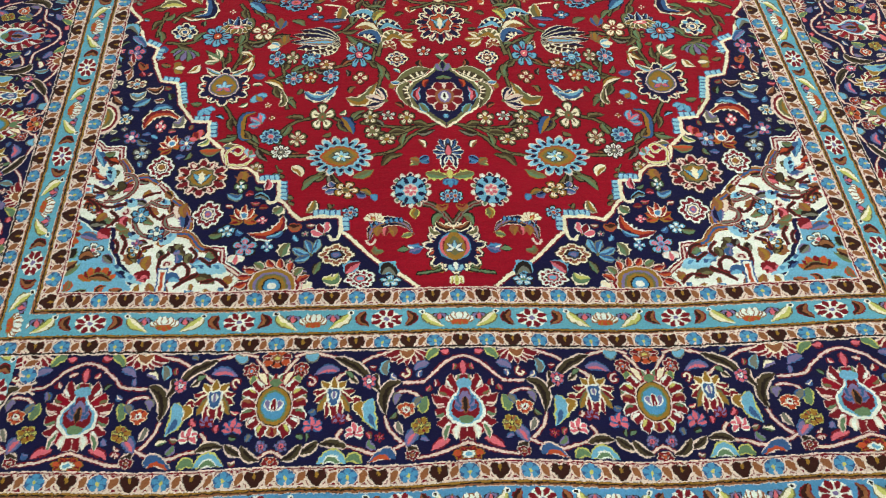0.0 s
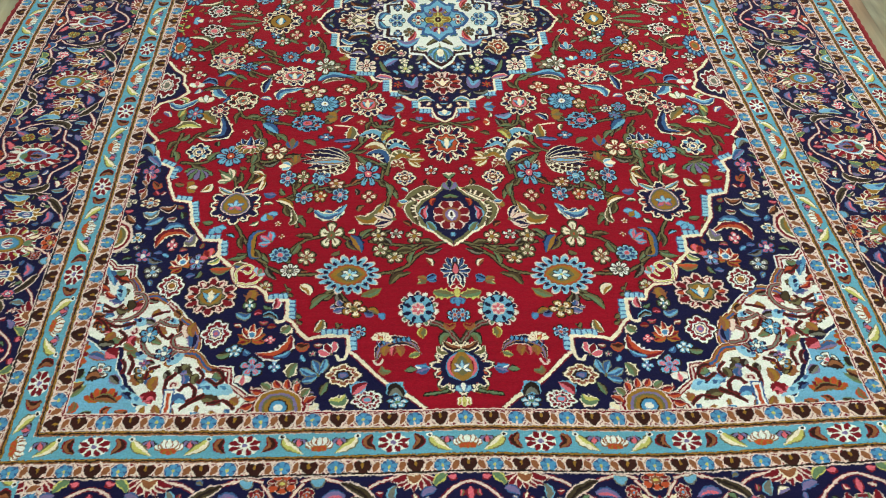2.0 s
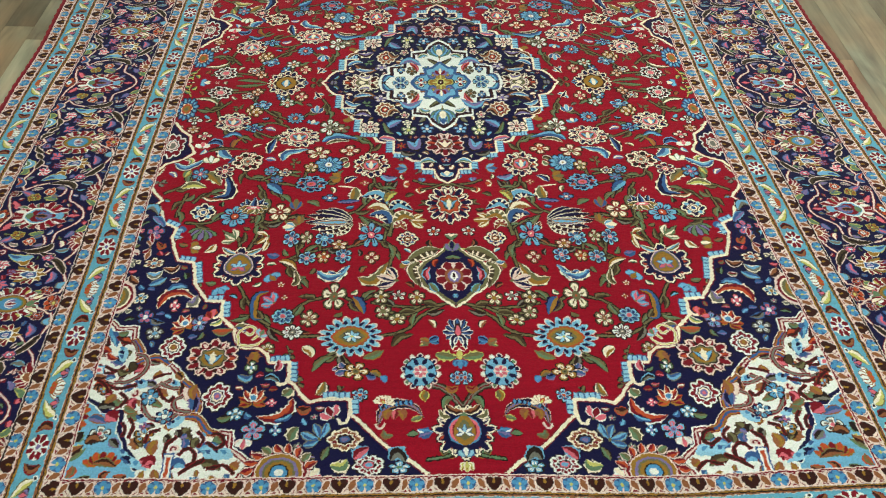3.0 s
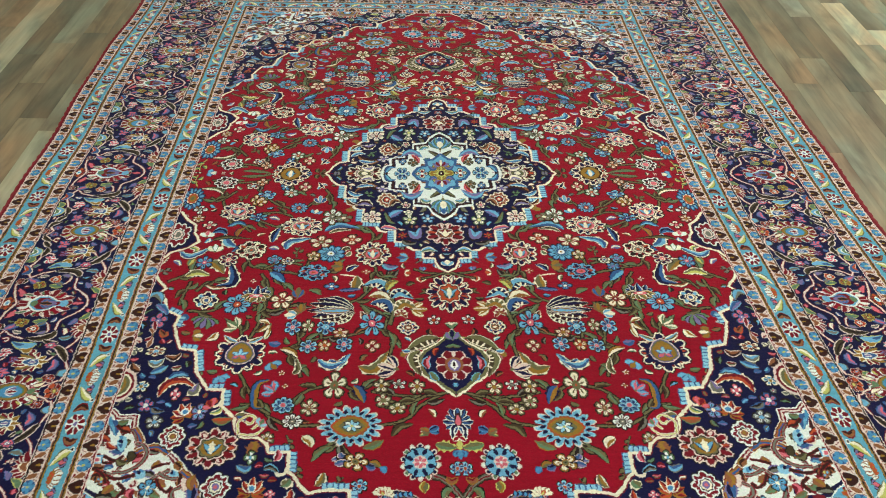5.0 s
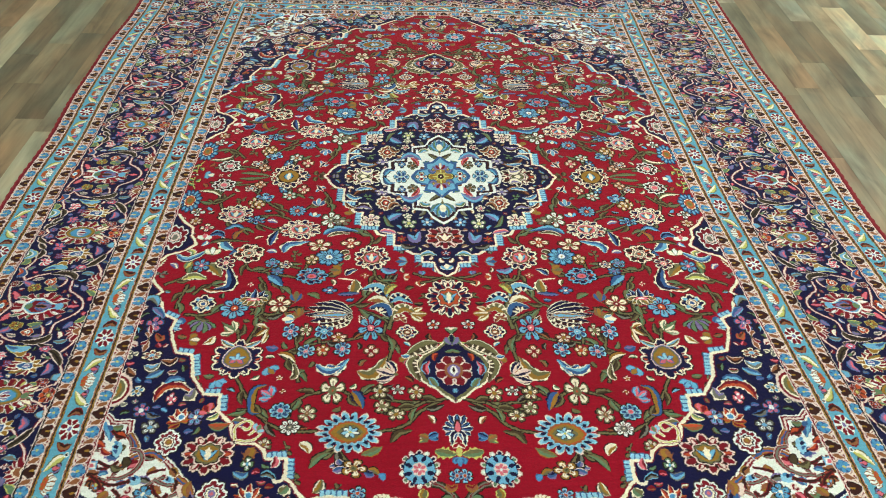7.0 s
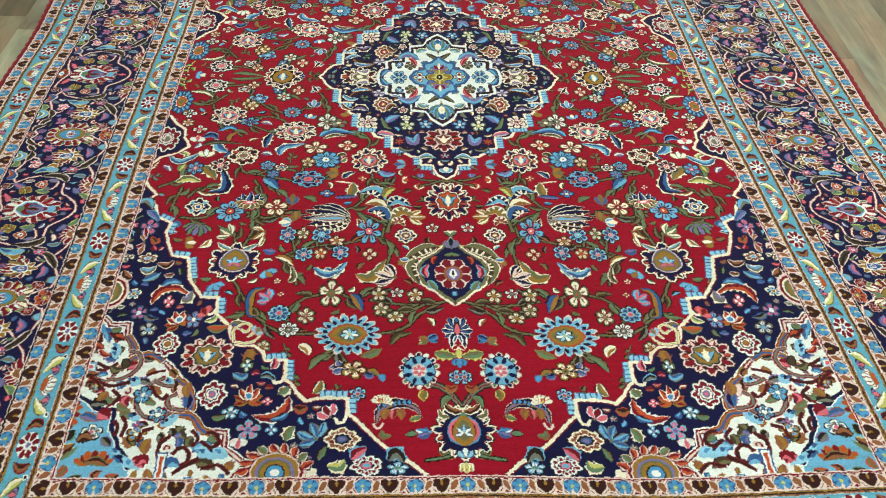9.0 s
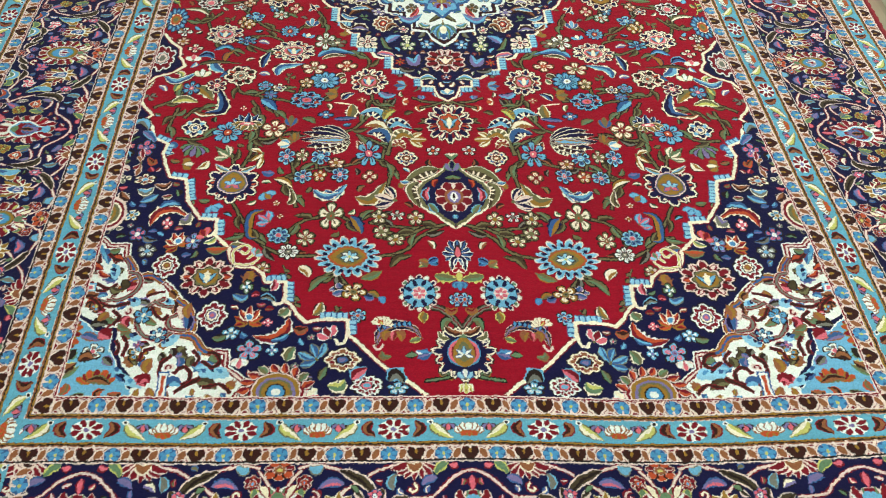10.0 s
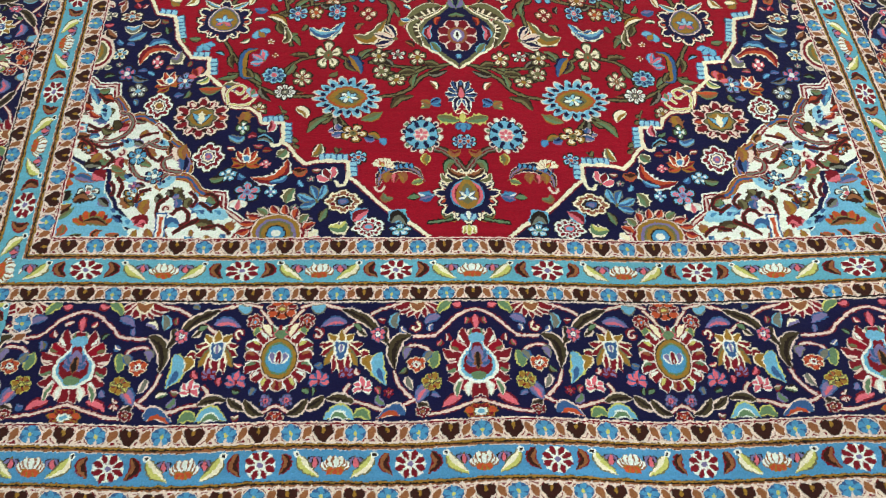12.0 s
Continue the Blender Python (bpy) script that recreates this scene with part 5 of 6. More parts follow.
for q, w, c, e in (([(0.708, 1.160), (0.696, 1.165), (0.682, 1.176)], 0.024, "P", "M"), ([(0.740, 1.169), (0.723, 1.171), (0.700, 1.181)], 0.016, "L", "A"), ([(0.732, 1.227), (0.719, 1.217), (0.702, 1.222)], 0.018, "B", "K"),
                   ([(0.762, 1.259), (0.749, 1.244), (0.733, 1.229)], 0.020, "B", "Y"), ([(0.755, 1.264), (0.743, 1.254), (0.726, 1.237)], 0.012, "T", None), ([(0.755, 1.224), (0.749, 1.212), (0.743, 1.199)], 0.018, "K", "T"),
                   ([(0.688, 1.217), (0.676, 1.227), (0.666, 1.237)], 0.014, "J", "L"), ([(0.707, 1.269), (0.682, 1.267), (0.660, 1.277)], 0.014, "A", "O"), ([(0.659, 1.255), (0.645, 1.263), (0.633, 1.272)], 0.010, "D", None)):
    leaf(q, w, c, e)

scatter("S", (0.5, 1.1, 0.76, 1.3), 0.014, 2500, 31, (("J", "L", "leaf"), ("A", "E", "leaf"), ("I", "D", "leaf"), ("L", "D", "leaf"), ("B", "T", "leaf")))

# flowers on the navy of the corner
palmette(0.520, 1.022, 0.056, 0.051, 12, "M", "Q", ((0.56, "O"), (0.48, "G"), (0.24, "C")), "S", "olive_palmette")
palmette(0.496, 1.118, 0.030, 0.034, 8, "M", "W", ((0.42, "C"), (0.3, "L"), (0.15, "P")), None, "white_rosette")
palmette(0.608, 0.992, 0.028, 0.033, 8, "M", "W", ((0.42, "C"), (0.3, "A"), (0.15, "G")), None, "white_rosette")
for cu, cv, tilt in ((0.423, 1.122, 0.0), (0.594, 0.925, 0.5)):
    for t in (-1.9, 1.9, -1.3, 1.3, -0.7, 0.7, 0.0):
        a = t + tilt
        leaf([(cu, cv + 0.010), (cu + 0.014 * math.sin(a), cv + 0.010 - 0.016 * math.cos(a)), (cu + 0.030 * math.sin(a), cv + 0.008 - 0.034 * math.cos(a))], 0.012, "E", "G" if abs(t) > 1 else "C", "M")
    fill(oval(cu, cv, 0.009, 0.010), "W")
    fill(oval(cu, cv, 0.006, 0.007), "Z")
flower(0.684, 0.905, 0.017, 0.020, 5, "P", "W", "D", "D")
flower(0.714, 0.640, 0.021, 0.028, 5, "P", "L", "D", "W")
flower(0.415, 1.200, 0.023, 0.021, 5, "P", "L", "S", "M")
flower(0.455, 1.161, 0.016, 0.014, 5, "W", "J", "S")
flower(0.655, 0.952, 0.017, 0.018, 5, "W", "S", "J")
flower(0.563, 0.926, 0.016, 0.022, 5, "S", "C", "L")
palmette(0.235, 1.222, 0.035, 0.026, 8, "A", "C", ((0.42, "B"), (0.34, "D"), (0.18, "L")), None, "brown_rosette")
palmette(0.187, 1.278, 0.030, 0.022, 9, "M", "W", ((0.4, "P"), (0.25, "S")), None, None)
leaf([(0.215, 1.266), (0.205, 1.250), (0.186, 1.241)], 0.020, "P", "S")
leaf([(0.148, 1.269), (0.132, 1.251), (0.116, 1.274)], 0.022, "J", "S", "K")
flower(0.129, 1.284, 0.019, 0.012, 5, "W", "T", "S")
lotus(0.297, 1.208, 0.024, 0.025, 45, 4, "S", "J", "D")
tulip(0.267, 1.160, 0.016, 0.020, 30, "P", "W", "M")
leaf([(0.412, 1.168), (0.372, 1.174), (0.347, 1.151), (0.345, 1.123)], 0.020, "M", "W", "E")
leaf([(0.342, 1.161), (0.355, 1.175), (0.377, 1.178)], 0.010, "S", "N")
leaf([(0.663, 0.883), (0.651, 0.843), (0.615, 0.834), (0.581, 0.858)], 0.018, "E", "C", "M")
leaf([(0.651, 0.828), (0.631, 0.813), (0.605, 0.820)], 0.016, "S", "N", "D")
leaf([(0.599, 0.863), (0.586, 0.868), (0.580, 0.841)], 0.018, "J", "C", "L")
leaf([(0.341, 1.226), (0.337, 1.207), (0.328, 1.193)], 0.018, "T", "C")
leaf([(0.278, 1.267), (0.271, 1.251), (0.265, 1.236)], 0.012, "T", "K")
leaf([(0.261, 1.278), (0.237, 1.281), (0.229, 1.266)], 0.018, "T", "C", "Y")
leaf([(0.440, 1.042), (0.434, 1.019), (0.440, 1.007)], 0.020, "G", "A")
flower(0.435, 1.048, 0.013, 0.016, 4, "W", "S", "T")
leaf([(0.386, 1.059), (0.378, 1.044), (0.383, 1.028)], 0.012, "P", "W")
leaf([(0.406, 1.077), (0.391, 1.073), (0.373, 1.084)], 0.012, "J", "S")
leaf([(0.365, 1.118), (0.354, 1.111), (0.349, 1.099)], 0.018, "T", "C")
flower(0.385, 1.136, 0.010, 0.009, 4, "W", "P", "P")
leaf([(0.334, 1.151), (0.317, 1.155), (0.306, 1.148)], 0.016, "A", "E")
leaf([(0.462, 1.067), (0.443, 1.077), (0.430, 1.068)], 0.014, "S", "J")
flower(0.371, 1.200, 0.011, 0.012, 4, "W", "L", "S")
tulip(0.430, 1.228, 0.012, 0.014, 180, "W", "Q", "P")
leaf([(0.490, 1.171), (0.473, 1.172), (0.463, 1.165)], 0.012, "T", "K")
flower(0.626, 0.874, 0.011, 0.017, 4, "W", "P", "P")
tulip(0.545, 0.903, 0.012, 0.017, 40, "P", "E", "M")
leaf([(0.534, 0.947), (0.509, 0.952), (0.486, 0.943)], 0.016, "A", "T", "E")
leaf([(0.541, 0.930), (0.523, 0.926), (0.516, 0.915)], 0.012, "Y", "C")
leaf([(0.671, 0.911), (0.657, 0.923), (0.639, 0.923)], 0.012, "J", "D")
leaf([(0.709, 0.774), (0.687, 0.783), (0.673, 0.766)], 0.016, "J", "C", "S")
flower(0.698, 0.742, 0.022, 0.016, 6, "A", "S", "C")
leaf([(0.674, 0.757), (0.650, 0.766), (0.637, 0.749)], 0.014, "B", "Q")
leaf([(0.696, 0.810), (0.676, 0.801), (0.659, 0.787)], 0.016, "S", "J")
leaf([(0.703, 0.670), (0.690, 0.689), (0.686, 0.674)], 0.014, "A", "E")
leaf([(0.754, 0.555), (0.736, 0.546), (0.718, 0.576)], 0.020, "J", "K", "S")
leaf([(0.731, 0.580), (0.712, 0.596), (0.695, 0.620)], 0.016, "L", "S")
lotus(0.723, 0.687, 0.010, 0.033, 90, 4, "M", "Q", "A")
scatter("N", (0, 0.4, 0.76, 1.3), 0.020, 20000, 10, (("T", "K", "leaf"), ("S", "C", "flower"), ("W", "J", "flower"), ("P", "W", "bud"), ("A", "Q", "leaf"), ("L", "S", "leaf"), ("J", "C", "sprig"), ("E", "G", "flower"), ("M", "Q", "leaf")))
scatter("N", (0, 0.4, 0.76, 1.3), 0.0125, 20000, 11, (("T", "K", "leaf"), ("S", "K", "leaf"), ("C", "P", "flower"), ("A", "K", "leaf"), ("L", "K", "leaf"), ("M", "Q", "leaf"), ("J", "K", "sprig")))
scatter("N", (0, 0.4, 0.76, 1.3), 0.0092, 12000, 17, (("T", "K", "leaf"), ("S", "D", "leaf"), ("A", "M", "leaf"), ("Q", "M", "leaf"), ("L", "D", "leaf"), ("W", "J", "flower"), ("P", "M", "leaf")))
# half palmettes that grow from the guard stripes
number = numbered("half_palmette")
u0, v0 = (0.356, 1.290)
for r, c in ((0.066, "Q"), (0.061, "M"), (0.054, "Q"), (0.051, "G"), (0.042, "L"), (0.036, "O"), (0.030, "G"), (0.022, "K"), (0.019, "H"), (0.010, "W")):
    fill(oval(u0, v0, r * 0.88, r * 0.76), c, number)
for k in range(9):
    t = -1.4 + k * 0.35
    leaf([(u0 + 0.050 * math.sin(t), v0 - 0.042 * math.cos(t)), (u0 + 0.060 * math.sin(t + 0.12), v0 - 0.051 * math.cos(t + 0.12)), (u0 + 0.074 * math.sin(t + 0.16), v0 - 0.062 * math.cos(t + 0.16))], 0.013, "MTMM"[k % 4], "Q")
number = numbered("half_palmette")
u0, v0 = (0.759, 0.846)
for r, c in ((0.060, "Q"), (0.052, "M"), (0.044, "C"), (0.038, "O"), (0.028, "G"), (0.018, "T")):
    fill(oval(u0 + 0.002, v0, r * 0.72, r * 0.85), c, number)
number = numbered("half_palmette")
u0, v0 = (0.744, 0.306)
for r, c in ((0.042, "W"), (0.036, "M"), (0.029, "Q"), (0.020, "J")):
    fill(oval(u0 + 0.01, v0, r * 0.9, r * 0.75), c, number)

palmette(0.736, 0.301, 0.034, 0.054, 9, "M", "W", ((0.42, "Q"), (0.28, "J")), None, None)

# ---- guard stripes and borders ----
number = numbered("inner_guard_stripe")
fill(rect(0.752, -1, 2, 2), "Q", number)
fill(rect(-1, 1.300, 2, 2), "Q", number)
number = numbered("main_border")
fill(rect(0.884, -1, 2, 2), "N", number)
fill(rect(-1, 1.433, 2, 2), "N", number)
number = numbered("outer_guard_stripe")
fill(rect(1.106, -1, 2, 2), "Q", number)
fill(rect(-1, 1.648, 2, 2), "Q", number)


def along_side(x0, s0, flip=1.0, ks=1.0, kw=1.0):
    """Local (s along, w outwards) laid along a long side: s grows with v."""
    return Matrix(((0, kw, x0), (flip * ks, 0, s0), (0, 0, 1)))


def along_end(y0, s0, flip=1.0, ks=1.0, kw=1.0):
    return Matrix(((flip * ks, 0, s0), (0, kw, y0), (0, 0, 1)))


ground_dye = ["U"]


def both(fn, x0, y0, end_u, end_v, step_u, step_v, shift_u=0.0, shift_v=0.0, deep=1.0):
    """Repeat one unit along an end and a long side of the quarter."""
    nu, nv = max(1, round(end_u / step_u)), max(1, round(end_v / step_v))
    for k in range(-1, nu + 1):
        frame_of.append(along_end(y0, (k + shift_u) * end_u / nu, 1, end_u / nu / step_u, deep))
        fn(k)
        frame_of.pop()
    for k in range(-1, nv + 1):
        frame_of.append(along_side(x0, (k + shift_v) * end_v / nv, 1, end_v / nv / step_v, deep))
        ground_dye[0] = "U"
        fn(k)
        frame_of.pop()


def rosette_unit(k):
    """Blue five-petalled flower, tan bud, brown heart and tan bud on a pale trellis; 0.1 long, 0.036 wide."""
    fill(rect(0, 0, 0.1, 0.036), "M")
    for s in (0.0, 0.05, 0.1):
        for p in ([(s + 0.014, 0.0), (s + 0.036, 0.036)], [(s + 0.036, 0.0), (s + 0.014, 0.036)]):
            stroke([p[0], ((p[0][0] + p[1][0]) / 2, 0.018), p[1]], 0.0050, "Q", True)
        fill(blade([(s + 0.019, 0.004), (s + 0.025, 0.018), (s + 0.031, 0.032)], 0.0190), "Q")
        fill(blade([(s + 0.020, 0.006), (s + 0.025, 0.018), (s + 0.030, 0.030)], 0.0125), "A")
    stroke([(0, 0.0015), (0.05, 0.0015), (0.1, 0.0015)], 0.0032, "Q", True)
    stroke([(0, 0.0345), (0.05, 0.0345), (0.1, 0.0345)], 0.0032, "Q", True)
    for s in (0.0, 0.1):
        fill(oval(s, 0.018, 0.0178, 0.0176, n=14), "Q")
        fill(oval(s, 0.018, 0.0160, 0.0158, n=14), "D")
        for j in range(5):
            t = 2 * math.pi * (j + 0.5) / 5
            fill(blade([(s, 0.018), (s + 0.008 * math.sin(t), 0.018 + 0.008 * math.cos(t)), (s + 0.0165 * math.sin(t), 0.018 + 0.0165 * math.cos(t))], 0.0105, 0.62), "H")
        fill([(s - 0.001, 0.024), (s + 0.001, 0.024), (s + 0.004, 0.036), (s - 0.004, 0.036)], "Q")
        fill(oval(s, 0.0185, 0.0030, 0.0045, n=8), "Y")
    fill(oval(0.05, 0.018, 0.0180, 0.0172, n=14), "Q")
    for d in (-0.0075, 0.0075):
        fill(oval(0.05 + d, 0.014, 0.0090, 0.0105, n=12), "B")
    fill([(0.0335, 0.017), (0.0665, 0.017), (0.054, 0.034), (0.046, 0.034)], "B")
    fill(oval(0.05, 0.013, 0.0028, 0.0065, n=8), "G")
    fill(oval(0.05, 0.003, 0.0030, 0.0035, n=8), "Q")


def blue_unit(k):
    """Sky-blue stripe with a red rosette, tan flames, pale lily leaves and a cream tulip; 0.25 long, 0.048 wide."""
    fill(rect(0, 0, 0.25, 0.05), ground_dye[0])
    for s in (0.0, 0.25):
        fill(oval(s, 0.023, 0.026, 0.021), "W")
        for j in range(8):
            t = 2 * math.pi * (j + 0.5) / 8
            fill(blade([(s + 0.007 * math.sin(t), 0.023 - 0.006 * math.cos(t)), (s + 0.017 * math.sin(t), 0.023 - 0.014 * math.cos(t)), (s + 0.028 * math.sin(t), 0.023 - 0.023 * math.cos(t))], 0.0105, 0.6), "M")
        fill(oval(s, 0.023, 0.009, 0.007), "W")
        fill(oval(s, 0.023, 0.005, 0.004), "L")
        for d in (-1, 1):
            leaf([(s + d * 0.036, 0.005), (s + d * 0.045, 0.022), (s + d * 0.030, 0.040)], 0.013, "A", "M")
    lotus(0.125, 0.021, 0.018, 0.015, 0, 5, "W", "A", "W", 1.0)
    lotus(0.125, 0.034, 0.012, 0.008, 180, 3, "E", "G", "E", 0.7)
    for d in (-1, 1):
        tulip(0.125 + d * 0.034, 0.019, 0.008, 0.011, 180, "L", "K", "P")
        leaf([(0.125 + d * 0.062, 0.008), (0.125 + d * 0.052, 0.025), (0.125 + d * 0.026, 0.043)], 0.015, "Y", "O", "C")
        fill(oval(0.125 + d * 0.064, 0.007, 0.006, 0.005, n=8), "W")
        fill(oval(0.125 + d * 0.064, 0.007, 0.003, 0.003, n=8), "K")


def stripes(x0, y0, c, width):
    fill([(x0, -1), (x0 + width, -1), (x0 + width, y0 + width), (-1, y0 + width), (-1, y0), (x0, y0)], c)


def local_patch(points, c, edge_dye=None, w=0.016):
    """A closed, rounded shape in border units, with a thin outline."""
    q = smooth(list(points) + [points[0]], 4)
    if edge_dye:
        wide_stroke(q, w * 2, edge_dye, False)
    fill(q, c)


def border_stem(q, w=0.021):
    wide_stroke(q, w * 1.8, "M")
    wide_stroke(q, w, "Q")


def border_unit():
    """Half a repeat of the main border: s 0 at the pear-shaped palmette, 1 at the round one; w 0 at the inner edge, 1 at the outer."""
    for q in ([(-0.084, 0.140), (-0.009, 0.080), (0.072, 0.112), (0.149, 0.207), (0.209, 0.298), (0.322, 0.311)], [(0.222, 0.520), (0.258, 0.412), (0.340, 0.384), (0.358, 0.450)], [(0.427, 0.600), (0.394, 0.727), (0.334, 0.826), (0.263, 0.889)],
              [(-0.018, 0.844), (0.101, 0.907), (0.206, 0.948), (0.310, 0.952)], [(0.319, 0.826), (0.391, 0.885), (0.484, 0.907), (0.594, 0.853), (0.734, 0.826)], [(0.925, 0.943), (1.012, 0.871), (1.100, 0.943)],
              [(0.660, 0.075), (0.752, 0.025), (0.830, 0.012), (0.900, 0.040)], [(0.595, 0.175), (0.660, 0.235), (0.690, 0.290)], [(0.640, 0.700), (0.668, 0.760), (0.640, 0.840)], [(0.890, 0.060), (0.930, 0.130), (0.952, 0.200)],
              [(0.540, 0.110), (0.470, 0.050), (0.380, 0.020)]):
        border_stem(q)
    # dark forked leaves on the stem
    for q, w in (([(0.330, 0.290), (0.398, 0.335), (0.430, 0.470), (0.414, 0.600)], 0.085), ([(0.462, 0.215), (0.476, 0.290), (0.440, 0.400)], 0.060), ([(0.480, 0.320), (0.548, 0.175), (0.640, 0.092), (0.695, 0.060)], 0.070), ([(0.250, 0.900), (0.284, 0.888), (0.318, 0.842)], 0.055),
                 ([(0.615, 0.850), (0.690, 0.812), (0.765, 0.828)], 0.060), ([(0.762, 0.800), (0.812, 0.868), (0.872, 0.905)], 0.060), ([(0.846, 0.815), (0.890, 0.915), (0.952, 0.948)], 0.060), ([(0.560, 0.300), (0.590, 0.260), (0.600, 0.215)], 0.030)):
        wide_leaf(q, w, "V", "Q")
        wide_leaf([(a * 0.7 + b * 0.3, c * 0.7 + d * 0.3) for (a, c), (b, d) in zip(q, q[1:] + q[-1:])], w * 0.35, "K", None)
    # fan of red petals at the inner edge
    for t in (-1.25, -0.8, -0.4, 0.0, 0.4, 0.8, 1.25):
        wide_leaf([(0.300, -0.02), (0.300 + 0.075 * math.sin(t), 0.02 + 0.06 * math.cos(t)), (0.300 + 0.135 * math.sin(t), 0.02 + 0.135 * math.cos(t))], 0.052, "M", "Q")
    wide_leaf([(0.26, 0.00), (0.30, 0.05), (0.34, 0.00)], 0.06, "A", "C")
    for q, w, c, e in (
        ([(0.120, 0.010), (0.165, 0.040), (0.195, 0.110)], 0.055, "T", "Y"), ([(0.185, 0.130), (0.226, 0.150), (0.270, 0.200)], 0.050, "L", "D"), ([(0.205, 0.430), (0.222, 0.520), (0.226, 0.590)], 0.060, "T", "Y"), ([(0.230, 0.440), (0.256, 0.480), (0.268, 0.540)], 0.045, "J", "D"),
        ([(0.330, 0.420), (0.356, 0.430), (0.366, 0.500)], 0.045, "L", "J"), ([(0.660, 0.185), (0.728, 0.160), (0.800, 0.215)], 0.060, "L", "D"), ([(0.672, 0.190), (0.728, 0.176), (0.780, 0.208)], 0.028, "P", None), ([(0.590, 0.245), (0.606, 0.215), (0.628, 0.195)], 0.038, "T", "K"),
        ([(0.486, 0.430), (0.512, 0.560), (0.462, 0.715)], 0.105, "S", "Y"), ([(0.500, 0.560), (0.496, 0.620), (0.468, 0.700)], 0.045, "D", None), ([(0.530, 0.470), (0.565, 0.505), (0.540, 0.600)], 0.060, "G", "C"), ([(0.545, 0.450), (0.575, 0.440), (0.590, 0.480)], 0.040, "M", "C"),
        ([(0.085, 0.820), (0.145, 0.850), (0.190, 0.905)], 0.055, "P", "M"), ([(0.244, 0.720), (0.286, 0.775), (0.312, 0.860)], 0.080, "L", "D"), ([(0.262, 0.750), (0.290, 0.790), (0.306, 0.840)], 0.032, "P", None),
        ([(0.375, 0.960), (0.420, 0.900), (0.515, 0.985)], 0.075, "D", "Q"), ([(0.395, 0.965), (0.440, 0.930), (0.505, 0.985)], 0.035, "E", None), ([(0.540, 0.985), (0.585, 0.930), (0.630, 0.975)], 0.060, "T", "Y"), ([(0.620, 0.985), (0.690, 0.905), (0.770, 0.985)], 0.075, "S", "Y"), ([(0.650, 0.985), (0.695, 0.945), (0.740, 0.985)], 0.040, "T", "W"),
        ([(0.400, 0.100), (0.424, 0.170), (0.412, 0.240)], 0.050, "J", "S"), ([(0.840, 0.330), (0.850, 0.400), (0.842, 0.470)], 0.030, "T", "O"), ([(0.775, 0.020), (0.815, 0.060), (0.850, 0.030)], 0.060, "S", "J"), ([(0.360, 0.640), (0.352, 0.700), (0.330, 0.760)], 0.035, "J", "Q"),
        ([(0.470, 0.870), (0.500, 0.840), (0.510, 0.790)], 0.035, "T", "L"), ([(0.070, 0.020), (0.090, 0.040), (0.120, 0.030)], 0.040, "P", "M")):
        wide_leaf(q, w, c, e)
    # lotus: red petals that fall outwards, gold tips and a gold crown
    fu, fv = 0.690, 0.400
    for t in (-1.75, 1.75, -1.3, 1.3, -0.85, 0.85, -0.4, 0.4, 0.0):
        wide_leaf([(fu, fv - 0.05), (fu + 0.062 * math.sin(t), fv + 0.10 * math.cos(t)), (fu + 0.112 * math.sin(t), fv + 0.225 * math.cos(t))], 0.056, "M" if abs(t) != 0.85 else "G", "C" if abs(t) != 0.85 else "O")
    for t in (-0.95, 0.95, 0.0):
        wide_leaf([(fu, fv - 0.03), (fu + 0.045 * math.sin(t), fv - 0.08), (fu + 0.085 * math.sin(t), fv - 0.06 - 0.11 * math.cos(t))], 0.050, "G", "C")
    local_patch([(fu - 0.030, fv - 0.05), (fu + 0.030, fv - 0.05), (fu + 0.022, fv + 0.06), (fu, fv + 0.09), (fu - 0.022, fv + 0.06)], "D", "W", 0.014)
    wide_leaf([(fu, fv - 0.04), (fu, fv), (fu, fv + 0.04)], 0.030, "L", "W")
    # pink tulips
    for cu, cv, c, e in ((0.580, 0.735, "P", "W"), (0.798, 0.675, "P", "D"), (0.662, 0.615, "L", "M")):
        k = 1.0 if c == "P" else 0.7
        for t in (-1.9, -1.0, 1.0, 1.9, 0.0):
            wide_leaf([(cu, cv), (cu + 0.030 * k * math.sin(t), cv - 0.05 * k * math.cos(t)), (cu + 0.052 * k * math.sin(t + 0.2), cv - 0.095 * k * math.cos(t + 0.2))], 0.036 * k, c, e)
        wide_leaf([(cu, cv - 0.02), (cu, cv), (cu, cv + 0.03)], 0.022, "M", None)
    local_palmette(0.505, 0.285, 0.036, 0.066, 6, "P", "D", ((0.4, "W"), (0.2, "L")))
    local_palmette(0.312, 0.545, 0.050, 0.068, 6, "E", "C", ((0.4, "W"), (0.2, "M")))
    local_palmette(0.236, 0.695, 0.052, 0.075, 7, ("G", "O"), "Y", ((0.3, "K"), (0.2, "Y")))
    local_palmette(0.285, 0.930, 0.040, 0.045, 6, "M", "Q", ((0.3, "A"),))
    local_palmette(0.868, 0.165, 0.046, 0.075, 6, "M", "Q", ((0.45, "E"), (0.2, "S")))
    wide_leaf([(0.878, 0.215), (0.884, 0.250), (0.872, 0.290)], 0.050, "T", "Y")
    local_palmette(0.950, 0.835, 0.034, 0.052, 7, "L", "D", ((0.45, "P"), (0.2, "N")))
    # pear-shaped palmette: ragged red petals round a white-rimmed pear
    pv, pru, prv = 0.535, 0.185, 0.320
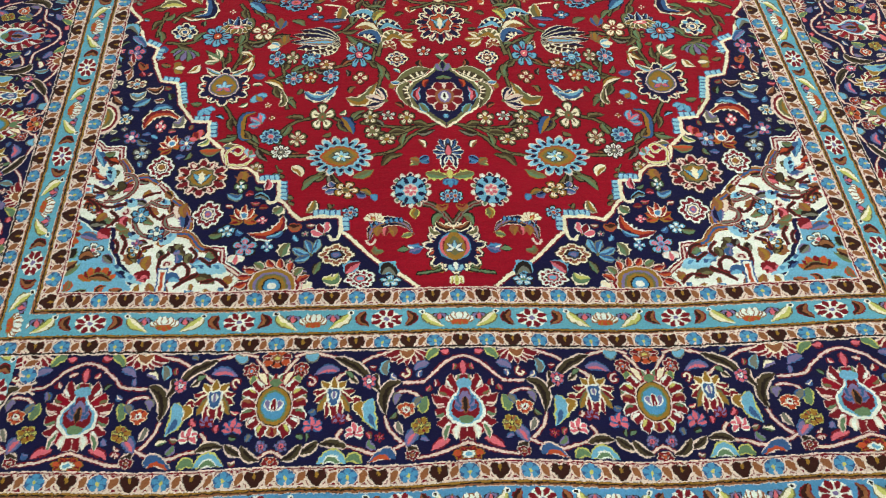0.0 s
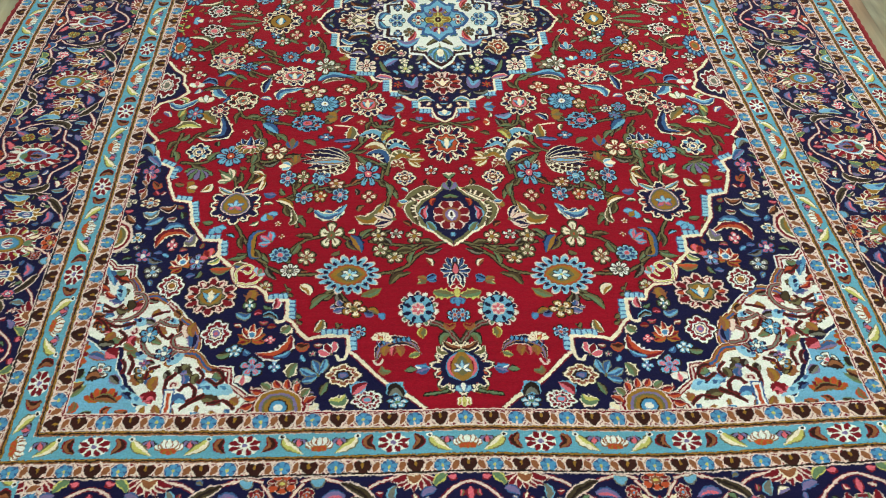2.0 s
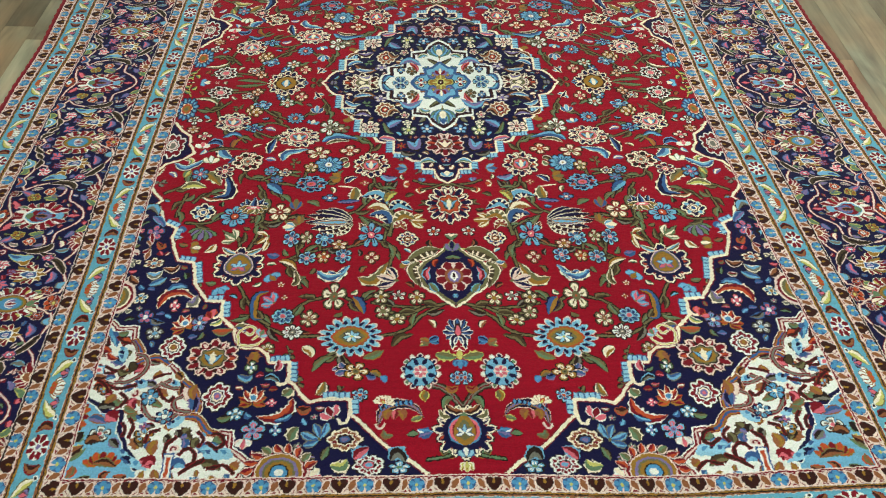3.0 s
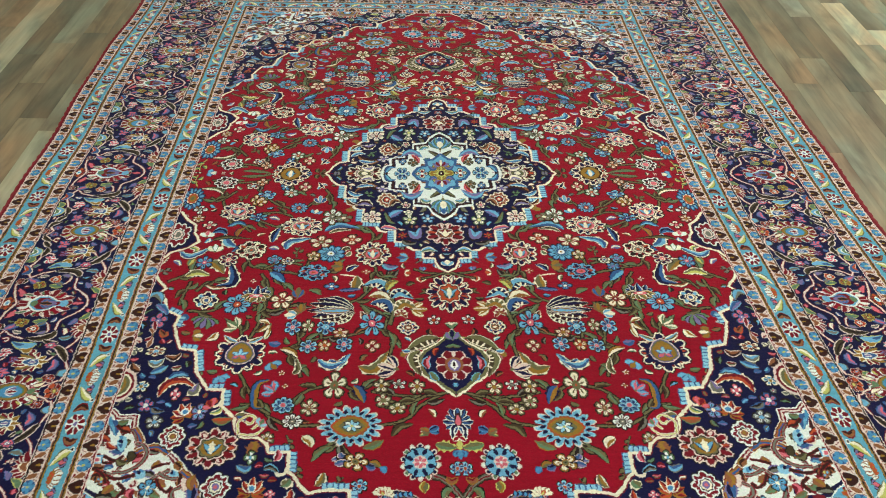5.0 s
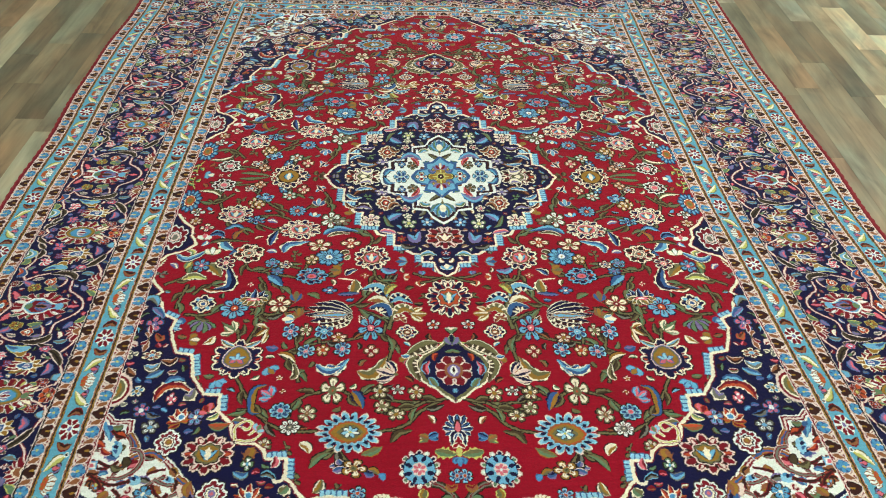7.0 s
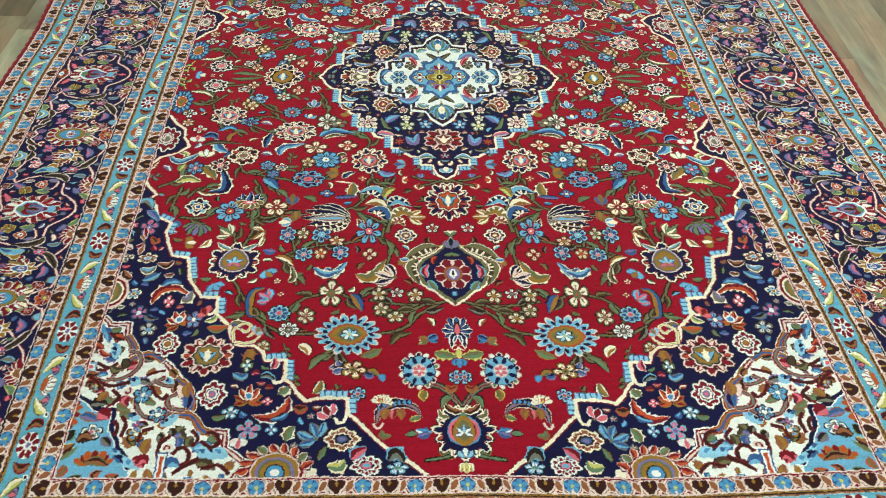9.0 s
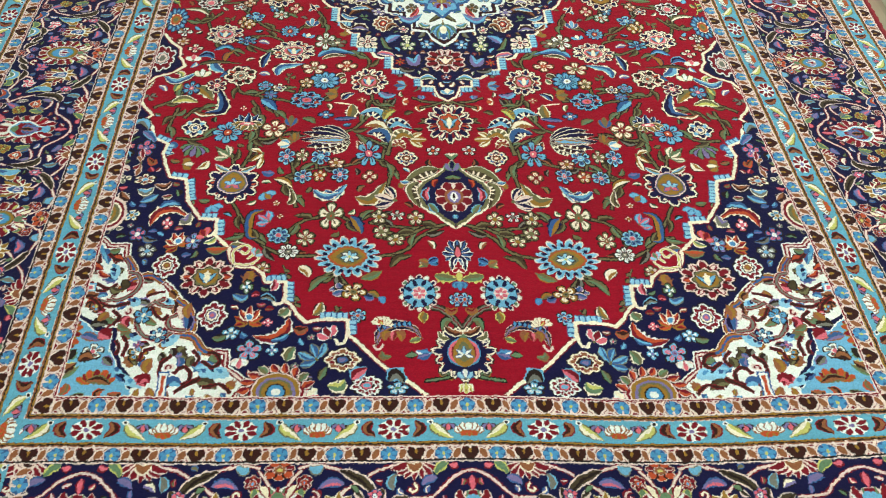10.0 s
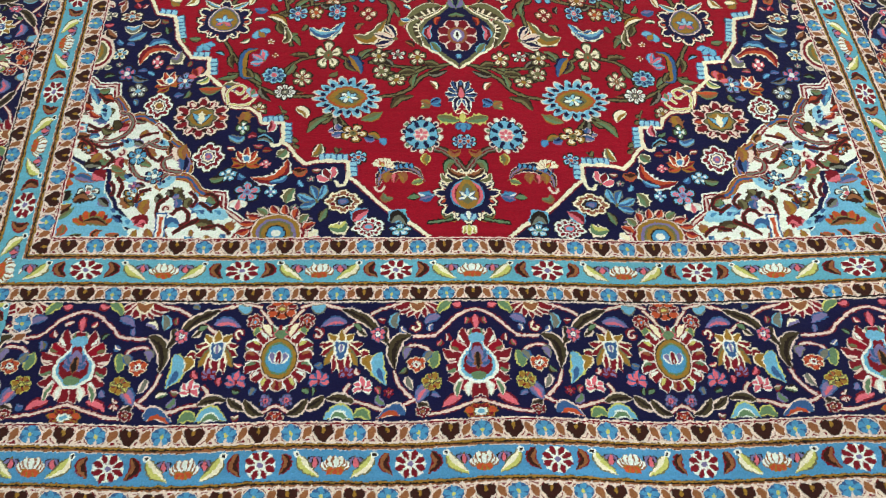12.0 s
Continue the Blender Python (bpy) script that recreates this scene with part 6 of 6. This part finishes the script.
    for k in range(8):
        t = -0.05 + k * 0.425
        r = 1.0 if k % 2 else 0.88
        wide_leaf([(pru * 0.40 * math.sin(t), pv - prv * 0.40 * math.cos(t)), (pru * 0.7 * math.sin(t + 0.16), pv - prv * 0.7 * math.cos(t + 0.16)), (pru * r * math.sin(t), pv - prv * r * math.cos(t))], 0.088, "MMRM"[k % 4], "Q")
        wide_leaf([(pru * 0.60 * math.sin(t + 0.2), pv - prv * 0.60 * math.cos(t + 0.2)), (pru * 0.74 * math.sin(t + 0.26), pv - prv * 0.74 * math.cos(t + 0.26)), (pru * 0.90 * math.sin(t + 0.22), pv - prv * 0.90 * math.cos(t + 0.22))], 0.026, "TWOQ"[k % 4], None)
    rim = [(-0.008, 0.300), (0.028, 0.350), (0.036, 0.410), (0.084, 0.500), (0.098, 0.570), (0.088, 0.640), (0.050, 0.690), (0.030, 0.720)]
    mid = 0.53
    for k, c in ((1.12, "M"), (1.05, "W"), (0.90, "S"), (0.76, "M")):
        q = smooth([(p[0] * k, mid + (p[1] - mid) * k) for p in rim], 4)
        fill([(-0.01, q[0][1])] + [tuple(p) for p in q] + [(-0.01, q[-1][1])], c)
    for t in (-1.7, 1.7, -0.8, 0.8, 0.0):
        wide_leaf([(0, mid), (0.030 * math.sin(t), mid - 0.05 * math.cos(t)), (0.060 * math.sin(t), mid - 0.12 * math.cos(t))], 0.070, "D" if t else "L", "L")
    wide_leaf([(0, 0.46), (0, 0.54), (0, 0.61)], 0.038, "K", "A")
    fill(oval(0, 0.66, 0.038, 0.038), "T")
    fill(oval(0, 0.335, 0.045, 0.045), "S")
    wide_leaf([(0, 0.12), (0.0, 0.19), (0.0, 0.26)], 0.045, "P", "M")
    for d in (0.055, 0.11):
        wide_leaf([(d * 0.8, 0.700), (d, 0.760), (d * 1.05, 0.830)], 0.032, "T" if d > 0.1 else "W", "Q")
    local_palmette(0.0, 0.955, 0.080, 0.075, 7, ("E", "M"), "G", ((0.5, "W"), (0.3, "S")))
    # round palmette
    pv, pru, prv = 0.475, 0.185, 0.310
    for k in range(9):
        t = math.pi - 0.1 + k * 0.40
        r = 1.0 if k % 2 else 0.9
        wide_leaf([(1 + pru * 0.50 * math.sin(t), pv - prv * 0.50 * math.cos(t)), (1 + pru * 0.75 * math.sin(t + 0.14), pv - prv * 0.75 * math.cos(t + 0.14)), (1 + pru * r * math.sin(t), pv - prv * r * math.cos(t))], 0.080, "M", "W" if k % 2 else "Q")
        wide_leaf([(1 + pru * 0.62 * math.sin(t + 0.2), pv - prv * 0.62 * math.cos(t + 0.2)), (1 + pru * 0.76 * math.sin(t + 0.24), pv - prv * 0.76 * math.cos(t + 0.24)), (1 + pru * 0.88 * math.sin(t + 0.2), pv - prv * 0.88 * math.cos(t + 0.2))], 0.028, "AYWT"[k % 4], None)
    for f, c in ((0.57, "Q"), (0.53, "K"), (0.50, "G"), (0.41, "T"), (0.36, "H")):
        fill(oval(1.0, pv + 0.01, pru * f * 0.92, prv * f * 1.08), c)
    for t in (-0.9, 0.0, 0.9):
        wide_leaf([(1.0, pv + prv * 0.18), (1 + pru * 0.2 * math.sin(t), pv), (1 + pru * 0.24 * math.sin(t), pv - prv * 0.2 * math.cos(t))], 0.040, "L" if t else "M", "W")
    wide_leaf([(1.0, pv - prv * 0.75), (1.0, pv - prv * 0.62), (1.0, pv - prv * 0.5)], 0.10, "T", "P")
    wide_leaf([(0.955, pv - prv * 0.55), (0.935, pv - prv * 0.8), (0.905, pv - prv * 0.95)], 0.045, "C", "M")
    local_palmette(1.0, 0.055, 0.085, 0.090, 7, ("E", "M"), "Q", ((0.4, "A"), (0.2, "Y")))
    local_palmette(1.0, 0.965, 0.045, 0.05, 5, "M", "Q", ((0.3, "E"),))


def wide_stroke(points, w, c, bend=True):
    """A vine in border units, whose two directions differ in length."""
    q = smooth(points) if bend else points
    for a, b in zip(q, q[1:]):
        d = b - a
        m = np.array([-d[1] * 0.65, d[0] / 0.65])
        m *= w / 2 / (np.hypot(m[0] / 0.65, m[1]) + 1e-9)
        fill([a + m - d * 0.2, b + m + d * 0.2, b - m + d * 0.2, a - m - d * 0.2], c)


def wide_leaf(points, w, c, e):
    p = [(q[0] / 0.65, q[1]) for q in points]
    for g, k in ((w + 0.030, e), (w, c)):
        if k:
            fill([(x * 0.65, y) for x, y in blade(p, g)], k)


def local_palmette(s, w, rs, rw, n, petal, edge_dye, discs):
    palmette(s, w, rs, rw, n, petal, edge_dye, discs, None, None)


# main border: repeats along the end and along the side, then the corner flower
for k in range(0, 4):
    s0 = 0.0 + 0.67 * ((k + 1) // 2)
    lo = 0.335 * k
    clip_to.append((max(0, lo), 1.433, max(0, lo + 0.335), 1.648))
    frame_of.append(along_end(1.433, s0, 1 if k % 2 == 0 else -1, 0.335, 0.215))
    border_unit()
    frame_of.pop()
    clip_to.pop()
for k in range(0, 6):
    s0 = 0.575 * ((k + 1) // 2)
    lo = 0.2875 * k
    clip_to.append((0.884, max(0, lo), 1.106, max(0, lo + 0.2875)))
    frame_of.append(along_side(0.884, s0, 1 if k % 2 == 0 else -1, 0.2875, 0.222))
    border_unit()
    frame_of.pop()
    clip_to.pop()
fill(rect(0.884, 1.433, 1.106, 1.648), "N", PIECES.index("main_border"))
palmette(0.995, 1.54, 0.062, 0.060, 13, "M", "Q", ((0.58, "G"), (0.5, "S"), (0.28, "C"), (0.18, "M")), None, None)
for a, b, c in (((0.90, 1.46), (0.93, 1.445), (0.97, 1.45)), ((0.90, 1.47), (0.892, 1.50), (0.895, 1.54)), ((1.03, 1.45), (1.07, 1.46), (1.09, 1.50)),
                ((1.09, 1.55), (1.085, 1.60), (1.05, 1.635)), ((0.90, 1.58), (0.92, 1.62), (0.97, 1.638))):
    leaf([a, b, c], 0.018, "O", "Q")
for u, v, c in ((0.93, 1.48, "E"), (1.06, 1.48, "P"), (0.93, 1.61, "P"), (1.07, 1.61, "E"), (1.08, 1.54, "S"), (1.0, 1.625, "T")):
    flower(u, v, 0.020, 0.018, 6, c, "C", "Q")

scatter("N", (0, 1.44, 1.1, 1.645), 0.019, 28000, 12, (("T", "K", "leaf"), ("P", "D", "flower"), ("M", "Q", "flower"), ("L", "K", "leaf"), ("S", "L", "leaf"), ("J", "Q", "sprig"), ("P", "W", "bud"), ("C", "M", "curl")))
scatter("N", (0.89, 0, 1.1, 1.645), 0.019, 28000, 13, (("T", "K", "leaf"), ("P", "D", "flower"), ("M", "Q", "flower"), ("L", "K", "leaf"), ("S", "L", "leaf"), ("J", "Q", "sprig"), ("P", "W", "bud"), ("C", "M", "curl")))
scatter("N", (0, 1.44, 1.1, 1.645), 0.0125, 5600, 14, (("T", "K", "leaf"), ("P", "M", "flower"), ("L", "K", "leaf"), ("Q", "M", "leaf"), ("S", "K", "leaf")))
scatter("N", (0.89, 0, 1.1, 1.645), 0.0125, 7200, 15, (("T", "K", "leaf"), ("P", "M", "flower"), ("L", "K", "leaf"), ("Q", "M", "leaf"), ("S", "K", "leaf")))
for box_uv, seed in (((0, 1.44, 1.1, 1.645), 61), ((0.89, 0, 1.1, 1.645), 62)):
    scatter("N", box_uv, 0.0105, 9000, seed, (("Q", "M", "curl"), ("T", "K", "leaf"), ("P", "M", "flower"), ("L", "D", "leaf"), ("Q", "M", "sprig"), ("C", "M", "curl")))
    scatter("N", box_uv, 0.0078, 9000, seed + 2, (("Q", "M", "leaf"), ("T", "K", "leaf"), ("J", "D", "leaf"), ("P", "M", "leaf"), ("L", "D", "leaf")))
for x0, y0, number in ((0.752, 1.300, "inner_guard_stripe"), (1.106, 1.648, "outer_guard_stripe")):
    outer = number[0] == "o"
    ground_dye[0] = "Z" if outer else "U"
    n0 = PIECES.index(number)
    a, b, c, d = (0.0, 0.046, 0.100, 0.146) if outer else (0.0, 0.046, 0.096, 0.132)
    e, f = x0 + d, y0 + d
    fill([(x0, -1), (e, -1), (e, f), (-1, f), (-1, y0), (x0, y0)], "Q")
    both(rosette_unit, x0 + 0.003, y0 + 0.003, x0 + 0.02, y0 + 0.02, 0.1, 0.1, 0.0, 0.5, 0.92)
    ground_dye[0] = "Z" if outer else "U"
    both(blue_unit, x0 + 0.047, y0 + 0.047, x0 + 0.068, y0 + 0.068, 0.25, 0.25, -0.5, -0.5, 0.94 if not outer else 1.02)
    wide = 0.046 if not outer else 0.050
    for at in (0.0365, 0.0460 + (0.046 if not outer else 0.050)):
        stripes(x0 + at, y0 + at, "K", 0.0095)
        stripes(x0 + at + 0.0005, y0 + at + 0.0005, "G", 0.0030)
        stripes(x0 + at + 0.0062, y0 + at + 0.0062, "A", 0.0030)
    both(rosette_unit, x0 + 0.055 + wide, y0 + 0.055 + wide, x0 + 0.072 + wide, y0 + 0.072 + wide, 0.1, 0.1, 0.5, 0.0, 0.86)
    stripes(x0, y0, "M", 0.0050)
    stripes(x0, y0, "Q", 0.0026)
    if not outer:
        stripes(x0 + d - 0.005, y0 + d - 0.005, "K", 0.0036)
fill(rect(1.243, -1, 2, 3), "M")


# ---- the rug as knotted pile ----
def rug_place(u, v):
    """Where a knot of the design lies on the floor: the far end was woven a little shorter and askew, the near end a little wider."""
    far = np.interp(v, (0, 0.464, 1.30, 1.433, 1.648, 1.795), (0, 0.473, 1.206, 1.345, 1.553, 1.663))
    y = np.where(v < 0, v, far) - (0.028 + 0.036 * u) * np.clip((v - 0.7) / 0.6, 0, 1)
    near = np.clip(-v, 0, 2)
    out = np.clip((u - 0.45) / 0.35, 0, 1)
    x = u + 0.036 * near / 1.3 * out * out * (3 - 2 * out) + 0.008 * near
    x = x + 0.028 * np.clip(v / 1.7, 0, 1) * np.clip(-u / 1.25, 0, 1) ** 2
    y = y - 0.012 * np.sin(math.pi * np.clip(u / 0.72, 0, 1)) * np.clip((near - 0.3) / 0.6, 0, 1)
    x = x + 0.006 * np.sin(y * 5.1 + 1.0) * (np.abs(u) / 1.25) ** 3 + 0.003 * np.sin(y * 13.0 + np.sign(u)) * (np.abs(u) / 1.25) ** 6
    y = y + 0.004 * np.sin(u * 6.0 + 0.5) * (np.abs(v) / 1.8) ** 2 + 0.003 * np.sin(u * 15.0) * (np.abs(v) / 1.8) ** 4
    return x, y


def rug_height(x, y):
    h = 0.0025 * np.sin(x * 4.3 + y * 1.7) + 0.002 * np.sin(y * 6.1 - x * 2.0 + 1) + 0.0012 * np.sin(x * 15 + y * 11)
    h = h + 0.007 * np.exp(-((x - 0.62 - 0.15 * (y + 1.6)) / 0.05) ** 2) * np.clip((-y - 1.45) / 0.25, 0, 1)
    return 0.013 + h


rug = tagged(new("persian_rug"), "large red and navy floral Persian rug on the floor", "rug")


PART_LABELS = dict(
    field="crimson wool field with scattered flowers and vines", medallion="navy stepped medallion edged in cream and sky blue",
    medallion_centre="white inner medallion with blue leaves", medallion_star="sky-blue star with gold flower", pendant="navy drop-shaped pendant with olive leaves",
    corner_piece="navy corner piece with scalloped cream edge", cream_corner="cream corner panel with brown scrolls", blue_corner="sky-blue corner with orange lotus",
    inner_guard_stripe="turquoise stripe between rosette bands", main_border="wide navy border with red palmettes", outer_guard_stripe="blue stripe between rosette bands")


def lay_pile():
    rng = np.random.default_rng(4)
    mu, mv = NU // 2, NV // 2
    u = np.arange(-mu, mu + 1) * 2 * KNOT
    v = np.arange(-mv, mv + 1) * 2 * KNOT
    gu, gv = np.meshgrid(u, v)
    gx, gy = rug_place(gu, gv)
    gz = rug_height(gx, gy) + rng.normal(0, 0.0003, gx.shape)
    jitter = rng.normal(0, 0.00045, (2, *gx.shape))
    jitter[:, [0, -1], :], jitter[:, :, [0, -1]] = 0, 0
    gx, gy = gx + jitter[0], gy + jitter[1]
    whole = np.zeros((2 * NV, 2 * NU), np.uint8)
    parts = np.zeros((NV, NU), np.int32)
    coarse = piece[::2, ::2]
    for sv in (0, 1):
        for su in (0, 1):
            rows = slice(NV, None) if sv else slice(NV - 1, None, -1)
            cols = slice(NU, None) if su else slice(NU - 1, None, -1)
            whole[rows, cols] = weave
            # a piece that touches an axis is one piece across it
            number = coarse.astype(np.int32) * 4
            for p in range(len(PIECES)):
                inside = coarse == p
                if not inside.any():
                    continue
                cross_u, cross_v = inside[:, 0].any(), inside[0, :].any()
                number[inside] += (0 if cross_u else su) + 2 * (0 if cross_v else sv)
            rows = slice(mv, None) if sv else slice(mv - 1, None, -1)
            cols = slice(mu, None) if su else slice(mu - 1, None, -1)
            parts[rows, cols] = number
    palette = np.array([[((c / 255 + 0.055) / 1.055) ** 2.4 if c > 10 else c / 255 / 12.92 for c in DYES[k]] for k in DYE_ORDER])
    shade = rng.normal(1.0, 0.05, parts.shape) * (1 + 0.025 * np.sin(np.arange(NV) * 0.9) * rng.random(NV))[:, None]
    wide = NU + 1
    for number in np.unique(parts):
        j, i = np.nonzero(parts == number)
        corner = np.stack([j * wide + i, j * wide + i + 1, (j + 1) * wide + i + 1, (j + 1) * wide + i], 1)
        used, index = np.unique(corner, return_inverse=True)
        n = len(j)
        me = bpy.data.meshes.new(PIECES[number // 4])
        me.vertices.add(len(used))
        me.loops.add(4 * n)
        me.polygons.add(n)
        me.vertices.foreach_set("co", np.stack([gx.flat[used], gy.flat[used], gz.flat[used]], 1).astype(np.float32).ravel())
        me.loops.foreach_set("vertex_index", index.reshape(-1).astype(np.int32))
        me.polygons.foreach_set("loop_start", np.arange(0, 4 * n, 4, dtype=np.int32))
        me.polygons.foreach_set("loop_total", np.full(n, 4, np.int32))
        me.update()
        dyes = np.stack([whole[2 * j, 2 * i], whole[2 * j, 2 * i + 1], whole[2 * j + 1, 2 * i + 1], whole[2 * j + 1, 2 * i]], 1)
        yarn = np.ones((n, 4, 4), np.float32)
        yarn[..., :3] = np.clip(palette[dyes] * shade[j, i][:, None, None], 0.002, 0.95)
        me.attributes.new("dye", "BYTE_COLOR", "CORNER").data.foreach_set("color", yarn.ravel())
        me.materials.append(WOOL)
        name = PIECES[number // 4]
        ob = new(name, me)
        ob.parent = rug
        tagged(ob, PART_LABELS.get(name, ""))


lay_pile()


def strip_mesh(name, rows, mat, parent, label=""):
    """A lofted strip or tube from rows of equally many points."""
    bm = bmesh.new()
    rings = [[bm.verts.new(p) for p in row] for row in rows]
    for a, b in zip(rings, rings[1:]):
        for k in range(len(a) - 1):
            bm.faces.new((a[k], a[k + 1], b[k + 1], b[k]))
    bmesh.ops.recalc_face_normals(bm, faces=bm.faces)
    return part(name, bm, mat, parent, label)


def place_one(u, v):
    x, y = rug_place(np.array(u), np.array(v))
    return float(x), float(y)


def rug_trims():
    for side in (-1, 1):
        rows = []
        for k in range(361):
            v = -HALF_V + 2 * HALF_V * k / 360
            x, y = place_one(side * NU * KNOT, v)
            z = float(rug_height(np.array(x), np.array(y)))
            r = 0.0062 + 0.0010 * math.sin(k * 1.9) + 0.001 * noise.noise((k * 0.37, side, 0))
            rows.append([(x + side * (r * 0.6 + r * math.cos(a)), y, max(0.001, z * 0.55 + 0.85 * r * math.sin(a))) for a in np.linspace(0, 2 * math.pi, 9)])
        strip_mesh("selvedge", rows, SELVEDGE, rug, "red overcast wool edge cord")
    for end in (-1, 1):
        rows = []
        for k in range(241):
            u = NU * KNOT * (-1 + 2 * k / 240)
            x, y = place_one(u, end * NV * KNOT)
            z = float(rug_height(np.array(x), np.array(y)))
            d = 0.020 + 0.005 * noise.noise((k * 0.21, end, 3))
            rows.append([(x, y - end * 0.004, z - 0.001), (x, y + end * 0.004, z - 0.0005), (x, y + end * d * 0.8, z * 0.7), (x, y + end * d, 0.002)])
        strip_mesh("kilim_end", rows, FRINGE, rug, "cream flatwoven cotton end band")
        bm = bmesh.new()
        rnd = random.Random(7 + end)
        for k in range(420):
            u = NU * KNOT * (-1 + 2 * (k + rnd.random()) / 420)
            x, y = place_one(u, end * NV * KNOT)
            y += end * 0.016
            long = rnd.uniform(0.008, 0.02)
            dx = rnd.uniform(-0.006, 0.006)
            w = 0.0012
            q = [bm.verts.new(p) for p in ((x - w, y, 0.006), (x + w, y, 0.006), (x + dx + w, y + end * long, 0.0025), (x + dx - w, y + end * long, 0.0025),
                                           (x, y, 0.008), (x + dx, y + end * long, 0.004))]
            bm.faces.new((q[0], q[4], q[5], q[3]))
            bm.faces.new((q[4], q[1], q[2], q[5]))
        part("fringe", bm, FRINGE, rug, "short cream cotton fringe")
    rows = []
    for v in np.linspace(-NV * KNOT, NV * KNOT, 121):
        row = []
        for u in np.linspace(-NU * KNOT, NU * KNOT, 61):
            x, y = place_one(u, v)
            row.append((x, y, max(0.0015, float(rug_height(np.array(x), np.array(y))) - 0.008)))
        rows.append(row)
    strip_mesh("backing", rows, BACKING, rug, "woven cotton back of the rug")


rug_trims()

# ---- the room ----
X0, X1, Y0, Y1, TOP = -4.23, 4.23, -4.4, 5.6, 2.9
ROOM = Matrix.Rotation(radians(-1.5), 4, "Z")  # the room and its floor lie a little askew to the rug


def structure(name, label, build, mat, kind="structure"):
    bm = bmesh.new()
    build(bm)
    me = bpy.data.meshes.new(name)
    bm.to_mesh(me)
    bm.free()
    me.materials.append(mat)
    ob = new(name, me)
    ob.matrix_basis = ROOM
    return tagged(ob, label, "", "", kind)


floor = structure("floor", "wood laminate floor of grey, tan and brown strips", lambda bm: box(bm, X0, X1, Y0, Y1, -0.06, -0.0045), SUBFLOOR)
for name, b in (("wall_north", (X0 - 0.15, X1 + 0.15, Y1, Y1 + 0.15, -0.06, TOP)), ("wall_south", (X0 - 0.15, X1 + 0.15, Y0 - 0.15, Y0, -0.06, TOP)),
                ("wall_west", (X0 - 0.15, X0, Y0, Y1, -0.06, TOP)), ("wall_east", (X1, X1 + 0.15, Y0, Y1, -0.06, TOP))):
    structure(name, "plain white painted wall", lambda bm, b=b: box(bm, *b), PAINT)
structure("ceiling", "plain white painted ceiling", lambda bm: box(bm, X0 - 0.15, X1 + 0.15, Y0 - 0.15, Y1 + 0.15, TOP, TOP + 0.15), SOFFIT)


def added_fitting(x, y):
    """A ceiling panel light, added out of view to light the rug: white frame round a lit diffuser."""
    top = tagged(new("ceiling_light"), "added ceiling light out of view, white with lit diffuser", "ceiling light", "ceiling lights")
    bm = bmesh.new()
    for b in ((-0.62, 0.62, -0.33, -0.30), (-0.62, 0.62, 0.30, 0.33), (-0.62, -0.59, -0.30, 0.30), (0.59, 0.62, -0.30, 0.30)):
        box(bm, *b, -0.05, -0.001, 0.003)
    part("frame", bm, HOUSING, top)
    part("diffuser", box(bmesh.new(), -0.588, 0.588, -0.298, 0.298, -0.035, -0.02), GLOW, top)
    top.matrix_basis = ROOM @ pose(x, y, TOP, 0, 0, 90)
    return top


# three rows of added panels, spaced to even out brightness along the rug
for x in (-1.1, 1.1, 3.1):
    for y in (-2.5, 0.2, 3.0):
        if x == -1.1 and y == -2.5:
            first_light = added_fitting(x, y)
        else:
            copy_thing(first_light, ROOM @ pose(x, y, TOP, 0, 0, 90))

# floor strips: those beside the rug one by one, the rest of the room joined
def lay_boards():
    rnd = random.Random(11)
    wide = 0.094
    cache = {}
    rest = bmesh.new()
    for row in range(90):
        x = X0 + (row + 0.5) * wide
        y = Y0
        long = rnd.uniform(0.15, 0.8)
        while y < Y1 - 0.01:
            if y + long > Y1 - 0.12:
                long = Y1 - y
            p = ROOM @ Vector((x, y + long / 2, 0))
            near = -2.5 < p.x < 2.7 and -1.0 < p.y < 2.7
            hidden = abs(p.x) < 1.05 and -1.0 < p.y < 1.2
            half = (wide / 2 - 0.0004, long / 2 - 0.0004)
            if near and not hidden:
                key = round(long, 3)
                if key not in cache:
                    bm = box(bmesh.new(), -half[0], half[0], -half[1], half[1], -0.004, 0.0)
                    cache[key] = bpy.data.meshes.new("plank")
                    bm.to_mesh(cache[key])
                    bm.free()
                    cache[key].materials.append(BOARD)
                ob = new("plank", cache[key])
                ob.parent = floor
                ob.matrix_basis = Matrix.Translation((x, y + long / 2, 0))
            else:
                box(rest, x - half[0], x + half[0], y + long / 2 - half[1], y + long / 2 + half[1], -0.004, 0.0)
            y += long
            long = rnd.choice((0.32, 0.42, 0.52, 0.66, 0.84, 1.05))
    tagged(part("far_planks", rest, BOARD_FAR, floor), "", "", "", "stuff")


lay_boards()
